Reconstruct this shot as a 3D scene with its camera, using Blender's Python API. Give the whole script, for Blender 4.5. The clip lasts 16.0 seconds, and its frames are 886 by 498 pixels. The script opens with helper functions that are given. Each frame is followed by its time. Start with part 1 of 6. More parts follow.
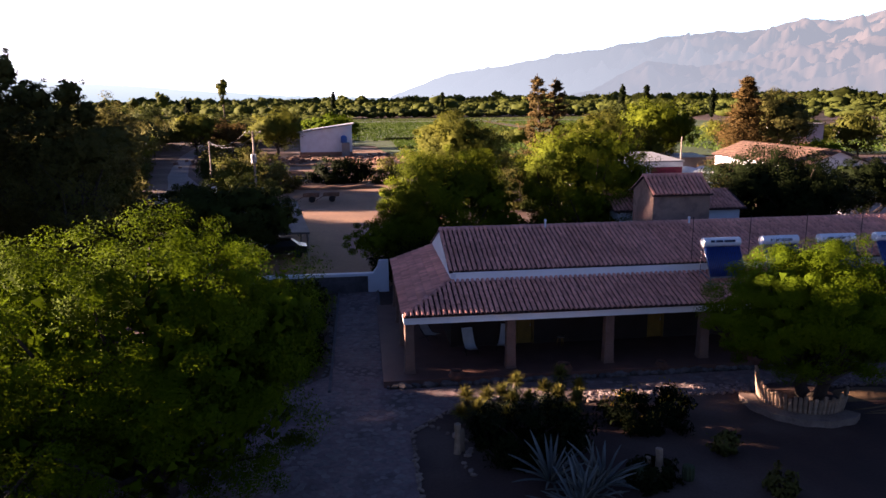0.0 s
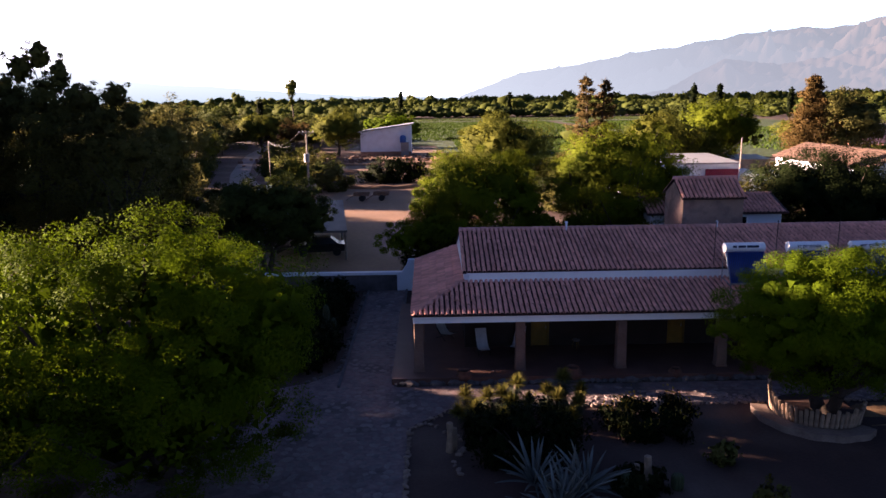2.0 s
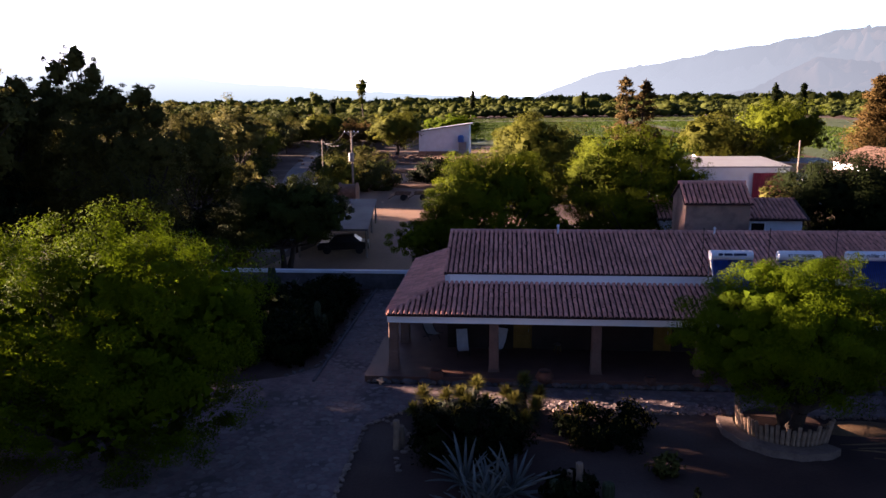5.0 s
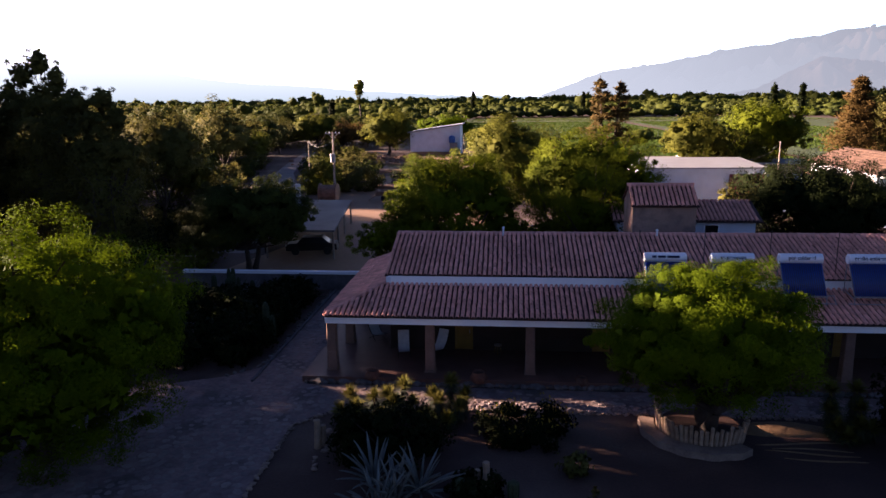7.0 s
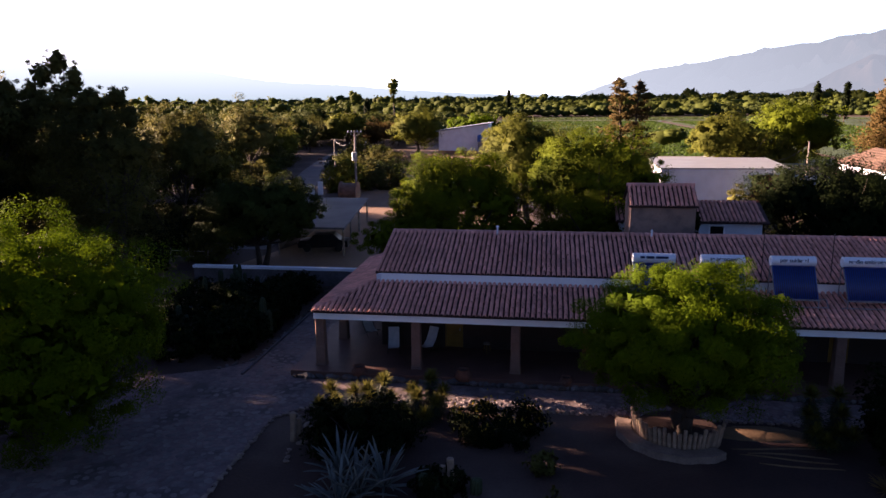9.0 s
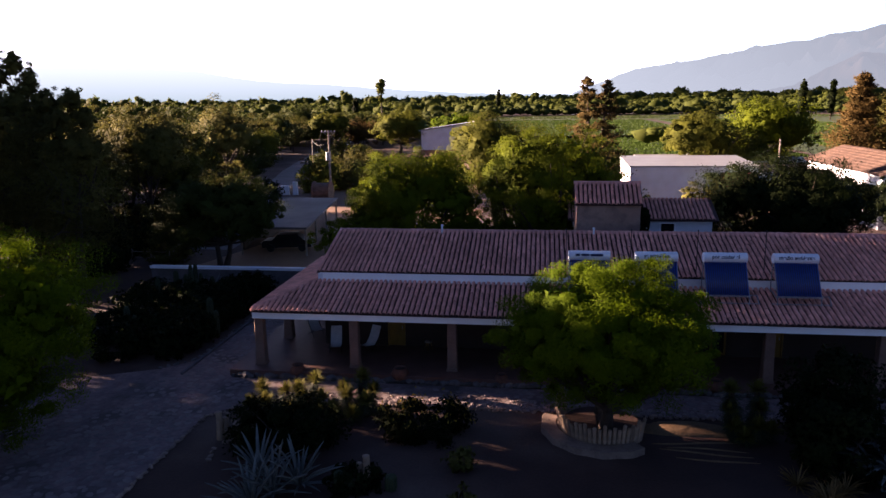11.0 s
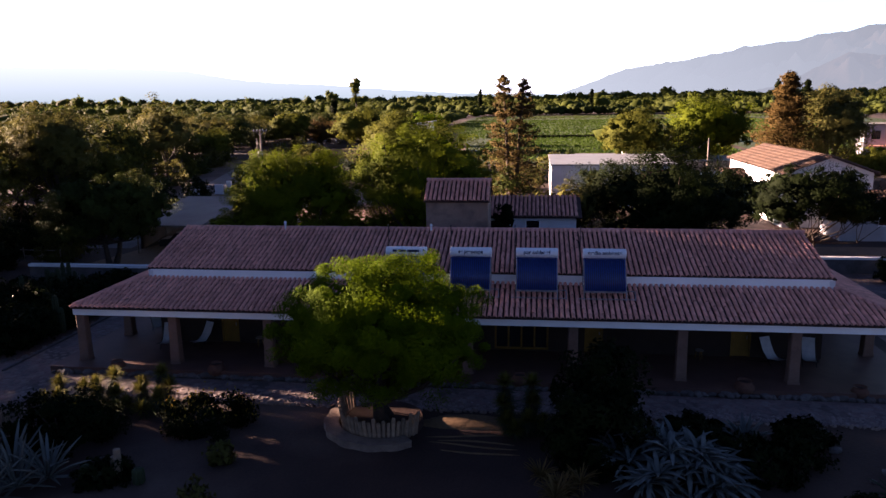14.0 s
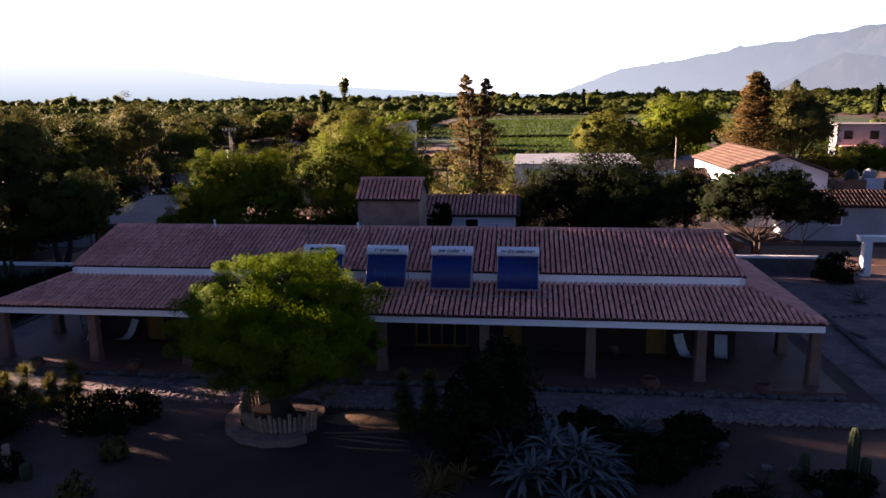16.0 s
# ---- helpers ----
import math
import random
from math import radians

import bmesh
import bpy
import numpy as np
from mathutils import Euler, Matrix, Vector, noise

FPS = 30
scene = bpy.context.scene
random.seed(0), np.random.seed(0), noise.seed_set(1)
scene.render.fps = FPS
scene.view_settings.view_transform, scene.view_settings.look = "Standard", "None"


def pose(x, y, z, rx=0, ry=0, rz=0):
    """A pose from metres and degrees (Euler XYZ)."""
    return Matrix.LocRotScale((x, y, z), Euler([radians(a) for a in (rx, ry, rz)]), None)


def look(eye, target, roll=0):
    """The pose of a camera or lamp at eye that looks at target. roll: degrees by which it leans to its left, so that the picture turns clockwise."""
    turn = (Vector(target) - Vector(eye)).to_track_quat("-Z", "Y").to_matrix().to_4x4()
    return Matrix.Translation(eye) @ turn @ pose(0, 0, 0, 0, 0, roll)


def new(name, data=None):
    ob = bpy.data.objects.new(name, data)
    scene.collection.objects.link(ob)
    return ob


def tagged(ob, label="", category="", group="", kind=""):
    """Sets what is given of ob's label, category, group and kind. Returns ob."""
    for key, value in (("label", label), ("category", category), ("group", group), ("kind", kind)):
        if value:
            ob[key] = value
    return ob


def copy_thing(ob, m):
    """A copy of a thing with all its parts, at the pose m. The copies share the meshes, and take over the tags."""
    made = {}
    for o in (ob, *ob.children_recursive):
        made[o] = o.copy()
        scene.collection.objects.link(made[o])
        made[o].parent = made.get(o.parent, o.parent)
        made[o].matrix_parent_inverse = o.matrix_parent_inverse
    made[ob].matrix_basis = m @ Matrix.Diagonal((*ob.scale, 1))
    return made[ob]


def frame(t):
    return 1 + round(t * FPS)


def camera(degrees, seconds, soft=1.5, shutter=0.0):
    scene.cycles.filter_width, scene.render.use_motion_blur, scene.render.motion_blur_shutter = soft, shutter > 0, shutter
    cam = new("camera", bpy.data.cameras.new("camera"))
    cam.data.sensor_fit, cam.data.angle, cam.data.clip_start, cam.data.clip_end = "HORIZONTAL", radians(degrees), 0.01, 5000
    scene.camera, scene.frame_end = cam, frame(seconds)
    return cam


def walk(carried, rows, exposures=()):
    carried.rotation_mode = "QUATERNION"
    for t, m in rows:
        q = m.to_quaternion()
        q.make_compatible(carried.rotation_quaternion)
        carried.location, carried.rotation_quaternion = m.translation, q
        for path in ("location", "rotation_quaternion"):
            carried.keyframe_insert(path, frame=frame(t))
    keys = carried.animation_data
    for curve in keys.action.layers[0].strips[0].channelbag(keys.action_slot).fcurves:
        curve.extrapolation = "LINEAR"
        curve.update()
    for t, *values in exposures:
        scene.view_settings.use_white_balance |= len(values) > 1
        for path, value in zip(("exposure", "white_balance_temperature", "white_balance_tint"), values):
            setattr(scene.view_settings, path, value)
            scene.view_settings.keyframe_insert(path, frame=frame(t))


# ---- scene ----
cam = camera(64.0, 16.0)
PATH = [
    (0, (-0.183, 0.133, 12.13), (0.042, 2.078, 11.726), -0.6),
    (0.5, (0.522, -0.015, 12.126), (0.7, 1.936, 11.723), -0.6),
    (1, (1.138, -0.094, 12.111), (1.234, 1.863, 11.71), -0.6),
    (1.5, (1.719, -0.27, 12.146), (1.76, 1.689, 11.746), -0.5),
    (2, (2.323, -0.322, 12.194), (2.359, 1.637, 11.791), -0.7),
    (2.5, (2.934, -0.413, 12.18), (2.972, 1.546, 11.779), -0.6),
    (3, (3.49, -0.423, 12.176), (3.509, 1.536, 11.775), -0.5),
    (3.5, (4.136, -0.406, 12.193), (4.089, 1.552, 11.792), -0.5),
    (4, (4.984, -0.458, 12.209), (4.864, 1.498, 11.808), -0.5),
    (6.5, (9.167, -0.706, 12.459), (8.981, 1.244, 12.055), -0.6),
    (7, (9.869, -0.711, 12.464), (9.686, 1.239, 12.061), -0.6),
    (7.5, (10.536, -0.712, 12.494), (10.351, 1.238, 12.089), -0.6),
    (8, (11.053, -0.651, 12.441), (10.839, 1.297, 12.038), -0.5),
    (8.5, (11.623, -0.671, 12.449), (11.337, 1.266, 12.045), -0.5),
    (11, (14.798, -0.497, 12.43), (14.529, 1.443, 12.023), -0.8),
    (11.5, (15.913, -0.338, 12.381), (15.651, 1.602, 11.974), -0.8),
    (12, (17.179, -0.166, 12.378), (16.923, 1.775, 11.968), -0.7),
    (12.5, (18.536, -0.034, 12.379), (18.286, 1.907, 11.967), -0.7),
    (13, (19.999, 0.083, 12.303), (19.748, 2.024, 11.892), -0.8),
    (13.5, (21.377, 0.198, 12.23), (21.13, 2.14, 11.821), -0.7),
    (14, (22.819, 0.323, 12.167), (22.572, 2.266, 11.76), -0.8),
    (14.5, (24.038, 0.439, 12.165), (23.794, 2.382, 11.756), -0.8),
    (15, (25.016, 0.457, 12.149), (24.776, 2.4, 11.742), -0.7),
    (15.5, (25.823, 0.484, 12.148), (25.585, 2.427, 11.74), -0.7),
    (16, (26.506, 0.52, 12.099), (26.269, 2.463, 11.691), -0.7),
]
walk(cam, [(t, look(eye, target, roll)) for t, eye, target, roll in PATH], [(0, 3.35, 5950, 41), (8, 3.22, 5950, 41), (16, 3.13, 5950, 41)])

# ---- world, sun, light ----
SUN_EL, SUN_AZ = radians(11.3), radians(-75.0)   # azimuth clockwise from +y
world = bpy.data.worlds.new("sky")
scene.world = world
world.use_nodes = True
wn = world.node_tree.nodes
sky = wn.new("ShaderNodeTexSky")
sky.sky_type, sky.sun_disc = "NISHITA", False
sky.sun_elevation, sky.sun_rotation = SUN_EL, SUN_AZ
sky.altitude, sky.air_density, sky.dust_density, sky.ozone_density = 1700, 1.0, 2.0, 3.0
wn["Background"].inputs["Strength"].default_value = 0.0146
world.node_tree.links.new(sky.outputs["Color"], wn["Background"].inputs["Color"])
sun = new("sun", bpy.data.lights.new("sun", "SUN"))
sun.data.energy, sun.data.angle, sun.data.color = 5.0, radians(0.6), (1.0, 0.75, 0.45)
to_sun = Vector((math.sin(SUN_AZ) * math.cos(SUN_EL), math.cos(SUN_AZ) * math.cos(SUN_EL), math.sin(SUN_EL)))
sun.matrix_world = look(to_sun * 100, (0, 0, 0))

# ---- materials ----
def material(name, col, col2=None, scale=3.0, rough=0.85, bump=0.3, fine=40.0, metal=0.0, dirt=0.35, island=0.0, obj=0.0, spec=0.3, transl=0.0, depth=0.03, stain=None):
    m = bpy.data.materials.new(name)
    m.use_nodes = True
    n, l = m.node_tree.nodes, m.node_tree.links
    p = n["Principled BSDF"]
    p.inputs["Roughness"].default_value, p.inputs["Metallic"].default_value = rough, metal
    p.inputs["Specular IOR Level"].default_value = spec
    tc = n.new("ShaderNodeTexCoord")
    big, small = n.new("ShaderNodeTexNoise"), n.new("ShaderNodeTexNoise")
    for t, s, d in ((big, scale, 4), (small, fine, 3)):
        t.inputs["Scale"].default_value, t.inputs["Detail"].default_value = s, d
        l.new(tc.outputs["Object"], t.inputs["Vector"])
    mix = n.new("ShaderNodeMix")
    mix.data_type = "RGBA"
    mix.inputs[6].default_value = (*col, 1)
    mix.inputs[7].default_value = (*(col2 or [c * 0.6 for c in col]), 1)
    ramp = n.new("ShaderNodeMapRange")
    ramp.inputs[1].default_value, ramp.inputs[2].default_value = 0.35, 0.68
    l.new(big.outputs["Fac"], ramp.inputs[0])
    l.new(ramp.outputs[0], mix.inputs[0])
    out = mix.outputs[2]
    if stain:
        wide = n.new("ShaderNodeTexNoise")
        wide.inputs["Scale"].default_value, wide.inputs["Detail"].default_value = stain[1], 5
        l.new(tc.outputs["Object"], wide.inputs["Vector"])
        r2 = n.new("ShaderNodeMapRange")
        r2.inputs[1].default_value, r2.inputs[2].default_value = 0.5, 0.64
        l.new(wide.outputs["Fac"], r2.inputs[0])
        m2 = n.new("ShaderNodeMix")
        m2.data_type = "RGBA"
        m2.inputs[7].default_value = (*stain[0], 1)
        l.new(r2.outputs[0], m2.inputs[0])
        l.new(out, m2.inputs[6])
        out = m2.outputs[2]
    hsv = n.new("ShaderNodeHueSaturation")
    l.new(out, hsv.inputs["Color"])
    val = n.new("ShaderNodeMapRange")
    val.inputs[3].default_value, val.inputs[4].default_value = 1 - dirt, 1 + dirt
    l.new(small.outputs["Fac"], val.inputs[0])
    last = val.outputs[0]
    for amount, node, sock in ((island, "ShaderNodeNewGeometry", "Random Per Island"), (obj, "ShaderNodeObjectInfo", "Random")):
        if amount:
            src = n.new(node)
            r = n.new("ShaderNodeMapRange")
            r.inputs[3].default_value, r.inputs[4].default_value = 1 - amount, 1 + amount
            l.new(src.outputs[sock], r.inputs[0])
            mul = n.new("ShaderNodeMath")
            mul.operation = "MULTIPLY"
            l.new(last, mul.inputs[0])
            l.new(r.outputs[0], mul.inputs[1])
            last = mul.outputs[0]
    l.new(last, hsv.inputs["Value"])
    l.new(hsv.outputs["Color"], p.inputs["Base Color"])
    if bump:
        b = n.new("ShaderNodeBump")
        b.inputs["Strength"].default_value, b.inputs["Distance"].default_value = bump, depth
        l.new(small.outputs["Fac"], b.inputs["Height"])
        l.new(b.outputs["Normal"], p.inputs["Normal"])
    if transl:
        t, mx = n.new("ShaderNodeBsdfTranslucent"), n.new("ShaderNodeMixShader")
        mx.inputs[0].default_value = transl
        l.new(hsv.outputs["Color"], t.inputs["Color"])
        l.new(p.outputs[0], mx.inputs[1])
        l.new(t.outputs[0], mx.inputs[2])
        l.new(mx.outputs[0], n["Material Output"].inputs["Surface"])
    return m


def leafy(name, col, col2, transl=0.28, scale=0.5):
    return material(name, col, col2, scale=scale, rough=0.75, bump=0, fine=6, dirt=0.12, island=0.1, obj=0.12, transl=transl, spec=0.05)


SOIL = material("dry_soil", (0.0563, 0.02845, 0.02028), (0.0318, 0.01642, 0.01216), scale=0.35, fine=9, bump=0.6, dirt=0.35, stain=((0.09, 0.05904, 0.04464), 0.12))
PAVE = material("pale_stone_paving", (0.1763, 0.12, 0.112), (0.1114, 0.07598, 0.07206), scale=1.6, fine=5, bump=0.8, dirt=0.45, depth=0.06, stain=((0.068, 0.0544, 0.051), 0.5))
MOUND = material("orange_garden_sand", (0.1652, 0.101, 0.04896), (0.1163, 0.07038, 0.03366), scale=1.5, fine=9, bump=0.6, dirt=0.3)
SAND = material("sandy_road", (0.2177, 0.127, 0.0756), (0.1512, 0.08765, 0.05141), scale=0.12, fine=2.5, bump=0.4, dirt=0.3)
ASPHALT = material("grey_road", (0.1575, 0.1425, 0.138), (0.105, 0.0945, 0.093), scale=0.3, fine=6, dirt=0.3)
FIELD = material("green_crop", (0.03439, 0.06152, 0.01004), (0.02372, 0.04394, 0.007031), scale=0.03, fine=0.7, bump=1.0, depth=0.5, dirt=0.35)
STUBBLE = material("pale_field", (0.04212, 0.06435, 0.01572), (0.02983, 0.04891, 0.01123), scale=0.02, fine=0.5, bump=1.0, depth=0.4, dirt=0.3)
WHITE = material("white_limewash", (0.6622, 0.6794, 0.7052), (0.5848, 0.5934, 0.6106), scale=0.8, fine=18, bump=0.15, dirt=0.08)
FASCIA = material("white_beam_paint", (0.88, 0.88, 0.87), (0.79, 0.79, 0.78), scale=0.5, fine=14, bump=0.1, dirt=0.07)
# Brown render set near black, with the veranda's deep shade put into the colour
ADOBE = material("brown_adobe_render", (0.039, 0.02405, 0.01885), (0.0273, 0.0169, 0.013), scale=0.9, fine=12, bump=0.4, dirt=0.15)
COLUMN = material("rough_adobe_column", (0.1853, 0.1095, 0.08143), (0.1348, 0.07972, 0.05953), scale=1.6, fine=10, bump=0.6, dirt=0.2)
# White limewash with shade put into its colour, for wing and villa walls
SHADEWHITE = material("shaded_limewash", (0.33, 0.33, 0.36), (0.27, 0.27, 0.29), scale=0.7, fine=14, bump=0.2, dirt=0.12)
RENDER = material("brown_tower_render", (0.2808, 0.1872, 0.1443), (0.2106, 0.1365, 0.1053), scale=0.8, fine=9, bump=0.4, dirt=0.15, stain=((0.1716, 0.117, 0.0936), 1.5))
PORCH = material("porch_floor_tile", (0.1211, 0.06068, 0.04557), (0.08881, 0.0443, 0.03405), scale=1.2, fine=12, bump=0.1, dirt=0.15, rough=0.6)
TILE = material("clay_roof_tile", (0.68, 0.3116, 0.242), (0.54, 0.2418, 0.1848), scale=0.5, fine=9, bump=0.3, dirt=0.2, island=0.18, obj=0.16)
# Shade of the channels between cover tiles, put into the roof deck colour
UNDER = material("shaded_tile_channel", (0.055, 0.03, 0.027), (0.04, 0.022, 0.02), scale=2, fine=14, bump=0.4)
# Clay tile with a sunlit orange tone put into its colour
TERRA = material("sunlit_clay_tile", (0.08701, 0.05202, 0.03589), (0.06614, 0.03948, 0.02871), scale=0.6, fine=7, bump=0.4, island=0.3)
YELLOW = material("ochre_wood_paint", (0.2048, 0.1048, 0.01219), (0.156, 0.08041, 0.00975), scale=3, fine=30, bump=0.1, dirt=0.12, rough=0.5)
DARKGLASS = material("dark_window_glass", (0.015, 0.016, 0.018), scale=2, rough=0.08, bump=0, dirt=0.05, spec=0.6)
TUBE = material("blue_vacuum_tube", (0.01944, 0.054, 0.2376), (0.01512, 0.0378, 0.1728), scale=4, rough=0.25, bump=0, dirt=0.1, spec=0.6, island=0.2)
TANK = material("brushed_steel_tank", (0.78, 0.8, 0.84), (0.68, 0.7, 0.75), scale=3, rough=0.45, bump=0.03, metal=0.2, dirt=0.05)
STEEL = material("grey_steel", (0.288, 0.288, 0.306), scale=6, rough=0.5, metal=0.5, bump=0.05)
DARKMETAL = material("dark_iron", (0.025, 0.022, 0.02), scale=6, rough=0.6, bump=0.05)
SLING = material("white_canvas_sling", (0.5, 0.5, 0.51), (0.4, 0.4, 0.42), scale=4, fine=60, bump=0.1, dirt=0.06)
INK = material("blue_black_ink", (0.02, 0.03, 0.07), scale=8, bump=0, dirt=0.1)
CLAY = material("terracotta_pot_clay", (0.126, 0.057, 0.036), (0.09, 0.039, 0.0252), scale=5, fine=22, bump=0.2)
STONEWALL = material("dark_stone_wall", (0.10, 0.09, 0.09), (0.06, 0.055, 0.055), scale=1.2, fine=6, bump=0.7, dirt=0.3)
ROCK = material("field_stone", (0.112, 0.096, 0.088), (0.064, 0.056, 0.052), scale=1.5, fine=9, bump=0.5, obj=0.35, dirt=0.25)
CURB = material("pinkish_curb_stone", (0.2295, 0.1658, 0.1275), (0.153, 0.1062, 0.0833), scale=2, fine=11, bump=0.5, obj=0.25)
LOG = material("weathered_log", (0.288, 0.2, 0.136), (0.176, 0.12, 0.08), scale=4, fine=16, bump=0.6, obj=0.25)
BARK = material("grey_brown_bark", (0.04647, 0.03218, 0.02324), (0.02503, 0.01788, 0.01251), scale=3, fine=14, bump=0.9, depth=0.05)
POLEWOOD = material("pole_timber", (0.255, 0.2125, 0.1785), (0.17, 0.136, 0.1105), scale=3, fine=20, bump=0.3)
CONCRETE = material("pale_concrete", (0.216, 0.204, 0.196), (0.16, 0.152, 0.144), scale=0.7, fine=9, bump=0.3, dirt=0.15)
ZINC = material("pale_sheet_roof", (0.2656, 0.2741, 0.2828), (0.2228, 0.2313, 0.2399), scale=0.6, fine=8, bump=0.1, dirt=0.08, rough=0.5)
RED = material("crimson_sheet_gate", (0.2016, 0.01152, 0.0396), (0.1512, 0.00936, 0.03024), scale=1, fine=10, bump=0.1, rough=0.5)
BRICK = material("raw_brick_wall", (0.216, 0.114, 0.072), (0.162, 0.084, 0.054), scale=1.2, fine=7, bump=0.5, island=0.3, obj=0.3)
BLUEP = material("blue_plastic", (0.03, 0.10, 0.32), scale=3, rough=0.45, bump=0)
BLACKP = material("black_plastic_tank", (0.02, 0.02, 0.02), scale=3, rough=0.5, bump=0)
RUST = material("rusty_brown_drum", (0.19, 0.115, 0.08), (0.12, 0.07, 0.05), scale=2, fine=8, bump=0.5)
CARP = material("dark_car_paint", (0.008, 0.008, 0.01), scale=2, rough=0.3, bump=0, spec=0.4)
LIME = leafy("bright_pepper_leaf", (0.09665, 0.1484, 0.00152), (0.0587, 0.09665, 0.001381), transl=0.42)
GROVE = leafy("dull_olive_leaf", (0.06273, 0.06843, 0.009981), (0.03706, 0.04277, 0.007128), transl=0.32, scale=0.06)
OLIVE = leafy("olive_carob_leaf", (0.1029, 0.111, 0.013), (0.06229, 0.07314, 0.009209), transl=0.32)
CAROB = leafy("green_carob_leaf", (0.1051, 0.1363, 0.004283), (0.0623, 0.08567, 0.003894), transl=0.32)
UMBRA = leafy("deep_green_carob_leaf", (0.04537, 0.0594, 0.01155), (0.02805, 0.03877, 0.007838), transl=0.2)
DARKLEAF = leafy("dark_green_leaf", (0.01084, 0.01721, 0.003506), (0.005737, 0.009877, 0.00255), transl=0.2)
DUSK = leafy("dusty_leaf", (0.1084, 0.1029, 0.02502), (0.06256, 0.06395, 0.01668), transl=0.32)
RUSTLEAF = leafy("rusty_conifer_needles", (0.09933, 0.06468, 0.02079), (0.06237, 0.0425, 0.01294), transl=0.4)
CONIF = leafy("brown_green_needles", (0.09529, 0.06662, 0.02228), (0.05899, 0.04546, 0.01485), transl=0.35)
# Far leaf colour keeps a slight lift, standing in for distance haze
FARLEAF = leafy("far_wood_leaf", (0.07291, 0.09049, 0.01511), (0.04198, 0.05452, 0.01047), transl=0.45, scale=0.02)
AGAVE = material("blue_grey_agave", (0.1148, 0.1283, 0.1148), (0.0675, 0.0783, 0.0702), scale=3, fine=12, bump=0.1, island=0.3, obj=0.3, rough=0.5)
YUCCA = leafy("yellow_green_yucca", (0.1364, 0.124, 0.0248), (0.0868, 0.0868, 0.01488), transl=0.3)
CACTUS = material("dull_green_cactus", (0.028, 0.0385, 0.0154), (0.0196, 0.028, 0.0112), scale=3, fine=14, bump=0.5, island=0.3)
STRAW = leafy("dry_straw_grass", (0.2244, 0.1459, 0.0561), (0.1571, 0.09537, 0.03366), transl=0.3)
# Flower tips with the yellow of sunlight put into their colour
LITFLOWER = leafy("sunlit_flower_tips", (0.297, 0.198, 0.0198), (0.198, 0.1452, 0.0198), transl=0.3)


# ---- building blocks ----
class Geo:
    def __init__(self):
        self.v, self.f, self.n = [], [], 0

    def add(self, verts, faces):
        verts = np.asarray(verts, float)
        self.v.append(verts)
        self.f += [tuple(i + self.n for i in f) for f in faces]
        self.n += len(verts)
        return self

    def box(self, c, s, rz=0.0, taper=1.0, bevel=0.0):
        hx, hy, hz = s[0] / 2, s[1] / 2, s[2] / 2
        ca, sa = math.cos(radians(rz)), math.sin(radians(rz))
        if not bevel:
            pts = [(sx * hx * k, sy * hy * k, sz * hz) for sz, k in ((-1, 1), (1, taper)) for sx, sy in ((-1, -1), (1, -1), (1, 1), (-1, 1))]
            faces = [(3, 2, 1, 0), (4, 5, 6, 7)] + [(i, (i + 1) % 4, 4 + (i + 1) % 4, 4 + i) for i in range(4)]
        else:
            b = bevel
            ring = [(-hx + b, -hy), (hx - b, -hy), (hx, -hy + b), (hx, hy - b), (hx - b, hy), (-hx + b, hy), (-hx, hy - b), (-hx, -hy + b)]
            pts = [(x * k, y * k, z) for z, k in ((-hz, 1), (hz - b, taper), (hz, taper * (1 - b / max(hx, hy)))) for x, y in ring]
            faces = [tuple(range(7, -1, -1)), tuple(range(16, 24))] + [(r * 8 + i, r * 8 + (i + 1) % 8, r * 8 + 8 + (i + 1) % 8, r * 8 + 8 + i) for r in (0, 1) for i in range(8)]
        return self.add([(c[0] + x * ca - y * sa, c[1] + x * sa + y * ca, c[2] + z) for x, y, z in pts], faces)

    def tube(self, path, radii, n=8, cap=True):
        path = [Vector(p) for p in path]
        rings = []
        for i, p in enumerate(path):
            d = (path[min(i + 1, len(path) - 1)] - path[max(i - 1, 0)]).normalized()
            a = d.cross(Vector((0, 1, 0)) if abs(d.y) < 0.8 else Vector((1, 0, 0))).normalized()
            b = d.cross(a)
            r = radii[i] if hasattr(radii, "__len__") else radii
            rings += [p + (a * math.cos(2 * math.pi * k / n) + b * math.sin(2 * math.pi * k / n)) * r for k in range(n)]
        faces = [(i * n + k, i * n + (k + 1) % n, (i + 1) * n + (k + 1) % n, (i + 1) * n + k) for i in range(len(path) - 1) for k in range(n)]
        if cap:
            faces += [tuple(range(n - 1, -1, -1)), tuple((len(path) - 1) * n + k for k in range(n))]
        return self.add([tuple(p) for p in rings], faces)

    def turned(self, c, profile, n=14):
        pts = [(c[0] + r * math.cos(2 * math.pi * k / n), c[1] + r * math.sin(2 * math.pi * k / n), c[2] + z) for r, z in profile for k in range(n)]
        faces = [(i * n + k, i * n + (k + 1) % n, (i + 1) * n + (k + 1) % n, (i + 1) * n + k) for i in range(len(profile) - 1) for k in range(n)]
        return self.add(pts, faces + [tuple(range(n - 1, -1, -1))])

    def prism(self, outline, z0, z1):
        n = len(outline)
        pts = [(x, y, z0) for x, y in outline] + [(x, y, z1) for x, y in outline]
        return self.add(pts, [tuple(range(n - 1, -1, -1)), tuple(range(n, 2 * n))] + [(i, (i + 1) % n, n + (i + 1) % n, n + i) for i in range(n)])

    def mesh(self, name, mat, smooth=False):
        me = bpy.data.meshes.new(name)
        v = np.concatenate(self.v)
        me.from_pydata(v.tolist(), [], self.f)
        me.materials.append(mat)
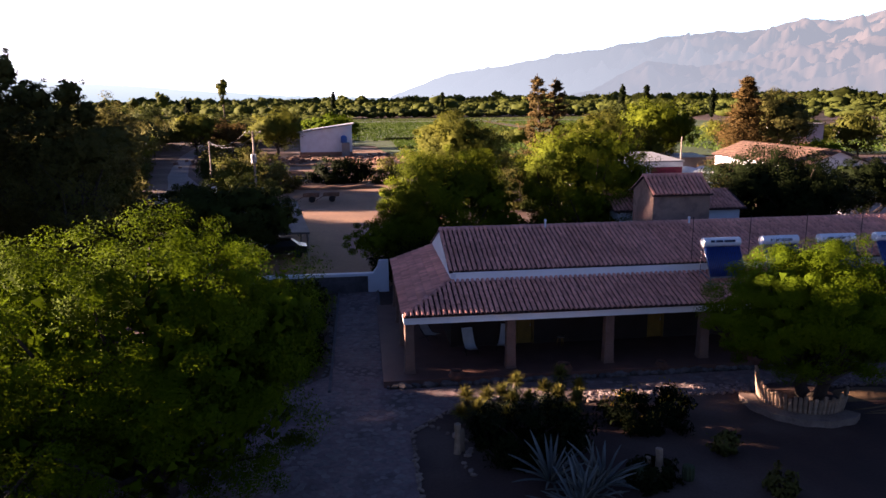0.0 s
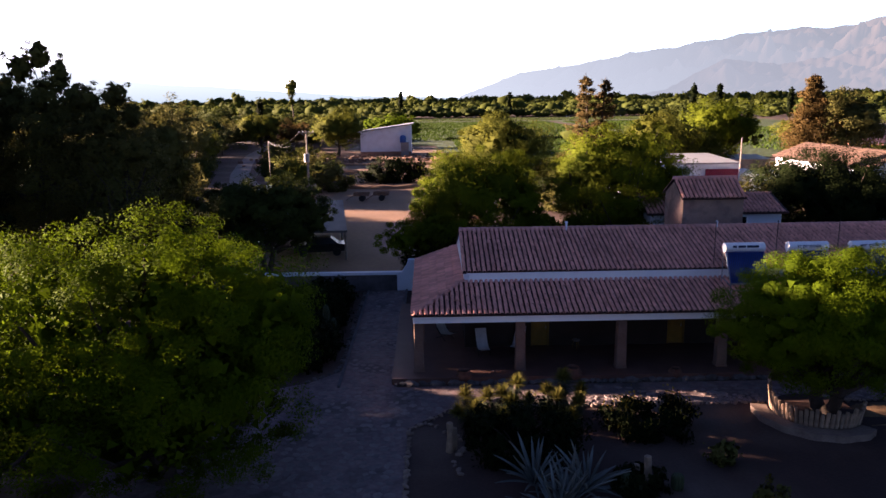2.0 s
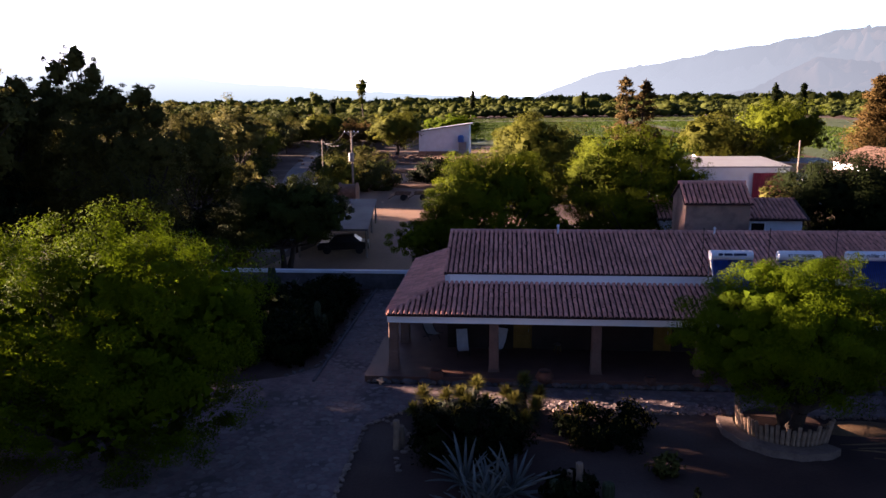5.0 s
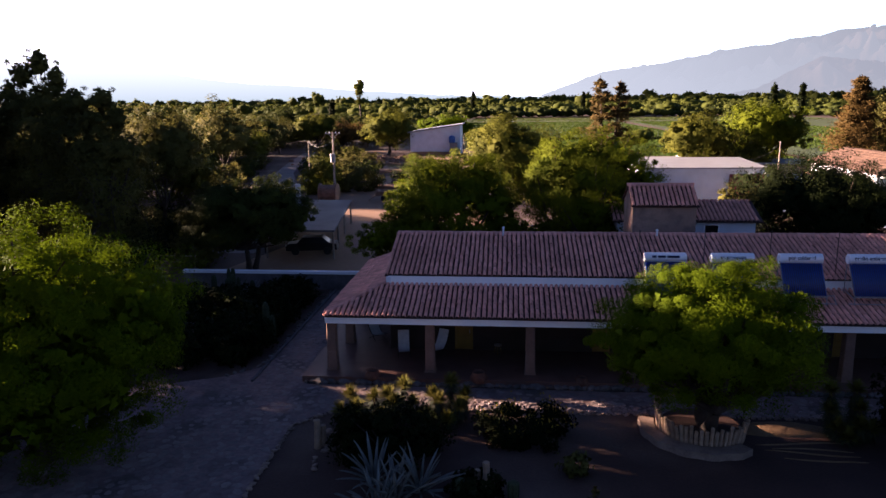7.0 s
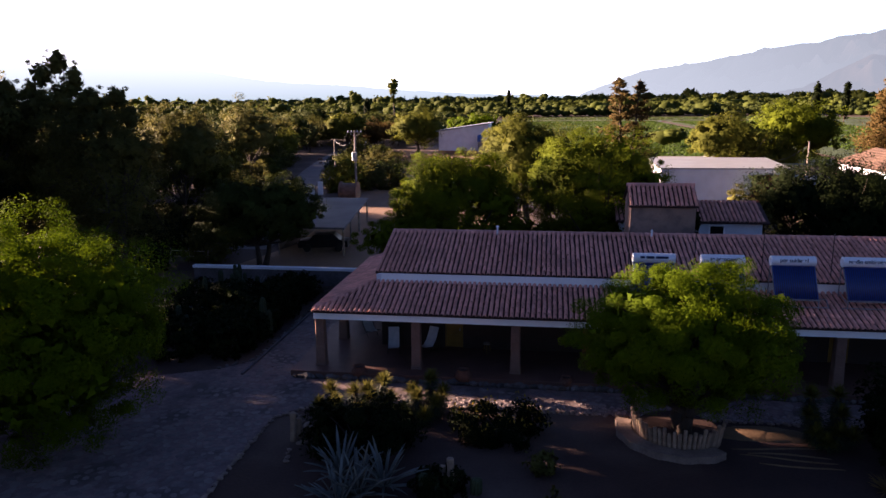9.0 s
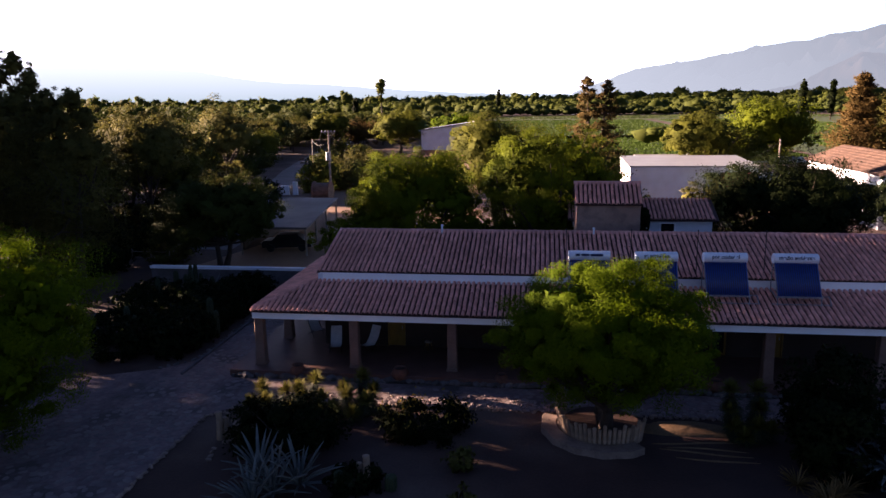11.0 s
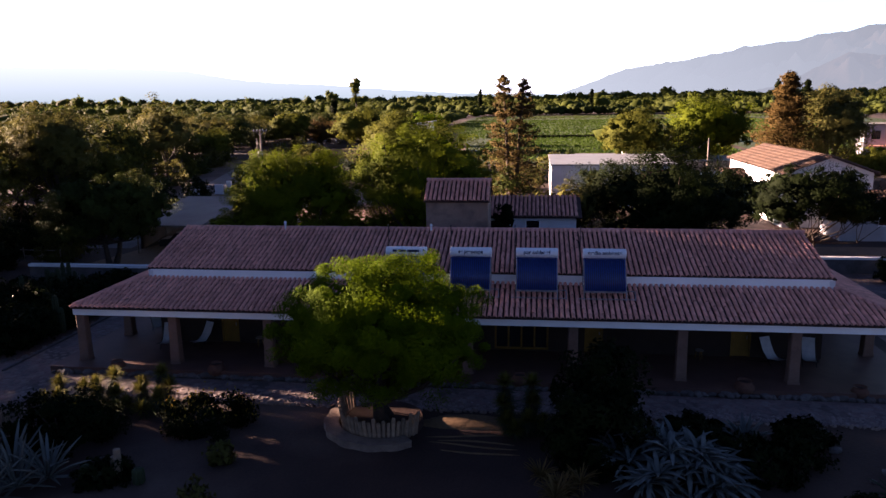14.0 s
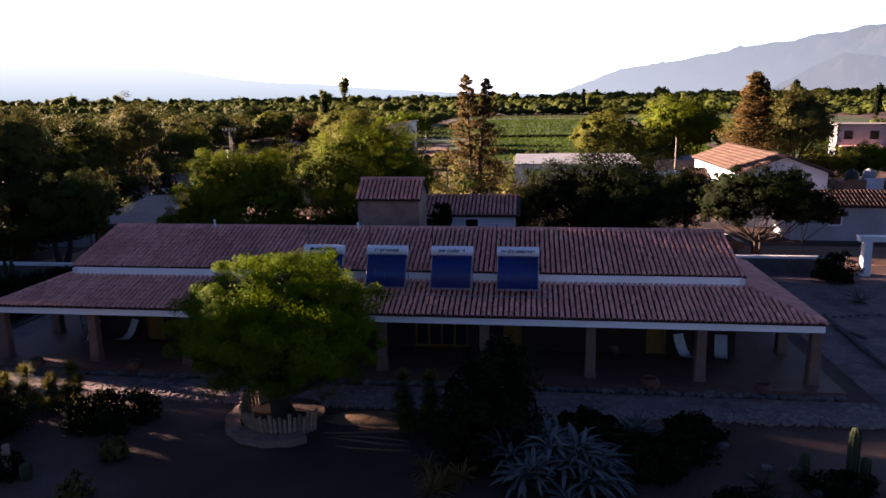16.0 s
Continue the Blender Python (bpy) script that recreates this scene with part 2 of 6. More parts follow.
        if smooth:
            me.polygons.foreach_set("use_smooth", [True] * len(me.polygons))
        me.update()
        return me


def thing(name, at, label, category, group="", kind=""):
    ob = new(name)
    ob.empty_display_size = 0.2
    ob.location = at
    return tagged(ob, label, category, group, kind)


def part(name, geo, mat, parent=None, label="", smooth=False, kind=""):
    me = geo if isinstance(geo, bpy.types.Mesh) else geo.mesh(name, mat, smooth)
    ob = new(name, me)
    ob.parent = parent
    return tagged(ob, label, kind=kind)


def single(name, geo, mat, at, label, category, group="", kind="", smooth=False):
    ob = part(name, geo, mat, None, label, smooth)
    ob.location = at
    return tagged(ob, label, category, group, kind)


def quads(name, V, mat, N=None):
    """A mesh of loose leaves from an array of n x 3 or 4 x 3 corners; N: a shading direction for each, for soft foliage."""
    n, c = V.shape[:2]
    me = bpy.data.meshes.new(name)
    me.vertices.add(c * n)
    me.vertices.foreach_set("co", np.ascontiguousarray(V, np.float32).ravel())
    me.loops.add(c * n)
    me.loops.foreach_set("vertex_index", np.arange(c * n, dtype=np.int32))
    me.polygons.add(n)
    me.polygons.foreach_set("loop_start", np.arange(0, c * n, c, dtype=np.int32))
    me.materials.append(mat)
    me.update(calc_edges=True)
    if N is not None:
        me.polygons.foreach_set("use_smooth", np.ones(n, bool))
        me.normals_split_custom_set(np.repeat(unit(N), c, 0))
    return me


def unit(a):
    return a / np.maximum(np.linalg.norm(a, axis=-1, keepdims=True), 1e-9)


def leaf_quads(P, out, size, rng, droop=0.25, slim=0.42):
    """Pointed leaf sprays at P that grow along out."""
    n = len(P)
    d = unit(out + rng.normal(0, 0.65, (n, 3)) - np.array([0, 0, droop]))
    s = unit(np.cross(d, rng.normal(0, 1, (n, 3))))
    L = (size * rng.uniform(0.6, 1.4, (n, 1)))
    w = L * slim
    up = unit(np.cross(d, s)) * L * 0.12
    return np.stack([P - d * L * 0.5, P + s * w * 0.6 + up, P + d * L * 0.6, P - s * w * 0.6 + up], 1)


def leaf_points(P, N, size, rng, droop=0.25, slim=0.42, loose=0.5):
    """Small pointed leaflets at P, three corners each, turned roughly to face N."""
    n = len(P)
    f = unit(N + rng.normal(0, loose, (n, 3)))
    d = rng.normal(0, 1, (n, 3)) - np.array([0, 0, droop])
    d = unit(d - f * (d * f).sum(1, keepdims=True))
    s = np.cross(f, d)
    L = size * rng.uniform(0.6, 1.4, (n, 1))
    return np.stack([P - d * L * 0.45 + s * L * slim * 0.6, P - d * L * 0.45 - s * L * slim * 0.6, P + d * L * 0.65], 1)


def crown_points(lobes, clumps, leaves, rng, low=0.55, rag=0.25, spread=0.24):
    """Leaf places for a crown: clumps on the shells of the lobes (centre, radii), each a small ball of leaves."""
    C, O, R = [], [], []
    area = np.array([r[0] * r[1] + r[2] * (r[0] + r[1]) / 2 for _, r in lobes])
    for (c, r), share in zip(lobes, area / area.sum()):
        k = max(12, int(clumps * share))
        u = unit(rng.normal(0, 1, (k, 3)))
        u[:, 2] = np.where(u[:, 2] < 0, u[:, 2] * low, u[:, 2])
        f = rng.uniform(0.35, 1.0, (k, 1)) ** 0.45 * (1 + rng.normal(0, rag * 0.4, (k, 1)))
        C.append(np.array(c) + u * np.array(r) * f)
        O.append(u)
        R.append(np.full(k, (r[0] + r[1] + r[2]) / 3 * spread) * rng.uniform(0.6, 1.35, k))
    C, O, R = np.concatenate(C), np.concatenate(O), np.concatenate(R)
    i = rng.integers(0, len(C), leaves)
    u = unit(rng.normal(0, 1, (leaves, 3)))
    q = rng.uniform(0, 1, (leaves, 1)) ** 0.4
    P = C[i] + u * q * R[i][:, None] * np.array([1, 1, 0.72])
    heart = np.average([c for c, _ in lobes], axis=0, weights=area)
    wide = unit((P - heart) / np.ptp(P, axis=0))
    return P, unit(u * 0.5 + O[i] * 0.6 + wide * 0.8), C


def tree(name, at, lobes, clumps, leaves, size, leafmat, seed, label, trunk=0.22, fork=0.35, lean=(0, 0), category="tree", group="", droop=0.25, rag=0.25, low=0.55, limbs=9, stems=1, slim=0.42, spread=0.24, inner_share=8):
    rng = np.random.default_rng(seed)
    ob = thing(name, at, label, category, group)
    leaves = int(leaves * 1.55)
    P, out, C = crown_points(lobes, clumps, leaves, rng, low, rag, spread)
    P[:, 2] = np.maximum(P[:, 2], 0.15)
    L = leaf_points(P, out, size * 0.8, rng, droop, slim * 1.15)
    k = leaves // (2 * inner_share)
    j = rng.integers(0, len(lobes), k)
    c, r = np.array([q[0] for q in lobes])[j], np.array([q[1] for q in lobes])[j]
    u = unit(rng.normal(0, 1, (k, 3)))
    u[:, 2] = np.where(u[:, 2] < 0, u[:, 2] * low, u[:, 2])
    inner = c + u * r * rng.uniform(0.1, 0.74, (k, 1))
    inner[:, 2] = np.maximum(inner[:, 2], 0.4)
    L = np.concatenate([L, leaf_points(inner, u, size * 2.6, rng, 0, 0.9)])
    N = np.concatenate([out + rng.normal(0, 0.16, P.shape) + np.array([0, 0, 0.12]), u])
    part("crown", quads("crown", L, leafmat, N), leafmat, ob, kind="stuff")
    g = Geo()
    top = np.mean([c for c, _ in lobes], axis=0)
    for s in range(stems):
        off = np.array([rng.normal(0, trunk * 1.2), rng.normal(0, trunk * 1.2), 0]) if stems > 1 else np.zeros(3)
        knee = np.array([top[0] * fork + lean[0], top[1] * fork + lean[1], top[2] * fork]) + off * 2
        mid = knee * 0.5 + off + np.array([rng.normal(0, trunk * 0.5), rng.normal(0, trunk * 0.5), 0])
        g.tube([off + np.array([0, 0, -0.15]), off + np.array([0, 0, 0.12]), mid, knee], [trunk * 1.7, trunk * 1.15, trunk * 0.9, trunk * 0.8], 10, False)
        pick = rng.choice(len(C), min(limbs, len(C)), replace=False)
        for j in pick:
            a, b = knee, C[j]
            m = a * 0.45 + b * 0.55 + rng.normal(0, 0.25, 3) - np.array([0, 0, 0.12 * np.linalg.norm(b - a)])
            m[2] = max(m[2], 0.4)
            g.tube([a, a * 0.75 + m * 0.25, m, b], [trunk * 0.62, trunk * 0.5, trunk * 0.3, trunk * 0.1], 6, False)
            for _ in range(2):
                k = C[rng.integers(len(C))]
                if np.linalg.norm(k - m) < 0.9 * np.linalg.norm(b - a) + 0.5:
                    g.tube([m, m * 0.5 + k * 0.5 + rng.normal(0, 0.15, 3), k], [trunk * 0.26, trunk * 0.17, trunk * 0.06], 5, False)
    part("trunk", g, BARK, ob, smooth=True)
    return ob


# glowing haze of the low sky, far behind the mountains
def low_sky():
    m = bpy.data.materials.new("bright_low_sky")
    m.use_nodes = True
    n, l = m.node_tree.nodes, m.node_tree.links
    tc, sp = n.new("ShaderNodeTexCoord"), n.new("ShaderNodeSeparateXYZ")
    l.new(tc.outputs["Object"], sp.inputs[0])
    def span(sock, lo, hi):
        r = n.new("ShaderNodeMapRange")
        r.interpolation_type = "SMOOTHSTEP"
        r.inputs[1].default_value, r.inputs[2].default_value = lo, hi
        l.new(sp.outputs[sock], r.inputs[0])
        return r.outputs[0]
    east, high, edge = span("X", -1500, 1700), span("Z", 0, 520), span("Z", 800, 1350)
    mul = n.new("ShaderNodeMath")
    mul.operation = "MULTIPLY"
    l.new(east, mul.inputs[0])
    l.new(high, mul.inputs[1])
    mix = n.new("ShaderNodeMix")
    mix.data_type = "RGBA"
    mix.inputs[6].default_value, mix.inputs[7].default_value = (*SKY_PALE, 1), (*SKY_BLUE, 1)
    l.new(mul.outputs[0], mix.inputs[0])
    e, t, mx = n.new("ShaderNodeEmission"), n.new("ShaderNodeBsdfTransparent"), n.new("ShaderNodeMixShader")
    l.new(mix.outputs[2], e.inputs["Color"])
    e.inputs["Strength"].default_value = SKY_GLOW
    l.new(edge, mx.inputs[0])
    l.new(e.outputs[0], mx.inputs[1])
    l.new(t.outputs[0], mx.inputs[2])
    l.new(mx.outputs[0], n["Material Output"].inputs["Surface"])
    return m


SKY_PALE, SKY_BLUE, SKY_GLOW = (0.98, 1.04, 0.98), (0.34, 0.54, 0.555), 0.31
g = Geo()
az, el = np.radians(np.linspace(-62, 66, 65)), np.radians(np.linspace(-0.4, 17.5, 16))
g.add([(4800 * math.sin(p) * math.cos(q), 4800 * math.cos(p) * math.cos(q), 4800 * math.sin(q)) for q in el for p in az],
      [(j * 65 + i, j * 65 + i + 1, (j + 1) * 65 + i + 1, (j + 1) * 65 + i) for j in range(15) for i in range(64)])
single("backdrop_sky", g, low_sky(), (0, 0, 0), "bright hazy low sky behind the mountains", "sky", kind="structure", smooth=True)

# ---- ground ----
def flat(name, outline, z, mat, label, category="ground"):
    g = Geo()
    n = len(outline)
    g.add([(x, y, z) for x, y in outline], [tuple(range(n))])
    return single(name, g, mat, (0, 0, 0), label, category, kind="structure")


gx = np.unique(np.concatenate([np.linspace(-4600, 4600, 24), np.linspace(-120, 160, 57)]))
gy = np.unique(np.concatenate([np.linspace(-600, 4600, 16), np.linspace(-20, 260, 57)]))
g = Geo()
pts = [(x, y, float(0.0075 * max(0, y - 620) * min(1.1, max(0.08, (x + 1500) / 2400)))) for y in gy for x in gx]
g.add(pts, [(j * len(gx) + i, j * len(gx) + i + 1, (j + 1) * len(gx) + i + 1, (j + 1) * len(gx) + i) for j in range(len(gy) - 1) for i in range(len(gx) - 1)])
single("ground", g, SOIL, (0, 0, 0), "dry brown valley soil reaching the foot of the mountains", "ground", kind="structure")
flat("pavement_forecourt", [(-9, 8), (1.35, 8), (1.35, 24.9), (3.2, 26.75), (60, 26.75), (60, 28.95), (0.75, 28.95), (0.75, 45.6), (-1.85, 45.6), (-1.85, 31), (-3.2, 29.6), (-9, 27)], 0.02, PAVE, "pale stone-paved forecourt and garden path", "pavement")
flat("pavement_side", [(40.6, 28.99), (60, 28.99), (60, 51.5), (40.6, 51.5)], 0.02, PAVE, "pale paved side yard beside the veranda", "pavement")
flat("road_yard", [(-13, 46.5), (1.5, 46.5), (9, 62), (8, 90), (4, 122), (-16, 122), (-19, 108), (-13, 84), (-10, 60)], 0.015, SAND, "sandy open yard behind the boundary wall", "road")
flat("road_lane", [(-16.0, 57), (-11.8, 57), (-13.2, 70), (-22, 93), (-23.5, 109), (-30, 128), (-34.7, 150), (-39.5, 178), (-46, 240), (-50, 240), (-43, 178), (-37.5, 148), (-33.4, 128), (-28.8, 110), (-26.5, 93), (-17, 70)], 0.03, ASPHALT, "grey dirt lane leading out between the trees", "road")
flat("road_far_yard", [(-25, 132), (4, 132), (6, 192), (-28, 194)], 0.02, SAND, "bare sandy building site ground", "road")
flat("road_east", [(39, 54), (90, 54), (90, 61), (39, 61)], 0.02, SAND, "sandy street beside the white wall", "road")
flat("field_green", [(9, 142), (70, 134), (78, 452), (-18, 458), (-18, 215), (4, 206)], 0.25, FIELD, "low green crop field with straight rows", "field")
flat("field_pale", [(-20, 462), (214, 454), (230, 566), (-20, 572)], 0.25, STUBBLE, "pale yellow-green hay field", "field")
flat("field_east", [(73, 150), (150, 140), (214, 450), (82, 450)], 0.25, FIELD, "bright green vegetable field behind the houses", "field")

# ---- guesthouse ----
HX0, HX1 = 1.74, 38.42            # outer column lines
WX0, WX1 = 3.98, 36.12           # gable walls
EY, SY, RY, BY = 29.75, 32.8, 37.0, 41.3   # eave, step, ridge and back lines
EZ, SZ, UZ, RZ = 2.99, 3.84, 4.24, 5.54
house = thing("guesthouse", (0, 0, 0), "long low adobe guesthouse with a clay-tiled roof and shaded veranda", "house")
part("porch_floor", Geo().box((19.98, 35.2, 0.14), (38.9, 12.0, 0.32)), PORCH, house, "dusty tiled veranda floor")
col = Geo().box((0, 0, 0.05), (0.54, 0.52, 0.2), taper=0.95, bevel=0.04).box((0, 0, 0.52), (0.47, 0.46, 0.86), taper=0.93, bevel=0.035).box((0, 0, 1.65), (0.435, 0.425, 1.44), taper=0.94, bevel=0.03).mesh("column", COLUMN)
for i in range(9):
    c = part("column", col, COLUMN, house)
    c.location = (HX0 + 4.585 * i, 30.2, 0.28)
for x in (HX0, HX1):
    for y in (34.0, 37.8, 41.0):
        c = part("column", col, COLUMN, house)
        c.location = (x, y, 0.28)
beam = Geo().box(((HX0 + HX1) / 2, 30.05, 2.79), (HX1 - HX0 + 0.48, 0.34, 0.36), bevel=0.02)
beam.box((HX0 - 0.07, 35.9, 2.79), (0.34, 11.36, 0.36)).box((HX1 + 0.07, 35.9, 2.79), (0.34, 11.36, 0.36))
part("eave_beam", beam, FASCIA, house, "white-painted concrete eave beam")


def wall_x(x0, x1, y, t, z0, z1, holes):
    """A wall along x with openings (x0, x1, z0, z1) cut through it."""
    xs = sorted({x0, x1, *[h[0] for h in holes], *[h[1] for h in holes]})
    for a, b in zip(xs, xs[1:]):
        cut = [h for h in holes if h[0] <= a + 1e-6 and h[1] >= b - 1e-6]
        spans, z = [], z0
        for h in sorted(cut, key=lambda h: h[2]):
            spans.append((z, h[2]))
            z = h[3]
        spans.append((z, z1))
        for p, q in spans:
            if q - p > 0.01:
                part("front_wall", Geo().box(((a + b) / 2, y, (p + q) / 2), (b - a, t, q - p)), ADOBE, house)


doors = [(7.25, 8.15), (14.05, 14.9), (25.4, 26.25), (32.1, 32.98)]
windows = [(21.1, 23.7)]

holes = [(a, b, 0.3, 2.35) for a, b in doors] + [(a, b, 0.34, 2.3) for a, b in windows]
wall_x(WX0, WX1, 33.35, 0.3, 0.3, 3.8, holes)
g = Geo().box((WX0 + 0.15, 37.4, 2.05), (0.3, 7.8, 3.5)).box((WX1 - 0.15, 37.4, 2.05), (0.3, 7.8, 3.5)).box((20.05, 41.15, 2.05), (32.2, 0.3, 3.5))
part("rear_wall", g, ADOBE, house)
for a, b in doors:
    d = part("door", Geo().box(((a + b) / 2, 33.30, 1.32), (b - a - 0.1, 0.06, 2.02)), YELLOW, house, "ochre-painted wooden door")
    fr = Geo().box((a + 0.03, 33.24, 1.33), (0.06, 0.14, 2.06)).box((b - 0.03, 33.24, 1.33), (0.06, 0.14, 2.06)).box(((a + b) / 2, 33.24, 2.33), (b - a, 0.14, 0.06))
    for z in (0.75, 1.3, 1.85):
        fr.box(((a + b) / 2, 33.262, z), (b - a - 0.3, 0.02, 0.4))
    part("door_frame", fr, YELLOW, d)
    part("door_handle", Geo().box((b - 0.16, 33.235, 1.25), (0.03, 0.05, 0.14), bevel=0.008), STEEL, d)
for a, b, z0, z1, n in [(a, b, 0.34, 2.3, 4) for a, b in windows]:
    w = part("window", Geo().box(((a + b) / 2, 33.40, (z0 + z1) / 2), (b - a, 0.02, z1 - z0)), DARKGLASS, house, "dark glazed window in a yellow frame")
    fr = Geo()
    for k in range(n + 1):
        fr.box((a + 0.05 + (b - a - 0.1) * k / n, 33.3, (z0 + z1) / 2), (0.09, 0.1, z1 - z0))
    for z in (z0 + 0.05, z1 - 0.05, z0 + (z1 - z0) * 0.62):
        fr.box(((a + b) / 2, 33.31, z), (b - a, 0.08, 0.1 if z != z0 + (z1 - z0) * 0.62 else 0.05))
    part("window_frame", fr, YELLOW, w, "ochre-painted wooden frame")
# upper white band and gables
g = Geo().box(((WX0 + WX1) / 2, SY - 0.1, 3.96), (WX1 - WX0 - 0.1, 0.24, 0.52))
part("clerestory_band", g, FASCIA, house, "white limewashed band between the two roofs")
for x in (WX0 + 0.06, WX1 - 0.06):
    g = Geo()
    o = [(SY - 0.225, 3.6), (2 * RY - SY, 3.6), (2 * RY - SY, UZ - 0.03), (RY, RZ - 0.04), (SY - 0.225, UZ - 0.07)]
    g.add([(x - 0.12, y, z) for y, z in o] + [(x + 0.12, y, z) for y, z in o], [(4, 3, 2, 1, 0), (5, 6, 7, 8, 9)] + [(i, (i + 1) % 5, 5 + (i + 1) % 5, 5 + i) for i in range(5)])
    part("gable_wall", g, WHITE, house, "white limewashed gable wall")


def barrel(length, w0, w1, rise=0.44, n=5, lift=0.0):
    """One cover tile along +y, low end at the origin: a tapered half barrel with a thick lip."""
    v, f = [], []
    for y, w, dz in ((0.0, w0, 0.028 + lift), (length, w1, 0.0 + lift)):
        for t in (1.0, 0.84):
            for k in range(n + 1):
                a = math.pi * k / n
                v.append((-math.cos(a) * w / 2 * t, y, math.sin(a) * w * rise * t + dz))
    m = n + 1
    for k in range(n):
        f.append((k, k + 1, 2 * m + k + 1, 2 * m + k))
        f.append((m + k, m + k + 1, k + 1, k))
    return np.array(v), f


def tiled(parent, origin, along, up, width, slope, mat, rng, pitch=0.24, course=0.41, clip=None, single_rows=0, name="roof_tile"):
    """Courses of barrel tiles on a plane: origin low corner, unit vectors along the eave and up the slope."""
    along, up = Vector(along).normalized(), Vector(up).normalized()
    nrm = along.cross(up).normalized()
    course = slope / max(1, round(slope / course))
    M3 = np.array([along, up, nrm])
    v0, f0 = barrel(course * 1.12, pitch * 0.76, pitch * 0.64, rise=0.55)
    one = Geo().add(v0, f0).mesh(name, mat, True)
    V, F, n = [], [], 0
    rot = Matrix((along, up, nrm)).transposed().to_4x4()
    for r in range(round(slope / course)):
        for c in range(int(width / pitch)):
            x, y = (c + 0.5) * pitch, r * course
            if clip and not clip(x, y + course * 0.5):
                continue
            dx, dy, tilt = rng.normal(0, 0.008), rng.normal(0, 0.012), rng.normal(0, 0.012)
            if r < single_rows:
                o = part(name, one, mat, parent)
                o.matrix_basis = Matrix.Translation(Vector(origin) + along * (x + dx) + up * (y + dy) + nrm * 0.012) @ rot @ pose(0, 0, 0, 0, 0, math.degrees(tilt))
            else:
                p = v0.copy()
                p[:, 0] += x + dx + tilt * v0[:, 1]
                p[:, 1] += y + dy
                p[:, 2] += 0.012 + rng.normal(0, 0.004)
                V.append(p)
                F += [tuple(i + n for i in f) for f in f0]
                n += len(v0)
    g = Geo()
    g.v, g.f, g.n = [np.concatenate(V) @ M3 + np.array(origin)], F, n
    return part(name.replace("_tile", "_covering"), g, mat, parent, kind="stuff", smooth=True)


rng = np.random.default_rng(7)
def slab(quad, t=0.06):
    """A thin roof deck from four corners, its top on them."""
    q = [Vector(p) for p in quad]
    nrm = (q[1] - q[0]).cross(q[3] - q[0]).normalized()
    if nrm.z < 0:
        nrm = -nrm
    return Geo().add([tuple(p) for p in q] + [tuple(p - nrm * t) for p in q], [(0, 1, 2, 3), (7, 6, 5, 4)] + [(i, 4 + i, 4 + (i + 1) % 4, (i + 1) % 4) for i in range(4)])


OUT = 0.25
LX, RX = HX0 - OUT, HX1 + OUT
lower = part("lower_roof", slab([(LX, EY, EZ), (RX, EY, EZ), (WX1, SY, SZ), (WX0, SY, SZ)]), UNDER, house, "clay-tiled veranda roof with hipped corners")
sl = math.hypot(SY - EY, SZ - EZ)
dl = Vector((0, SY - EY, SZ - EZ)) / sl
tiled(lower, (LX, EY - 0.06, EZ + 0.005), (1, 0, 0), dl, RX - LX, sl, TILE, rng, single_rows=1,
      clip=lambda x, y: x > (WX0 - LX) * y / sl - 0.05 and x < (RX - LX) - (RX - WX1) * y / sl + 0.05)
for s, x0, x1 in ((1, LX, WX0), (-1, RX, WX1)):
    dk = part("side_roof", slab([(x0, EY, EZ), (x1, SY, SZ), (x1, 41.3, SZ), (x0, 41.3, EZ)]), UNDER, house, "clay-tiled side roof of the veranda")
    run = math.hypot(x1 - x0, SZ - EZ)
    d = Vector((x1 - x0, 0, SZ - EZ)) / run
    if s > 0:
        tiled(dk, (x0 - 0.06, 41.3, EZ + 0.005), (0, -1, 0), d, 41.3 - EY, run, TILE, rng, clip=lambda x, y: x < (41.3 - EY) - (SY - EY) * y / run + 0.05)
    else:
        tiled(dk, (x0 + 0.06, EY, EZ + 0.005), (0, 1, 0), d, 41.3 - EY, run, TILE, rng, clip=lambda x, y: x > (SY - EY) * y / run - 0.05)
    hip = Geo()
    a, b = Vector((x0, EY, EZ + 0.05)), Vector((x1, SY, SZ + 0.05))
    for k in range(11):
        p, q = a.lerp(b, k / 11), a.lerp(b, (k + 1.12) / 11)
        hip.tube([p, q], [0.075, 0.06], 8)
    part("hip_tiles", hip, TILE, house, "row of clay hip tiles")
UY = SY - 0.2
UE = UZ
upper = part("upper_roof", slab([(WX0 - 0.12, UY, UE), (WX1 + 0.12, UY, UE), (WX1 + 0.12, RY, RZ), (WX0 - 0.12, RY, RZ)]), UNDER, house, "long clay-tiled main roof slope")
su = math.hypot(RY - UY, RZ - UE)
tiled(upper, (WX0 - 0.16, UY - 0.05, UE + 0.005), (1, 0, 0), Vector((0, RY - UY, RZ - UE)) / su, WX1 - WX0 + 0.32, su, TILE, rng)
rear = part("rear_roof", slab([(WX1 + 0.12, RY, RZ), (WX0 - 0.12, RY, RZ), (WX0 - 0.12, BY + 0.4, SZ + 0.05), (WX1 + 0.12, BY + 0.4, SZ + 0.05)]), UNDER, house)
sb = math.hypot(BY + 0.4 - RY, RZ - SZ - 0.05)
tiled(rear, (WX1 + 0.16, BY + 0.45, SZ + 0.055), (-1, 0, 0), Vector((0, RY - BY - 0.4, RZ - SZ - 0.05)) / sb, WX1 - WX0 + 0.32, sb, TILE, rng)
ridge = Geo()
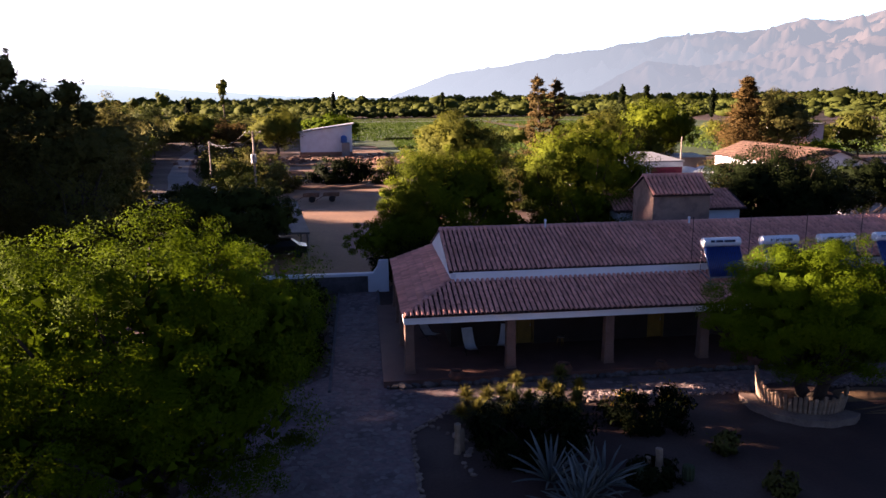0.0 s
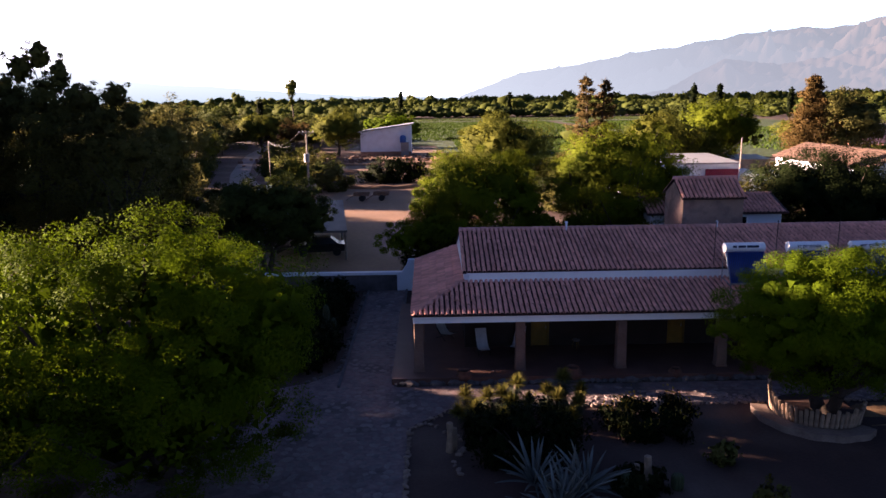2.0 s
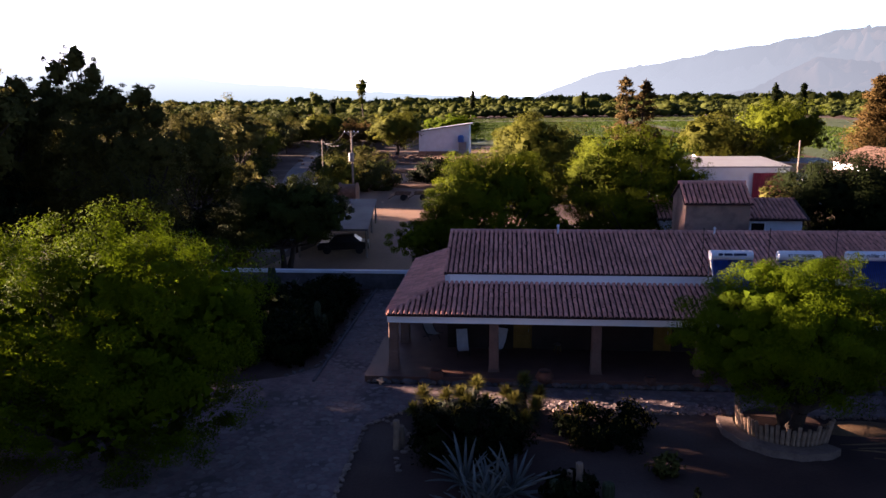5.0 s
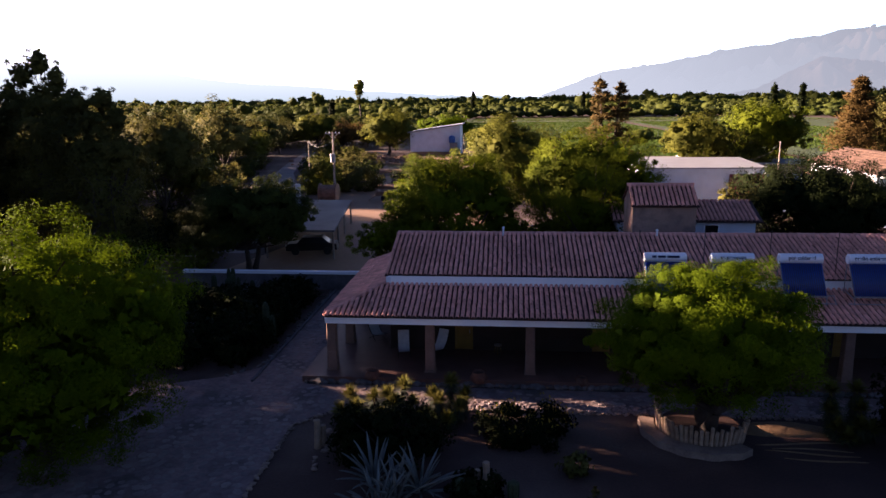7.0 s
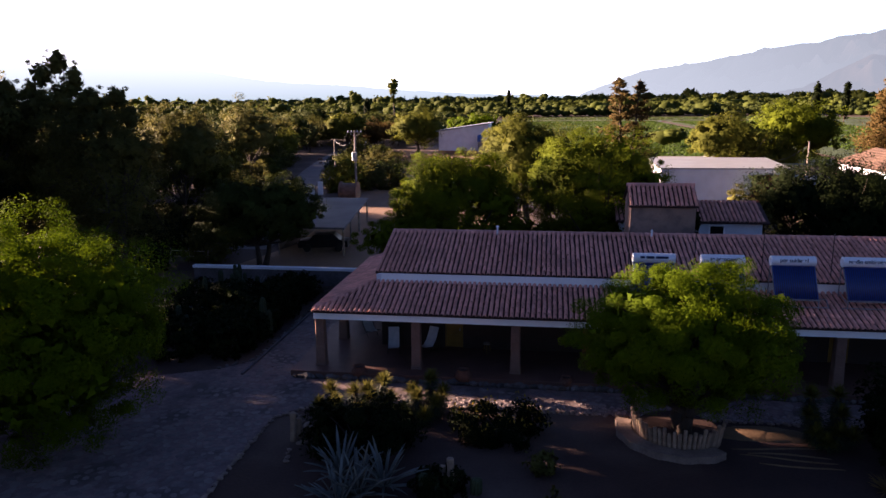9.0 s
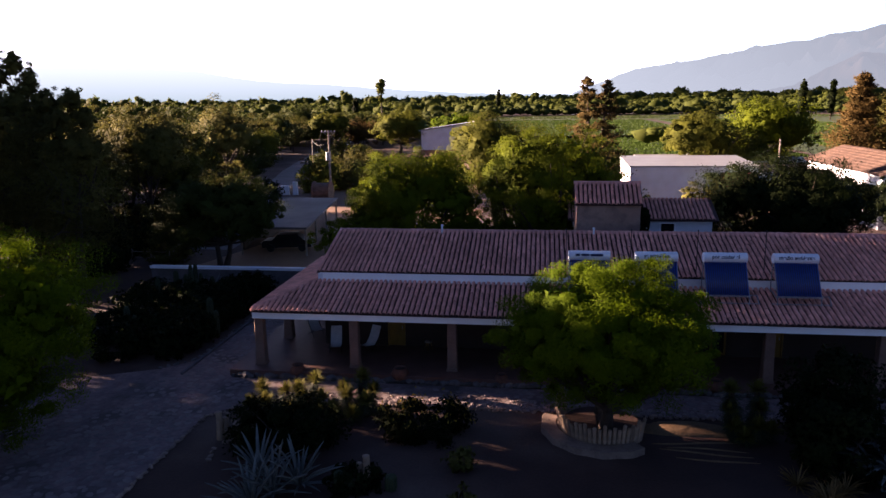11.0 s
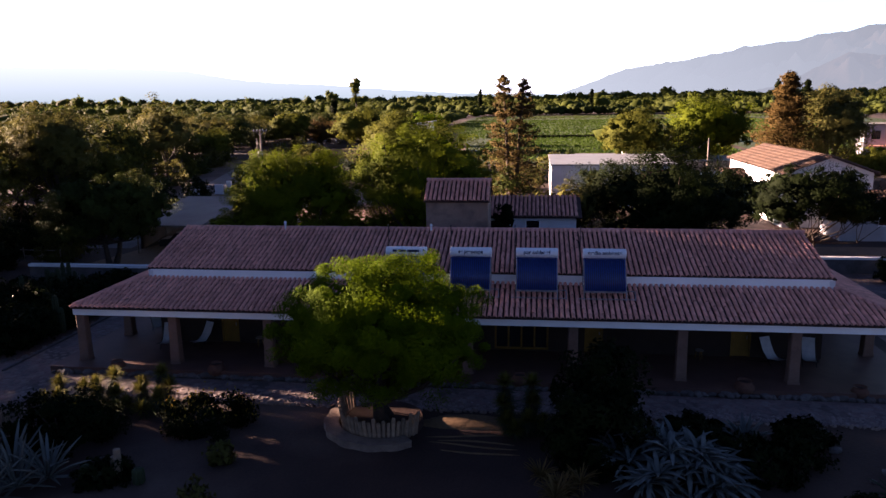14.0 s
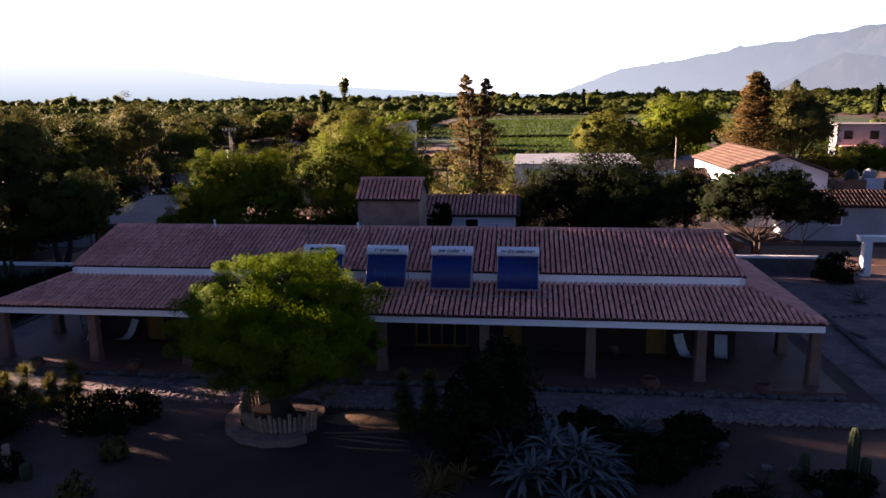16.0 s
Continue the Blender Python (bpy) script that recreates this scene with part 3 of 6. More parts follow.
for k in range(82):
    x = WX0 - 0.1 + k * 0.395
    ridge.tube([(x, RY, RZ + 0.03 + rng.normal(0, 0.006)), (x + 0.44, RY, RZ + 0.02)], [0.12, 0.10], 8)
part("ridge_tiles", ridge, TILE, house, "row of clay ridge tiles")

# water tower on the rear roof slope
tower = thing("tank_house", (18.62, 41.5, 0.0), "small brown rendered tower with a clay-tiled gable roof", "tower")
TX0, TX1, TY0, TY1 = -1.75, 1.75, -1.75, 1.35
g = Geo().box((0, TY0 + 0.1, 3.35), (3.5, 0.2, 6.7)).box((0, TY1 - 0.1, 3.35), (3.5, 0.2, 6.7)).box((TX0 + 0.1, -0.2, 3.35), (0.2, 2.7, 6.7)).box((TX1 - 0.1, -0.2, 3.35), (0.2, 2.7, 6.7))
for x in (TX0 + 0.1, TX1 - 0.1):
    o = [(TY0, 6.7), (TY1, 6.7), (-0.25, 7.6)]
    g.add([(x - 0.1, y, z) for y, z in o] + [(x + 0.1, y, z) for y, z in o], [(2, 1, 0), (3, 4, 5)] + [(i, (i + 1) % 3, 3 + (i + 1) % 3, 3 + i) for i in range(3)])
part("tower_wall", g, RENDER, tower)
for s in (1, -1):
    ya = TY0 - 0.18 if s > 0 else TY1 + 0.18
    q = [(TX0 - 0.12, ya, 6.66), (TX1 + 0.12, ya, 6.66), (TX1 + 0.12, -0.25, 7.7), (TX0 - 0.12, -0.25, 7.7)]
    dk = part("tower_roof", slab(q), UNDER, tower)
    L = math.hypot(-0.25 - ya, 1.04)
    tiled(dk, (TX0 - 0.13 if s > 0 else TX1 + 0.13, ya, 6.67), (s, 0, 0), Vector((0, -0.25 - ya, 1.04)) / L, 3.76, L, TILE, rng, pitch=0.25, course=0.42, single_rows=1)
part("tower_ridge", Geo().tube([(TX0 - 0.14, -0.25, 7.72), (TX1 + 0.14, -0.25, 7.72)], 0.1, 8), TILE, tower)

# ---- solar heaters on the roof ----
def word(text, size, mat, parent, m, name="lettering"):
    cu = bpy.data.curves.new(name, "FONT")
    cu.body, cu.size, cu.align_x, cu.align_y, cu.extrude, cu.offset = text, size, "CENTER", "CENTER", 0.002, 0.006
    tmp = new("tmp", cu)
    me = bpy.data.meshes.new_from_object(tmp.evaluated_get(bpy.context.evaluated_depsgraph_get()))
    bpy.data.objects.remove(tmp)
    me.materials.append(mat)
    o = part(name, me, mat, parent)
    o.matrix_basis = m
    return o


tube_mesh = Geo().tube([(0, 0.0, 0.45), (0, 0.86, 1.80)], 0.028, 8).mesh("glass_tube", TUBE, True)
for k, text in enumerate((None, "se preocupa", "por cuidar el", "medio ambiente")):
    x0 = 16.22 + 3.0 * k
    h = thing("solar_heater", (x0 + 0.86, 31.1, 3.45), "solar water heater with blue glass tubes and steel tank", "solar heater", "row of solar heaters")
    part("tank", Geo().tube([(-0.95, 0.98, 1.93), (-0.93, 0.98, 1.93), (0.93, 0.98, 1.93), (0.95, 0.98, 1.93)], [0.2, 0.235, 0.235, 0.2], 20), TANK, h, "brushed steel storage tank", smooth=False)
    for j in range(20):
        part("glass_tube", tube_mesh, TUBE, h).location = (-0.86 + 1.72 * j / 19, 0, 0)
    part("backing_sheet", Geo().add([(-0.9, 0.05, 0.41), (0.9, 0.05, 0.41), (0.9, 0.92, 1.77), (-0.9, 0.92, 1.77)], [(0, 1, 2, 3)]), INK, h)
    part("foot_rail", Geo().box((0, 0.0, 0.42), (1.88, 0.07, 0.07)), STEEL, h)
    struts = []
    for x in (-0.91, 0.91):
        struts += [((x, 0.02, 0.38), (x, 0.9, 1.78)), ((x, 0.0, -0.12), (x, 0.0, 0.42)), ((x, 1.1, 0.22), (x, 1.05, 1.75)), ((x, 0.0, 0.3), (x, 1.08, 0.5))]
    struts += [((-1.15, -0.02, 0.1), (1.35, -0.02, 0.1)), ((0.85, 0.25, 0.4), (1.3, 0.25, 0.4)), ((1.3, 0.25, 0.4), (1.32, -0.02, 0.06))]
    for p, q in struts:
        part("strut", Geo().tube([p, q], 0.022, 6), STEEL, h)
    face = Matrix.Translation((0, 0.98 - 0.237 * math.cos(radians(18)), 1.93 + 0.237 * math.sin(radians(18)))) @ pose(0, 0, 0, 72)
    if text:
        word(text, 0.23, INK, h, face)
    else:
        for x, w in ((-0.52, 0.2), (-0.18, 0.36), (0.34, 0.56)):
            bar = Geo().box((x, 0.005, 0.004), (w, 0.11, 0.006))
            part("lettering_bar", bar, INK, h).matrix_basis = face
    rod = single("vent_rod", Geo().tube([(0, 0, 0), (0, 0, 2.1)], 0.02, 6).tube([(0, 0, 2.1), (0, 0, 2.16)], [0.03, 0.03], 6), DARKMETAL, (x0 - 0.16, 32.95, 4.33), "thin dark iron rod standing on the tiled roof", "rod", "roof rods")
for x, y, z in ((9.6, 36.8, 5.45), (17.6, 36.6, 5.4)):
    single("vent_pipe", Geo().tube([(0, 0, 0), (0, 0, 0.42)], 0.05, 8).tube([(0, 0, 0.42), (0, 0, 0.5)], [0.08, 0.06], 8), WHITE, (x, y, z), "short white vent pipe at the roof ridge", "vent pipe", "roof vents")

# ---- veranda furniture ----
def deck_chair(at, rz):
    ob = thing("deck_chair", at, "white canvas sling deck chair on the veranda", "chair", "veranda chairs")
    ob.rotation_euler = (0, 0, radians(rz))
    prof = [(-0.62, 0.40), (-0.35, 0.30), (-0.05, 0.30), (0.18, 0.48), (0.38, 0.78), (0.55, 1.12)]
    g = Geo()
    v = [(sx, y, z) for y, z in prof for sx in (-0.27, 0.27)] + [(sx, y + 0.02, z - 0.025) for y, z in prof for sx in (-0.27, 0.27)]
    m = len(prof) * 2
    f = [(2 * i, 2 * i + 1, 2 * i + 3, 2 * i + 2) for i in range(len(prof) - 1)] + [(m + 2 * i + 2, m + 2 * i + 3, m + 2 * i + 1, m + 2 * i) for i in range(len(prof) - 1)]
    g.add(v, f)
    part("sling", g, SLING, ob, "white canvas sling", smooth=True)
    for x in (-0.29, 0.29):
        part("side_frame", Geo().tube([(x, -0.65, 0.4), (x, 0.0, 0.27), (x, 0.25, 0.5), (x, 0.57, 1.15)], 0.02, 6), DARKMETAL, ob)
        part("leg", Geo().tube([(x, -0.5, 0.37), (x, 0.35, 0.0)], 0.018, 6), DARKMETAL, ob)
        part("leg", Geo().tube([(x, 0.3, 0.6), (x, -0.35, 0.0)], 0.018, 6), DARKMETAL, ob)


for x, y, rz in ((4.8, 32.2, 10), (6.5, 32.5, -25), (3.0, 34.6, 40), (33.7, 32.4, 25), (35.3, 32.4, -10)):
    deck_chair((x, y, 0.305), rz)


def stool(at):
    ob = thing("stool", at, "small ochre wooden stool on the veranda", "stool", "veranda stools")
    part("seat", Geo().turned((0, 0, 0.42), [(0.001, 0.0), (0.18, 0.0), (0.2, 0.02), (0.18, 0.045), (0.001, 0.045)], 16), POLEWOOD, ob)
    for a in (30, 150, 270):
        x, y = math.cos(radians(a)), math.sin(radians(a))
        part("leg", Geo().tube([(x * 0.2, y * 0.2, 0), (x * 0.11, y * 0.11, 0.42)], 0.02, 6), YELLOW, ob)


for p in ((9.4, 32.7), (30.6, 32.7)):
    stool((*p, 0.305))


def clay_pot(at, s):
    ob = thing("clay_pot", at, "round dark terracotta pot on stones at the veranda edge", "pot", "veranda pots")
    part("pot", Geo().turned((0, 0, 0), [(0.2 * s, 0), (0.34 * s, 0.12 * s), (0.38 * s, 0.3 * s), (0.28 * s, 0.46 * s), (0.24 * s, 0.5 * s), (0.29 * s, 0.55 * s), (0.25 * s, 0.54 * s), (0.2 * s, 0.45 * s), (0.001, 0.44 * s)], 16), CLAY, ob, smooth=True)
    part("soil", Geo().turned((0, 0, 0), [(0.22 * s, 0.46 * s), (0.12 * s, 0.49 * s), (0.001, 0.5 * s)], 14), SOIL, ob, "dark potting soil")


for k, x in enumerate((3.75, 8.6, 13.2, 17.8, 22.4, 26.95, 31.7, 36.25)):
    clay_pot((x, 29.45, 0.02), 1.0 + 0.15 * math.sin(k * 2.3))

# ---- stone edgings ----
def rock_mesh(seed, s=(1, 1, 1)):
    r = np.random.default_rng(seed)
    bm = bmesh.new()
    bmesh.ops.create_icosphere(bm, subdivisions=1, radius=0.5)
    for v in bm.verts:
        v.co = Vector((v.co.x * s[0], v.co.y * s[1], v.co.z * s[2])) * float(r.uniform(0.8, 1.15))
    me = bpy.data.meshes.new("stone")
    bm.to_mesh(me)
    bm.free()
    return me


def stone_row(name, points, step, size, mat, label, seed, category="edging", sink=0.16):
    ob = thing(name, (0, 0, 0), label, category, kind="structure")
    r = np.random.default_rng(seed)
    kinds = []
    for k in range(5):
        me = rock_mesh(seed * 10 + k, (1.3, 0.85, 0.6))
        me.materials.append(mat)
        kinds.append(me)
    for (x0, y0), (x1, y1) in zip(points, points[1:]):
        d = math.hypot(x1 - x0, y1 - y0)
        for k in range(max(1, int(d / step))):
            t = (k + 0.5) * step / d
            s = size * r.uniform(0.7, 1.35)
            o = part("stone", kinds[r.integers(5)], mat, ob)
            o.matrix_basis = Matrix.Translation((x0 + (x1 - x0) * t + r.normal(0, 0.03), y0 + (y1 - y0) * t + r.normal(0, 0.04), s * sink)) @ pose(0, 0, 0, r.uniform(-15, 15), r.uniform(-15, 15), r.uniform(0, 360)) @ Matrix.Diagonal((s, s, s, 1))
    return ob


stone_row("trim_porch_edge", [(0.9, 41), (0.85, 29.15), (39.2, 29.15), (39.2, 36)], 0.30, 0.42, ROCK, "row of dark field stones along the veranda edge", 3)
stone_row("trim_path_curb", [(1.45, 9), (1.42, 24.8), (3.25, 26.62), (14.9, 26.62)], 0.19, 0.19, CURB, "low stone curb beside the garden bed", 4)
stone_row("trim_path_curb_east", [(15, 26.62), (44, 26.62)], 0.2, 0.19, CURB, "low stone curb along the garden path", 5)
stone_row("trim_lane_curb", [(-2.0, 45), (-2.0, 31.1), (-3.4, 29.5)], 0.42, 0.26, ROCK, "dark stone curb beside the lane", 6)
stone_row("trim_bed_ring", [(2.2, 25.3), (2.6, 24.6), (3.2, 24.2), (3.5, 23.4), (3.0, 22.4), (3.2, 21.0)], 0.3, 0.24, CURB, "ragged ring of stones in the garden bed", 8)
stone_row("trim_yard_curb", [(42.8, 30), (42.8, 40.5), (46, 41.5), (52, 40.5)], 0.5, 0.3, ROCK, "dark stone curb of the side yard", 9)

# ---- tree planter ----
PC = Vector((17.25, 25.3, 0))
planter = thing("tree_planter", PC, "curved stone planter ledge with a ring of upright weathered logs", "planter")
g = Geo()
arc = [radians(a) for a in np.linspace(160, 308, 22)]
for a, b in zip(arc, arc[1:]):
    q = [(math.cos(t) * r, math.sin(t) * r) for t, r in ((a, 2.28 + 0.04 * math.sin(a * 37)), (b, 2.28 + 0.04 * math.sin(b * 37)), (b, 1.72), (a, 1.72))]
    g.prism(q, 0.0, 0.26)
part("ledge", g, CURB, planter, "pinkish stone ledge")
for k, t in enumerate(np.linspace(150, 332, 30)):
    h = 1.35 - 0.5 * min(1, k / 7) + 0.08 * math.sin(k * 3.1) + 0.05 * math.sin(k * 7.7)
    a, out = radians(t), 0.16 + 0.03 * math.sin(k * 5.3)
    cx, cy = math.cos(a), math.sin(a)
    lg = Geo().tube([(0, 0, 0.02), (cx * out * 0.5, cy * out * 0.5, h * 0.55), (cx * out, cy * out, h), (cx * out, cy * out, h + 0.03)], [0.082, 0.076, 0.07, 0.045], 8)
    o = part("log", lg, LOG, planter)
    o.location = (cx * 1.52, cy * 1.52, 0)
part("soil_fill", Geo().turned((0, 0, 0), [(1.55, 0.0), (1.5, 0.3), (0.001, 0.36)], 24), SOIL, planter, "raised dry soil")
def mound(at, r, h, seed, mat, label, name="soil_mound", category="mound"):
    rr_ = np.random.default_rng(seed)
    n, v = 40, []
    for k, z in ((1.0, -0.02), (0.9, 0.25), (0.7, 0.6), (0.4, 0.9), (0.12, 1.0)):
        for j in range(n):
            q = k * (1 + 0.1 * math.sin(3 * j * 0.157 + seed) + rr_.normal(0, 0.03))
            v.append((r[0] * q * math.cos(2 * math.pi * j / n), r[1] * q * math.sin(2 * math.pi * j / n), h * z * (1 + rr_.normal(0, 0.05)) - 0.01))
    f = [(i * n + j, i * n + (j + 1) % n, (i + 1) * n + (j + 1) % n, (i + 1) * n + j) for i in range(4) for j in range(n)] + [tuple(4 * n + j for j in range(n))]
    return single(name, Geo().add(v, f), mat, at, label, category, smooth=True)


mound((20.6, 25.7, 0), (2.1, 0.7), 0.16, 3, MOUND, "low heap of pale sandy soil beside the planter")
for k in range(4):
    g = Geo().tube([(x, 0.1 * math.sin(x * 1.3 + k * 1.7) - 0.05 * x * (k - 1), 0.0) for x in np.linspace(-1.5 + 0.4 * (k % 2), 1.7, 9)], [0.015, 0.03, 0.045, 0.04, 0.05, 0.04, 0.045, 0.03, 0.015], 7)
    single("soil_ridge", g, MOUND, (20.5 + 0.1 * k, 24.55 - 0.36 * k - 0.1 * (k % 2), 0), "low raked ridge of sandy soil", "ridge", "raked soil ridges", smooth=True)
tree("pepper_tree", (17.3, 25.2, 0.32), [((-0.1, -0.2, 3.55), (3.8, 3.5, 2.6)), ((-1.3, -0.5, 4.6), (2.3, 2.3, 1.95)), ((0.9, 0.0, 4.7), (2.2, 2.3, 1.9)), ((2.2, 0.1, 3.7), (1.8, 2.2, 1.9)), ((-2.4, 0.0, 3.2), (1.9, 2.2, 2.0)), ((-0.2, -0.2, 2.5), (2.9, 2.6, 1.3))], 420, 150000, 0.085, LIME, 11,
     "round bright green pepper tree growing out of a stone planter", trunk=0.26, fork=0.3, stems=2, limbs=8, droop=0.5, low=0.95, rag=0.14, spread=0.19, inner_share=40)
tree("pepper_tree", (-6.8, 21.6, 0), [((0.9, 0.4, 5.0), (4.5, 4.3, 4.1)), ((-5.2, -1.4, 5.0), (4.6, 4.0, 3.9)), ((-2.4, -0.8, 5.4), (3.6, 3.4, 3.5)), ((2.2, -0.6, 3.4), (3.3, 3.4, 2.8)), ((1.2, -1.0, 6.4), (2.6, 2.6, 2.5)), ((3.6, 0.6, 5.4), (1.9, 2.4, 2.4)), ((-4.2, -1.2, 2.6), (4.6, 3.8, 2.3)), ((0.4, -0.6, 2.2), (3.6, 3.6, 2.0))], 680, 180000, 0.1, LIME, 12,
     "big spreading bright green pepper tree over the forecourt", trunk=0.35, fork=0.3, stems=2, limbs=10, droop=0.5, low=1.0, rag=0.12, spread=0.17, inner_share=20)

# ---- garden plants ----
def blades(n, L, w, rng, up=0.2, top=1.0, curl=0.5, seg=4, thick=0.25):
    """A rosette of tapering, arching blades: n x seg quads."""
    out = []
    for k in range(n):
        a = rng.uniform(0, 2 * math.pi)
        e = rng.uniform(up, top)
        d = np.array([math.cos(a) * math.cos(e), math.sin(a) * math.cos(e), math.sin(e)])
        side = np.array([-math.sin(a), math.cos(a), 0])
        l = L * rng.uniform(0.65, 1.15)
        bend = curl * rng.uniform(0.3, 1.3)
        p, prev = np.zeros(3), None
        for s in range(seg + 1):
            t = s / seg
            ww = w * (0.75 + 0.6 * t) * (1 - t ** 2.2) + 0.004
            pair = (p - side * ww / 2, p + side * ww / 2)
            if prev:
                out.append([prev[0], prev[1], pair[1], pair[0]])
            prev = pair
            d = unit(d - np.array([0, 0, bend / seg]))
            p = p + d * l / seg
    return np.array(out)


def agave_leaf(L, w, bend, mat):
    """One channelled, arching, pointed leaf along +x with a folded midrib and some thickness."""
    v, f, seg, p, d = [], [], 6, np.zeros(3), np.array([1.0, 0, 0])
    for s in range(seg + 1):
        t = s / seg
        ww = w * (0.7 + 0.75 * t) * (1 - t ** 2.4) / 2 + 0.003
        n_ = np.array([-d[2], 0, d[0]])
        v += [p + np.array([0, -ww, 0]) + n_ * ww * 0.35, p - n_ * ww * 0.25, p + np.array([0, ww, 0]) + n_ * ww * 0.35, p - n_ * (ww * 0.25 + 0.015)]
        d = unit(d - np.array([0, 0, bend / seg]))
        p = p + d * L / seg
    for s in range(seg):
        a, c = 4 * s, 4 * s + 4
        f += [(a, c, c + 1, a + 1), (a + 1, c + 1, c + 2, a + 2), (a + 2, c + 2, c + 3, a + 3), (a + 3, c + 3, c, a)]
    return Geo().add(v, f).mesh("leaf", mat, True)


LEAVES = {}


def agave(at, L, n, w, seed, mat, label, top=1.35, curl=0.9, name="agave", category="agave", group="garden agaves", heads=1, spread=0.0, dome=0.0):
    r = np.random.default_rng(seed)
    ob = thing(name, at, label, category, group)
    key = (mat.name, round(w / L, 3), curl)
    if key not in LEAVES:
        LEAVES[key] = [agave_leaf(1.0, w / L, curl * k, mat) for k in ((0.3, 0.7, 1.1, 1.5) if curl < 2 else (0.75, 0.95, 1.2, 1.45))]
    for h in range(heads):
        a0, rad = r.uniform(0, 6.28), spread * math.sqrt((h + 0.5) / heads)
        c = Vector((math.cos(h * 2.4 + a0) * rad, math.sin(h * 2.4 + a0) * rad, 0.04 + (0.2 * r.uniform() if heads > 1 else 0) + dome * (1 - (h + 0.5) / heads)))
        for k in range(n):
            e = (0.12 if curl < 2 else 0.5) + (top - (0.12 if curl < 2 else 0.5)) * (k / n) ** 0.8
            s = L * r.uniform(0.7, 1.1)
            o = part("leaf", LEAVES[key][r.integers(4)], mat, ob)
            o.matrix_basis = Matrix.Translation(c) @ pose(0, 0, 0, 0, 0, k * 137.5 + r.uniform(-15, 15)) @ pose(0.04, 0, 0, r.uniform(-12, 12), -math.degrees(e), 0) @ Matrix.Diagonal((s, s, s, 1))
    return ob


def yucca(at, heads, seed, label):
    """Stems set with stiff pointed leaves all the way up: a bright tuft on top, drooping older leaves below."""
    r = np.random.default_rng(seed)
    ob = thing("yucca", at, label, "yucca", "garden yuccas")
    for h in heads:
        h = np.array(h)
        q = blades(230, 0.46, 0.042, r, -0.1, 1.5, 0.15, 2)
        part("rosette", quads("rosette", q + h, YUCCA), YUCCA, ob, "spiky yellow-green leaf head", kind="stuff")
        foot = np.array([h[0] * 0.55, h[1] * 0.55, -0.05])
        part("stem", Geo().tube([tuple(foot), tuple((foot + h) / 2 + np.array([0.04, 0, 0])), tuple(h)], [0.15, 0.12, 0.1], 7), BARK, ob)
        rings = []
        for z in np.arange(0.25, h[2], 0.2):
            c = foot + (h - foot) * z / h[2]
            rings.append(blades(60, 0.5, 0.045, r, -0.9, 0.5, 0.35, 2) + c)
        if rings:
            part("dry_skirt", quads("dry_skirt", np.concatenate(rings), CACTUS), CACTUS, ob, "dark older leaves", kind="stuff")
    return ob


def bush(at, R, leaves, size, mat, seed, label, name="bush", tips=None, group="garden bushes"):
    r = np.random.default_rng(seed)
    ob = thing(name, at, label, "bush", group)
    P, out, C = crown_points([((0, 0, R[2] * 0.45), R)], 60, leaves, r, 0.5, 0.2, 0.3)
    P[:, 2] = np.maximum(P[:, 2], 0.03)
    part("leaves", quads("leaves", leaf_points(P, out, size, r, 0.1, 0.6, 0.7), mat, out + r.normal(0, 0.2, P.shape)), mat, ob, kind="stuff")
    g = Geo()
    for k in range(7):
        c = C[r.integers(len(C))]
        g.tube([(0, 0, -0.03), tuple(c * 0.5 + np.array([0, 0, 0.05])), tuple(np.maximum(c, [-9, -9, 0.1]))], [0.04, 0.03, 0.012], 5)
    part("woody_base", g, BARK, ob)
    # lighter tufts on top paint the sunlit tips of the shrub
    if tips:
        T = C[C[:, 2] > R[2] * 0.7]
        T = np.repeat(T, 12, 0) + r.normal(0, 0.16, (len(T) * 12, 3)) + np.array([0, 0, 0.12])
        part("blossom", quads("blossom", leaf_quads(T, np.tile([0, 0, 1.0], (len(T), 1)), 0.12, r, 0), tips), tips, ob, kind="stuff")
    return ob


yucca((4.8, 25.4, 0), [(-1.2, 0.2, 1.0), (-1.5, -0.4, 0.55), (-0.8, -0.5, 0.75), (0.3, 0.4, 0.95), (0.9, 0.8, 1.2), (0.6, 0.0, 0.8), (-0.3, 0.5, 0.8), (1.3, 0.2, 0.7), (0.2, -0.8, 0.5)], 21, "many-headed spiky yucca clump in the garden bed")
yucca((7.4, 25.7, 0), [(0.2, 0.8, 1.3), (-0.5, 0.5, 0.85), (0.6, -0.3, 0.7), (-0.2, -0.2, 0.9), (0.8, 0.3, 0.95), (-0.7, -0.4, 0.4), (0.2, -0.9, 0.4)], 22, "tall spiky yucca clump beside the path")
yucca((22.5, 25.2, 0), [(-0.6, 0.1, 1.85), (0.4, 0.3, 1.8), (-0.65, -0.1, 1.15), (0.45, 0.0, 1.2), (-0.5, -0.4, 0.6), (0.3, -0.5, 0.7), (-0.2, -0.7, 0.35), (0.8, -0.3, 0.5)], 23, "two-trunked spiky yucca beside the path")
bush((10.6, 24.4, 0), (1.75, 1.35, 0.82), 9000, 0.1, DARKLEAF, 31, "low dark rounded shrub with yellow-flecked tips", tips=LITFLOWER)
bush((12.2, 21.8, 0), (0.5, 0.5, 0.6), 700, 0.13, DUSK, 32, "small dusty olive shrub")
bush((12.6, 19.0, 0), (0.5, 0.5, 0.6), 700, 0.13, DUSK, 33, "small dusty olive shrub")
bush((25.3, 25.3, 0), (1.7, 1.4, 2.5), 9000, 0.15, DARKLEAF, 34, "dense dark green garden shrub")
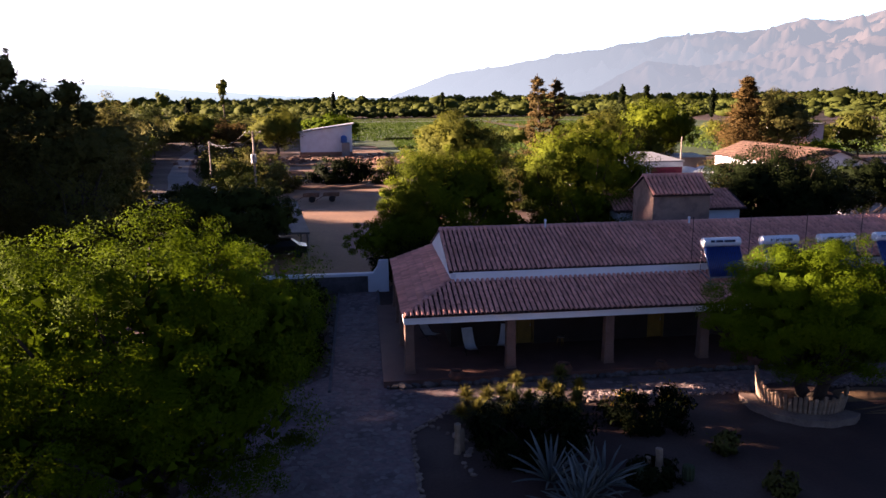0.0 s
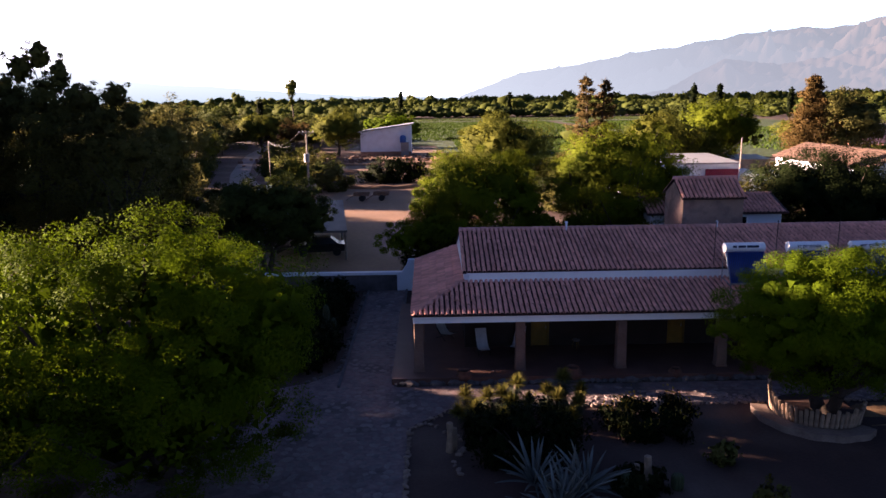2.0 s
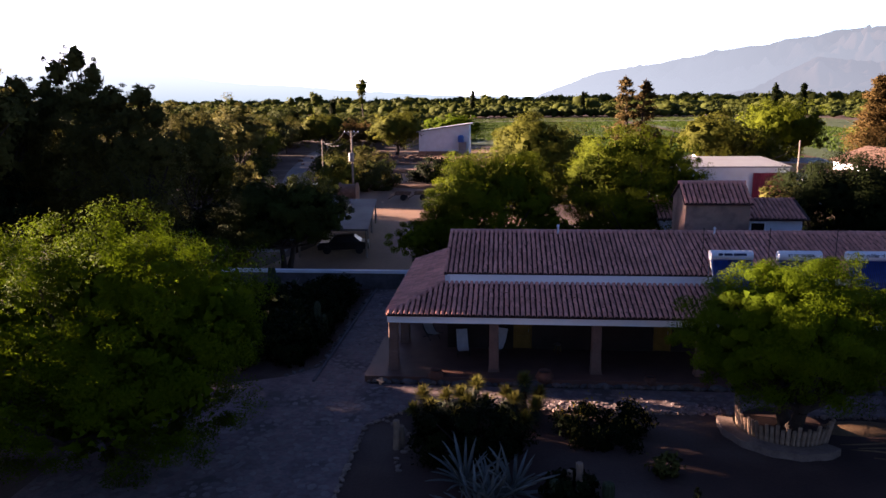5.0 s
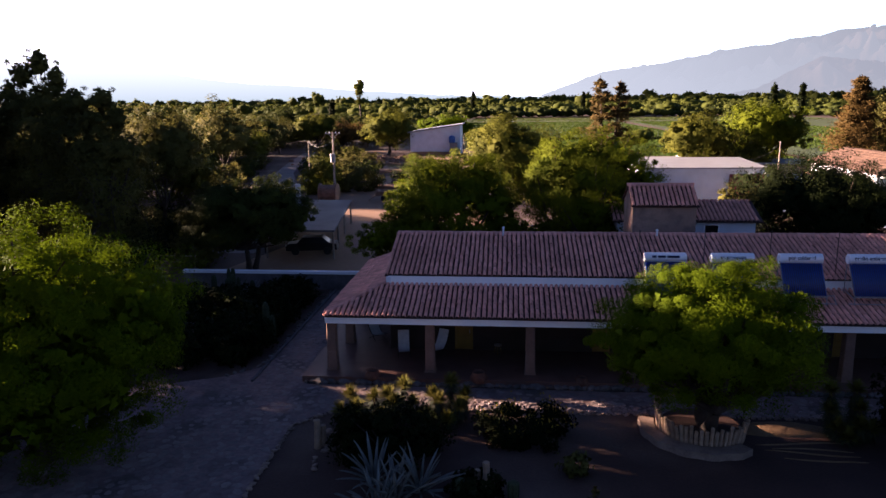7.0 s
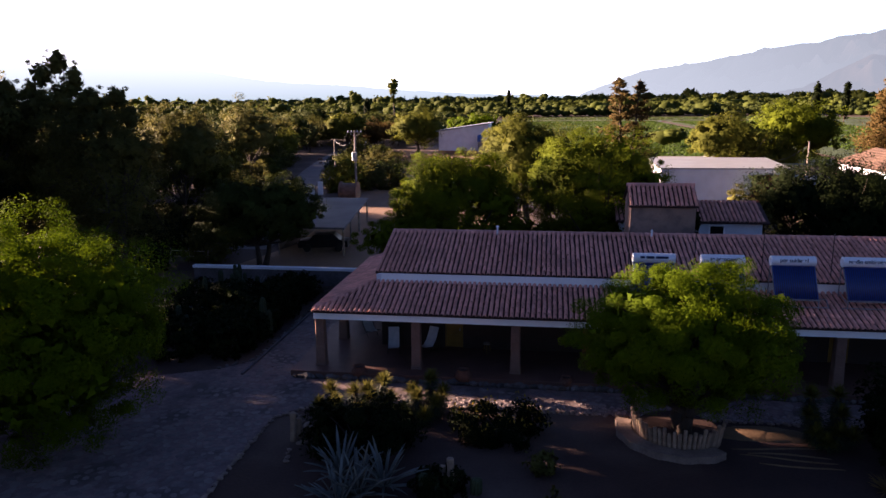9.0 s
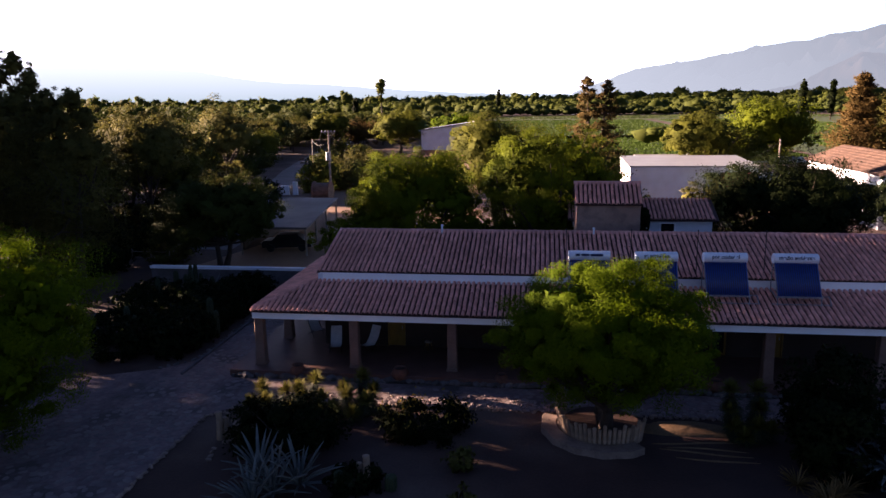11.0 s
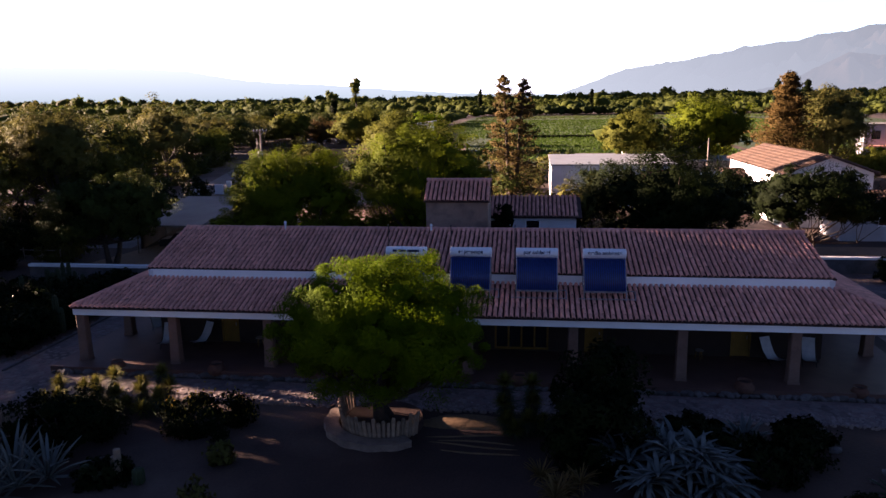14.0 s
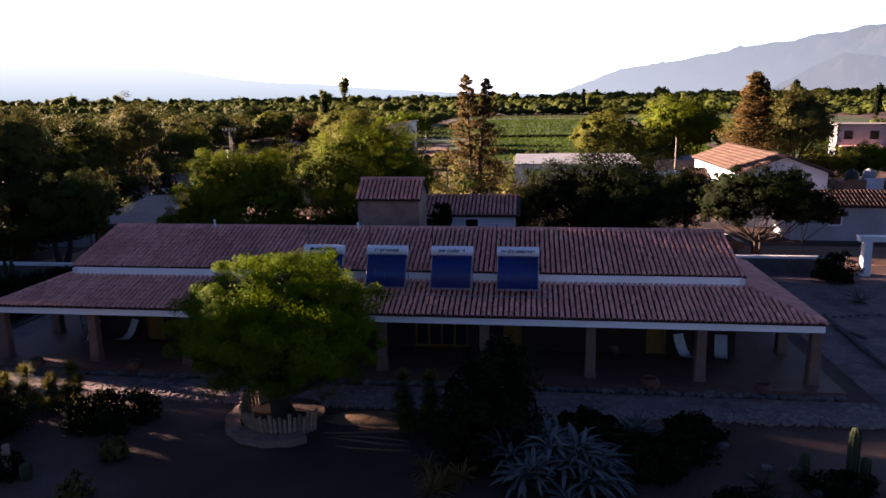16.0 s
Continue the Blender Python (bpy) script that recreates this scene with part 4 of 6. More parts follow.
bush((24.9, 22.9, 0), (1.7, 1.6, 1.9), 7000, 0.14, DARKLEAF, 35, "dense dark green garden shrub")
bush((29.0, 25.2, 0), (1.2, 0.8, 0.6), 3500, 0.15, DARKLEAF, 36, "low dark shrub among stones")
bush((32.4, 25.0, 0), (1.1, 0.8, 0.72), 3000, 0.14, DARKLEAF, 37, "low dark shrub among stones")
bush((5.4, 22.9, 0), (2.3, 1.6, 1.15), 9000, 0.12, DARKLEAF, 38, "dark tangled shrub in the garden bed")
bush((8.9, 20.2, 0), (1.0, 0.8, 0.5), 2200, 0.13, DARKLEAF, 39, "dark ground cover round a log post")
agave((6.0, 19.4, 0), 1.6, 26, 0.13, 41, AGAVE, "large spiky blue-grey agave rosettes", heads=4, spread=1.3, curl=0.4, top=1.45)
agave((27.3, 22.2, 0), 1.1, 20, 0.17, 42, AGAVE, "huge clump of arching blue-grey agaves", heads=30, spread=2.0, curl=2.6, top=1.5, dome=0.9)
agave((30.5, 25.1, 0), 1.05, 26, 0.13, 43, AGAVE, "upright pale-striped agave among garden stones", heads=2, spread=0.3, curl=0.5)
agave((33.6, 20.6, 0), 0.8, 18, 0.12, 44, CACTUS, "dark low succulent clump", heads=4, spread=0.9)
bush((46.9, 49.2, 0), (1.35, 1.1, 1.35), 4500, 0.14, DARKLEAF, 47, "round dark shrub before the boundary wall")
agave((46.2, 44.0, 0), 1.2, 26, 0.13, 45, AGAVE, "blue-grey agave in the side yard", heads=1)
agave((23.6, 21.2, 0), 0.7, 46, 0.05, 46, STRAW, "dry straw-coloured grass tuft", name="grass_tuft", category="grass", heads=6, spread=1.0, group="dry tufts")


def cactus(at, h, r0, seed, label, arms=0):
    r = np.random.default_rng(seed)
    ob = thing("cactus", at, label, "cactus", "garden cacti")
    def ribbed(base, hh, rad):
        n, v, f = 20, [], []
        prof = [(0.8, 0), (1, 0.1), (1.05, 0.5), (1, 0.85), (0.75, 0.95), (0.3, 1.0)]
        for k, z in prof:
            for j in range(n):
                q = rad * k * (1.0 if j % 2 else 0.82)
                v.append((base[0] + q * math.cos(2 * math.pi * j / n), base[1] + q * math.sin(2 * math.pi * j / n), base[2] + z * hh))
        f = [(i * n + j, i * n + (j + 1) % n, (i + 1) * n + (j + 1) % n, (i + 1) * n + j) for i in range(len(prof) - 1) for j in range(n)] + [tuple((len(prof) - 1) * n + j for j in range(n))]
        return Geo().add(v, f)
    part("stem", ribbed((0, 0, 0), h, r0), CACTUS, ob)
    for k in range(arms):
        a = r.uniform(0, 6.28)
        part("arm", ribbed((math.cos(a) * r0 * 2.1, math.sin(a) * r0 * 2.1, 0), h * r.uniform(0.35, 0.7), r0 * 0.85), CACTUS, ob)
    return ob


cactus((37.0, 22.9, 0), 1.75, 0.18, 51, "tall ribbed columnar cactus", 1)
cactus((35.5, 22.8, 0), 0.85, 0.15, 52, "short ribbed cactus cluster", 2)
bush((36.3, 21.9, 0), (1.1, 0.7, 0.45), 1800, 0.13, DARKLEAF, 191, "low dark ground cover among stones")
bush((33.0, 20.4, 0), (1.1, 0.8, 0.5), 1800, 0.13, DARKLEAF, 192, "low dark ground cover in a stone ring")
stone_row("stone_ring", [(31.6, 20.2), (32.0, 19.5), (33.0, 19.2), (34.0, 19.5), (34.4, 20.3)], 0.3, 0.3, ROCK, "ring of rough stones round low succulents", 193)
cactus((8.4, 20.0, 0), 0.7, 0.18, 53, "short ribbed cactus beside a post", 1)
cactus((10.1, 20.2, 0), 0.55, 0.2, 54, "round squat ribbed cactus", 0)
for k, (x, y, h) in enumerate(((9.2, 20.5, 1.0), (8.9, 20.7, 0.6), (2.9, 23.0, 1.1), (3.05, 23.2, 0.8))):
    single("log_post", Geo().tube([(0, 0, -0.05), (0.03, 0, h * 0.6), (0.01, 0.02, h), (0.01, 0.02, h + 0.02)], [0.14, 0.12, 0.12, 0.08], 9), LOG, (x, y, 0), "upright weathered log post in the garden", "post", "garden posts")
rr = np.random.default_rng(60)
for k in range(26):
    x, y = ((rr.uniform(28, 33.5), rr.uniform(23.6, 26.2)) if k < 16 else (rr.uniform(33, 37), rr.uniform(20.5, 23.5)))
    s = rr.uniform(0.2, 0.5)
    me = rock_mesh(600 + k, (1.1, 0.9, 0.7))
    me.materials.append(ROCK)
    o = new("boulder", me)
    o.location, o.scale, o.rotation_euler = (x, y, s * 0.2), (s, s, s), (0, 0, rr.uniform(0, 6))
    tagged(o, "rough grey garden boulder in the bed", "rock", "garden boulders")

bush((30.2, 22.7, 0), (1.6, 1.1, 0.8), 3000, 0.14, DARKLEAF, 194, "dark spreading ground cover between boulders")
bush((31.8, 23.7, 0), (1.2, 0.8, 0.6), 2200, 0.13, DARKLEAF, 195, "dark spreading ground cover between boulders")
bush((28.4, 23.9, 0), (1.2, 0.9, 0.9), 2600, 0.14, DARKLEAF, 196, "dark shrub behind the agave clump")
single("edging_yard", Geo().tube([(42.7, 32.6, 0.06), (42.75, 35.5, 0.1), (42.9, 38.0, 0.1), (43.1, 41.0, 0.06)], [0.12, 0.16, 0.16, 0.12], 6).tube([(43.0, 38.3, 0.08), (43.6, 37.0, 0.08)], [0.12, 0.1], 6), STONEWALL, (0, 0, 0), "low dark stone edging in the side yard", "edging", kind="structure")
for x in (-1.8, 0.72):
    single("edging_drive", Geo().box((x, 37.2, 0.05), (0.12, 16.4, 0.12), bevel=0.02), STONEWALL, (0, 0, 0), "low dark kerb along the paved drive", "edging", kind="structure")

# shaded garden beside the lane
rr = np.random.default_rng(61)
for k in range(34):
    x, y = rr.uniform(-10.5, -3.0), rr.uniform(31.5, 44)
    if k % 3 == 0:
        cactus((x, y, 0), rr.uniform(1.0, 2.2), rr.uniform(0.12, 0.2), 700 + k, "dark columnar cactus in the shaded garden", 3)
    else:
        agave((x, y, 0), (0.9, 1.1, 1.3)[k % 3], 20, 0.12, 700 + k, AGAVE if k % 3 == 1 else CACTUS, "agave in the shaded garden beside the lane", curl=0.6)
for k in range(26):
    bush(((-3.6 - 0.5 * (k % 2), 31.6 + 1.05 * k, 0) if k < 12 else (rr.uniform(-10, -4.5), rr.uniform(31.0, 44), 0)), (1.3, 1.3, 1.15), 1000, 0.22, DARKLEAF, 800 + k, "dark shrub in the shaded garden", group="lane shrubs")

# ---- boundary walls and gate ----
g = Geo().box((-6.0, 45.6, 0.55), (13.2, 0.3, 1.1))
single("wall_rear_west", g, STONEWALL, (0, 0, 0), "low grey rendered boundary wall", "wall", kind="structure")
g = Geo().box((-6.0, 45.6, 1.19), (13.3, 0.42, 0.18))
prof = [(0.0, 1.1), (0.35, 1.3), (0.6, 1.65), (0.75, 2.1), (1.35, 2.1), (1.35, 0.0), (0.0, 0.0)]
g.add([(0.1 + x, 45.4, z) for x, z in prof] + [(0.1 + x, 45.8, z) for x, z in prof], [tuple(range(7)), tuple(range(13, 6, -1))] + [(i, 7 + i, 7 + (i + 1) % 7, (i + 1) % 7) for i in range(7)])
single("wall_cap_west", g, WHITE, (0, 0, 0), "white wall coping with a curved end pier", "wall", kind="structure")
g = Geo().box((29.5, 51.8, 0.5), (38, 0.3, 1.0))
single("wall_rear_east", g, STONEWALL, (0, 0, 0), "low stone boundary wall behind the house", "wall", kind="structure")
single("wall_cap_east", Geo().box((29.5, 51.8, 1.08), (38.1, 0.42, 0.16)), WHITE, (0, 0, 0), "white coping of the boundary wall", "wall", kind="structure")
gate = thing("gateway", (51.0, 51.0, 0), "white rendered gateway with a plain lintel", "gate")
for x in (-1.5, 1.5):
    part("pier", Geo().box((x, 0, 1.4), (0.6, 0.6, 2.8), taper=0.85, bevel=0.04), WHITE, gate)
part("lintel", Geo().box((0, 0, 2.95), (4.2, 0.6, 0.35), bevel=0.04), WHITE, gate)
part("coping", Geo().box((0, 0, 3.17), (4.3, 0.7, 0.09)), WHITE, gate)
gate.scale = (1, 1, 0.87)

# ---- outbuildings ----
def gable_house(name, at, sx, sy, eave, rise, wallm, roofm, label, axis="x", rz=0, wins=(), over=0.35, category="house", tile=0.0):
    """A plain gabled house, its ridge along x or y, with windows (face, along, z, w, h)."""
    ob = thing(name, at, label, category)
    ob.rotation_euler = (0, 0, radians(rz))
    hx, hy = sx / 2, sy / 2
    part("wall", Geo().box((0, -hy + 0.12, eave / 2), (sx, 0.24, eave)), wallm, ob)
    part("wall", Geo().box((0, hy - 0.12, eave / 2), (sx, 0.24, eave)), wallm, ob)
    part("wall", Geo().box((-hx + 0.12, 0, eave / 2), (0.24, sy - 0.48, eave)), wallm, ob)
    part("wall", Geo().box((hx - 0.12, 0, eave / 2), (0.24, sy - 0.48, eave)), wallm, ob)
    run = hy if axis == "x" else hx
    for s in (1, -1):
        g = Geo()
        if axis == "x":
            x = s * (hx - 0.12)
            g.add([(x - 0.12, -hy, eave), (x - 0.12, hy, eave), (x - 0.12, 0, eave + rise - 0.05), (x + 0.12, -hy, eave), (x + 0.12, hy, eave), (x + 0.12, 0, eave + rise - 0.05)], [(2, 1, 0), (3, 4, 5), (0, 1, 4, 3), (1, 2, 5, 4), (2, 0, 3, 5)])
        else:
            y = s * (hy - 0.12)
            g.add([(-hx, y - 0.12, eave), (hx, y - 0.12, eave), (0, y - 0.12, eave + rise - 0.05), (-hx, y + 0.12, eave), (hx, y + 0.12, eave), (0, y + 0.12, eave + rise - 0.05)], [(0, 1, 2), (5, 4, 3), (0, 3, 4, 1), (1, 4, 5, 2), (2, 5, 3, 0)])
        part("gable", g, wallm, ob)
        k = rise / run
        lo = eave - over * k
        if axis == "x":
            q = [(-hx - over, -s * (hy + over), lo), (hx + over, -s * (hy + over), lo), (hx + over, 0, eave + rise), (-hx - over, 0, eave + rise)]
            al, o, wd = (s, 0, 0), (-s * (hx + over), -s * (hy + over), lo + 0.01), sx + 2 * over
            up = Vector((0, s * (hy + over), eave + rise - lo))
        else:
            q = [(-s * (hx + over), -hy - over, lo), (-s * (hx + over), hy + over, lo), (0, hy + over, eave + rise), (0, -hy - over, eave + rise)]
            al, o, wd = (0, -s, 0), (-s * (hx + over), s * (hy + over), lo + 0.01), sy + 2 * over
            up = Vector((s * (hx + over), 0, eave + rise - lo))
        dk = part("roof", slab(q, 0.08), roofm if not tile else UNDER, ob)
        if tile:
            tiled(dk, o, al, up, wd, up.length, roofm, np.random.default_rng(5), pitch=tile, course=tile * 1.8)
    for face, a, z, w, h in wins:
        c = {"s": (a, -hy, z), "n": (a, hy, z), "w": (-hx, a, z), "e": (hx, a, z)}[face]
        d = (w, 0.1, h) if face in "sn" else (0.1, w, h)
        wn_ = part("window", Geo().box(c, d), DARKGLASS, ob)
        fd = Geo()
        for off in (-0.5, 0.5):
            if face in "sn":
                fd.box((c[0] + off * w, c[1], c[2]), (0.08, 0.16, h + 0.1)).box((c[0], c[1], c[2] + off * h), (w, 0.16, 0.08))
            else:
                fd.box((c[0], c[1] + off * w, c[2]), (0.16, 0.08, h + 0.1)).box((c[0], c[1], c[2] + off * h), (0.16, w, 0.08))
        part("window_frame", fd, FASCIA, wn_)
    return ob


gable_house("annexe", (21.3, 48.0, 0), 8.7, 4.6, 5.0, 0.85, WHITE, TILE, "white annexe with a low clay-tiled roof behind the guesthouse", tile=0.27, wins=[("s", -1.0, 4.35, 0.9, 0.6), ("s", 1.6, 4.35, 0.9, 0.6)])
shed = thing("warehouse", (32.0, 88.0, 0), "long white warehouse with a pale sheet-metal roof", "building")
part("wall", Geo().box((0, -4.9, 2.4), (14, 0.2, 4.8)), WHITE, shed)
part("wall", Geo().box((0, 4.9, 2.5), (14, 0.2, 5.0)), WHITE, shed)
part("wall", Geo().box((-6.9, 0, 2.4), (0.2, 9.6, 4.8)), WHITE, shed)
part("wall", Geo().box((6.9, 0, 2.4), (0.2, 9.6, 4.8)), WHITE, shed)
g = slab([(-7.15, -5.15, 4.95), (7.15, -5.15, 4.95), (7.15, 5.15, 5.35), (-7.15, 5.15, 5.35)], 0.16)
part("roof", g, ZINC, shed, "pale sheet-metal roof")
redg = thing("metal_gate", (36.9, 82.98, -0.1), "tall crimson sheet-metal gate panel", "gate")
part("panel", Geo().box((0, -0.1, 2.2), (3.9, 0.08, 4.2)), RED, redg)
ribs = Geo()
for k in range(15):
    ribs.box((-1.82 + k * 0.26, -0.16, 2.2), (0.07, 0.05, 4.15))
part("corrugation", ribs, RED, redg)
for k in range(3):
    vb = thing("vault_store", (41.0 + 2.3 * k, 84.5, 0), "small white barrel-vaulted store", "building", "white vaults")
    part("wall", Geo().box((0, 0, 1.6), (2.2, 4, 3.2)), WHITE, vb)
    g = Geo()
    arcp = [(1.1 * math.cos(t), 0.7 * math.sin(t)) for t in np.linspace(0, math.pi, 12)]
    g.add([(x, -2, 3.2 + z) for x, z in arcp] + [(x, 2, 3.2 + z) for x, z in arcp], [tuple(range(11, -1, -1)), tuple(range(12, 24))] + [(i, i + 1, 13 + i, 12 + i) for i in range(11)])
    part("vault_roof", g, WHITE, vb)
gable_house("farmhouse", (50.3, 79.8, 0), 7.8, 19.0, 5.25, 1.45, WHITE, TERRA, "white farmhouse with an orange clay-tiled roof", axis="y", tile=0.33, wins=[("w", -4, 3.4, 1.0, 1.2), ("w", 3, 3.4, 1.0, 1.2), ("s", 0, 3.4, 1.0, 1.2)])
gable_house("farm_wing", (57.5, 65.8, 0), 17.0, 4.2, 3.1, 0.9, SHADEWHITE, TERRA, "lower white farmhouse wing with a clay-tiled roof", tile=0.33, wins=[("s", -5, 1.9, 1.0, 1.1), ("s", 0, 1.9, 1.0, 1.1)])
gable_house("lean_house", (46.0, 84.0, 0), 3.4, 5.0, 3.6, 0.7, WHITE, TERRA, "small white side house with an orange tiled roof", tile=0.33)
for k in range(4):
    t = thing("roof_tank", (57.6 + 2.1 * k, 73.4 + 1.2 * (k % 2), 0), "black plastic water tank on a white parapet tower", "water tank", "roof tanks")
    part("parapet", Geo().box((0, 0, 2.0), (1.8, 2.4, 4.0)).box((0, -1.15, 4.15), (1.8, 0.1, 0.3)), WHITE if k % 2 else BRICK, t)
    part("tank", Geo().turned((0, 0, 4.0), [(0.55, 0), (0.6, 0.1), (0.6, 0.8), (0.45, 1.0), (0.2, 1.05), (0.2, 1.15), (0.001, 1.16)], 14), BLACKP if k != 1 else STEEL, t, smooth=True)
villa = thing("villa", (82.9, 130.1, 0), "white two-storey flat-roofed house with dark windows", "house")
villa.rotation_euler = (0, 0, radians(-13))
part("wall", Geo().box((0, 0, 3.7), (9, 7, 7.4)), SHADEWHITE, villa)
part("roof", Geo().box((0, 0, 7.5), (9.6, 7.6, 0.22)), CONCRETE, villa)
part("porch_roof", Geo().box((-1, -4.5, 4.0), (6, 2.2, 0.2)), TILE, villa)
for x, z in ((-2.8, 5.8), (1.0, 5.8), (-2.8, 2.0), (1.0, 2.0)):
    part("window", Geo().box((x, -3.5, z), (1.3, 0.12, 1.4)), DARKGLASS, villa)
part("window", Geo().box((-4.5, 0.5, 5.8), (0.12, 1.3, 1.4)), DARKGLASS, villa)
low = thing("brick_store", (33.5, 116.0, 0), "low flat-roofed brick store with a white end wall", "building")
part("wall", Geo().box((0, 0, 1.7), (7, 5, 3.4)), BRICK, low)
part("roof", Geo().box((0, 0, 3.5), (7.4, 5.4, 0.18)), CONCRETE, low)
part("end_wall", Geo().box((3.9, -0.4, 1.9), (0.5, 6.2, 3.8)), WHITE, low)
store = thing("block_shed", (49.0, 108.0, 0), "grey block shed with a flat roof at the field edge", "shed")
part("wall", Geo().box((0, 0, 1.7), (9, 5, 3.4)), CONCRETE, store)
part("roof", slab([(-4.7, -2.7, 3.45), (4.7, -2.7, 3.45), (4.7, 2.7, 3.8), (-4.7, 2.7, 3.8)], 0.1), ZINC, store)

# site building and rubble
barn = thing("site_shed", (-7.9, 176.0, 0), "white block shed with a slanting sheet roof", "shed")
g = Geo().add([(-6, -5, 0), (6, -5, 0), (6, -5, 7.4), (-6, -5, 5.7), (-6, 5, 0), (6, 5, 0), (6, 5, 7.4), (-6, 5, 5.7)], [(0, 1, 2, 3), (7, 6, 5, 4), (0, 4, 5, 1), (1, 5, 6, 2), (3, 2, 6, 7), (0, 3, 7, 4)])
part("wall", g, WHITE, barn)
part("roof", slab([(-6.6, -5.5, 5.75), (6.5, -5.5, 7.6), (6.5, 5.5, 7.6), (-6.6, 5.5, 5.75)], 0.25), ZINC, barn, "slanting sheet roof")
part("plinth", Geo().box((0, -5.15, 0.5), (12.2, 0.3, 1.0)), BRICK, barn)
part("tank_pier", Geo().box((4.6, -6.4, 1.6), (1.8, 1.6, 3.2)), CONCRETE, barn)
part("water_tank", Geo().turned((4.2, -6.3, 3.2), [(0.7, 0), (0.75, 0.1), (0.75, 1.3), (0.5, 1.6), (0.001, 1.7)], 14), BLUEP, barn, "blue plastic water tank", smooth=True)
rr = np.random.default_rng(62)
g = Geo()
for k in range(380):
    x, y = rr.choice([-30, -22, -14, 2, 9]) + rr.normal(0, 3.5), 160 + rr.normal(0, 6)
    s = rr.uniform(0.2, 0.9)
    g.box((x, y, s * 0.3), (s * rr.uniform(0.6, 1.6), s * rr.uniform(0.5, 1.2), s * 0.7), rr.uniform(0, 90), taper=0.8)
ob = part("rubble", g, BRICK)
tagged(ob, "scattered bricks and rubble on the building site", "rubble", kind="stuff")

bush((-3.4, 112.0, 0), (4.8, 2.4, 2.6), 7000, 0.34, DARKLEAF, 171, "long dark hedge-like bush in the sandy yard", group="yard bushes")
bush((-16.6, 98.0, 0), (3.0, 2.4, 3.2), 5000, 0.3, OLIVE, 172, "olive bush beside the utility pole", group="yard bushes")
bush((-12.0, 101.0, 0), (3.4, 2.4, 2.4), 5000, 0.3, DUSK, 173, "dusty bush beside the utility pole", group="yard bushes")
bush((-17.6, 106.0, 0), (2.6, 2.4, 2.4), 4000, 0.26, OLIVE, 174, "olive bush beside the lane", group="yard bushes")
bush((-19.5, 115.0, 0), (3.4, 2.6, 2.6), 4000, 0.28, DUSK, 175, "dusty bush beside the lane", group="yard bushes")
for k, (x, y) in enumerate(((-6.4, 90.5), (-3.9, 90.8))):
    c = thing("hand_cart", (x, y, 0), "rusty two-wheeled farm cart on the sand", "cart", "farm carts")
    part("bed", Geo().box((0, 0, 0.75), (2.0, 1.2, 0.12)).box((0, -0.56, 0.95), (2.0, 0.06, 0.3)).box((0, 0.56, 0.95), (2.0, 0.06, 0.3)), RUST, c)
    for s in (-0.68, 0.68):
        part("wheel", Geo().tube([(0.1, s - 0.06, 0.4), (0.1, s + 0.06, 0.4)], 0.4, 14), BLACKP, c)
    part("drawbar", Geo().tube([(-1.0, 0, 0.7), (-2.0, 0, 0.1)], 0.05, 6), RUST, c)
for k, (y, x0, x1) in enumerate(((104, -16, 3), (128, -20, 6), (144, -26, 10))):
    single("earth_berm", Geo().tube([(x, y + 0.8 * math.sin(x * 0.4 + k), 0.0) for x in np.linspace(x0, x1, 14)], [0.1] + [0.5 + 0.15 * math.sin(j * 2.1 + k) for j in range(12)] + [0.1], 8), SAND, (0, 0, 0), "low bank of pushed-up sandy earth", "earth bank", "earth banks", smooth=True)

# carport, car, drum and poles
carport = thing("carport", (-9.0, 63.5, 0), "open carport with a flat grey roof on thin posts", "carport")
# the road's darker grey stands in for shade on this roof
part("roof", slab([(-1.2, -8.6, 2.45), (4.8, -8.6, 2.45), (2.4, 9.0, 2.55), (-5.0, 9.0, 2.55)], 0.16), ASPHALT, carport, "flat darkened grey roof")
for x, y in ((-1.0, -8.3), (4.6, -8.3), (3.6, -2.5), (2.9, 3.0), (2.3, 8.6), (-4.8, 8.6), (-3.0, 0.0)):
    part("post", Geo().tube([(x, y, 0), (x, y, 2.44)], 0.09, 8), POLEWOOD, carport)
part("side_wall", Geo().box((-3.2, 0.4, 1.1), (0.2, 14, 2.2), rz=12), ADOBE, carport)


def car(at, rz, label):
    ob = thing("car", at, label, "car")
    ob.rotation_euler = (0, 0, radians(rz))
    prof = [(-2.1, 0.35), (-2.15, 0.75), (-1.95, 0.95), (-1.2, 1.0), (-0.75, 1.45), (0.9, 1.48), (1.5, 1.02), (2.1, 0.92), (2.15, 0.4)]
    n = len(prof)
    g = Geo().add([(x, -0.82 if z < 1.1 else -0.66, z) for x, z in prof] + [(x, 0.82 if z < 1.1 else 0.66, z) for x, z in prof], [tuple(range(n - 1, -1, -1)), tuple(range(n, 2 * n))] + [(i, (i + 1) % n, n + (i + 1) % n, n + i) for i in range(n)])
    part("body", g, CARP, ob)
    part("windscreen", Geo().add([(-1.16, -0.68, 1.04), (-1.16, 0.68, 1.04), (-0.80, 0.6, 1.42), (-0.80, -0.6, 1.42)], [(0, 1, 2, 3)]), DARKGLASS, ob)
    for x in (-1.35, 1.35):
        for y in (-0.78, 0.78):
            part("wheel", Geo().tube([(x, y - 0.1, 0.33), (x, y + 0.1, 0.33)], 0.33, 14), BLACKP, ob)
    for y in (-0.6, 0.6):
        part("headlight", Geo().box((-2.13, y, 0.72), (0.06, 0.3, 0.14)), TANK, ob, "pale headlight lens")


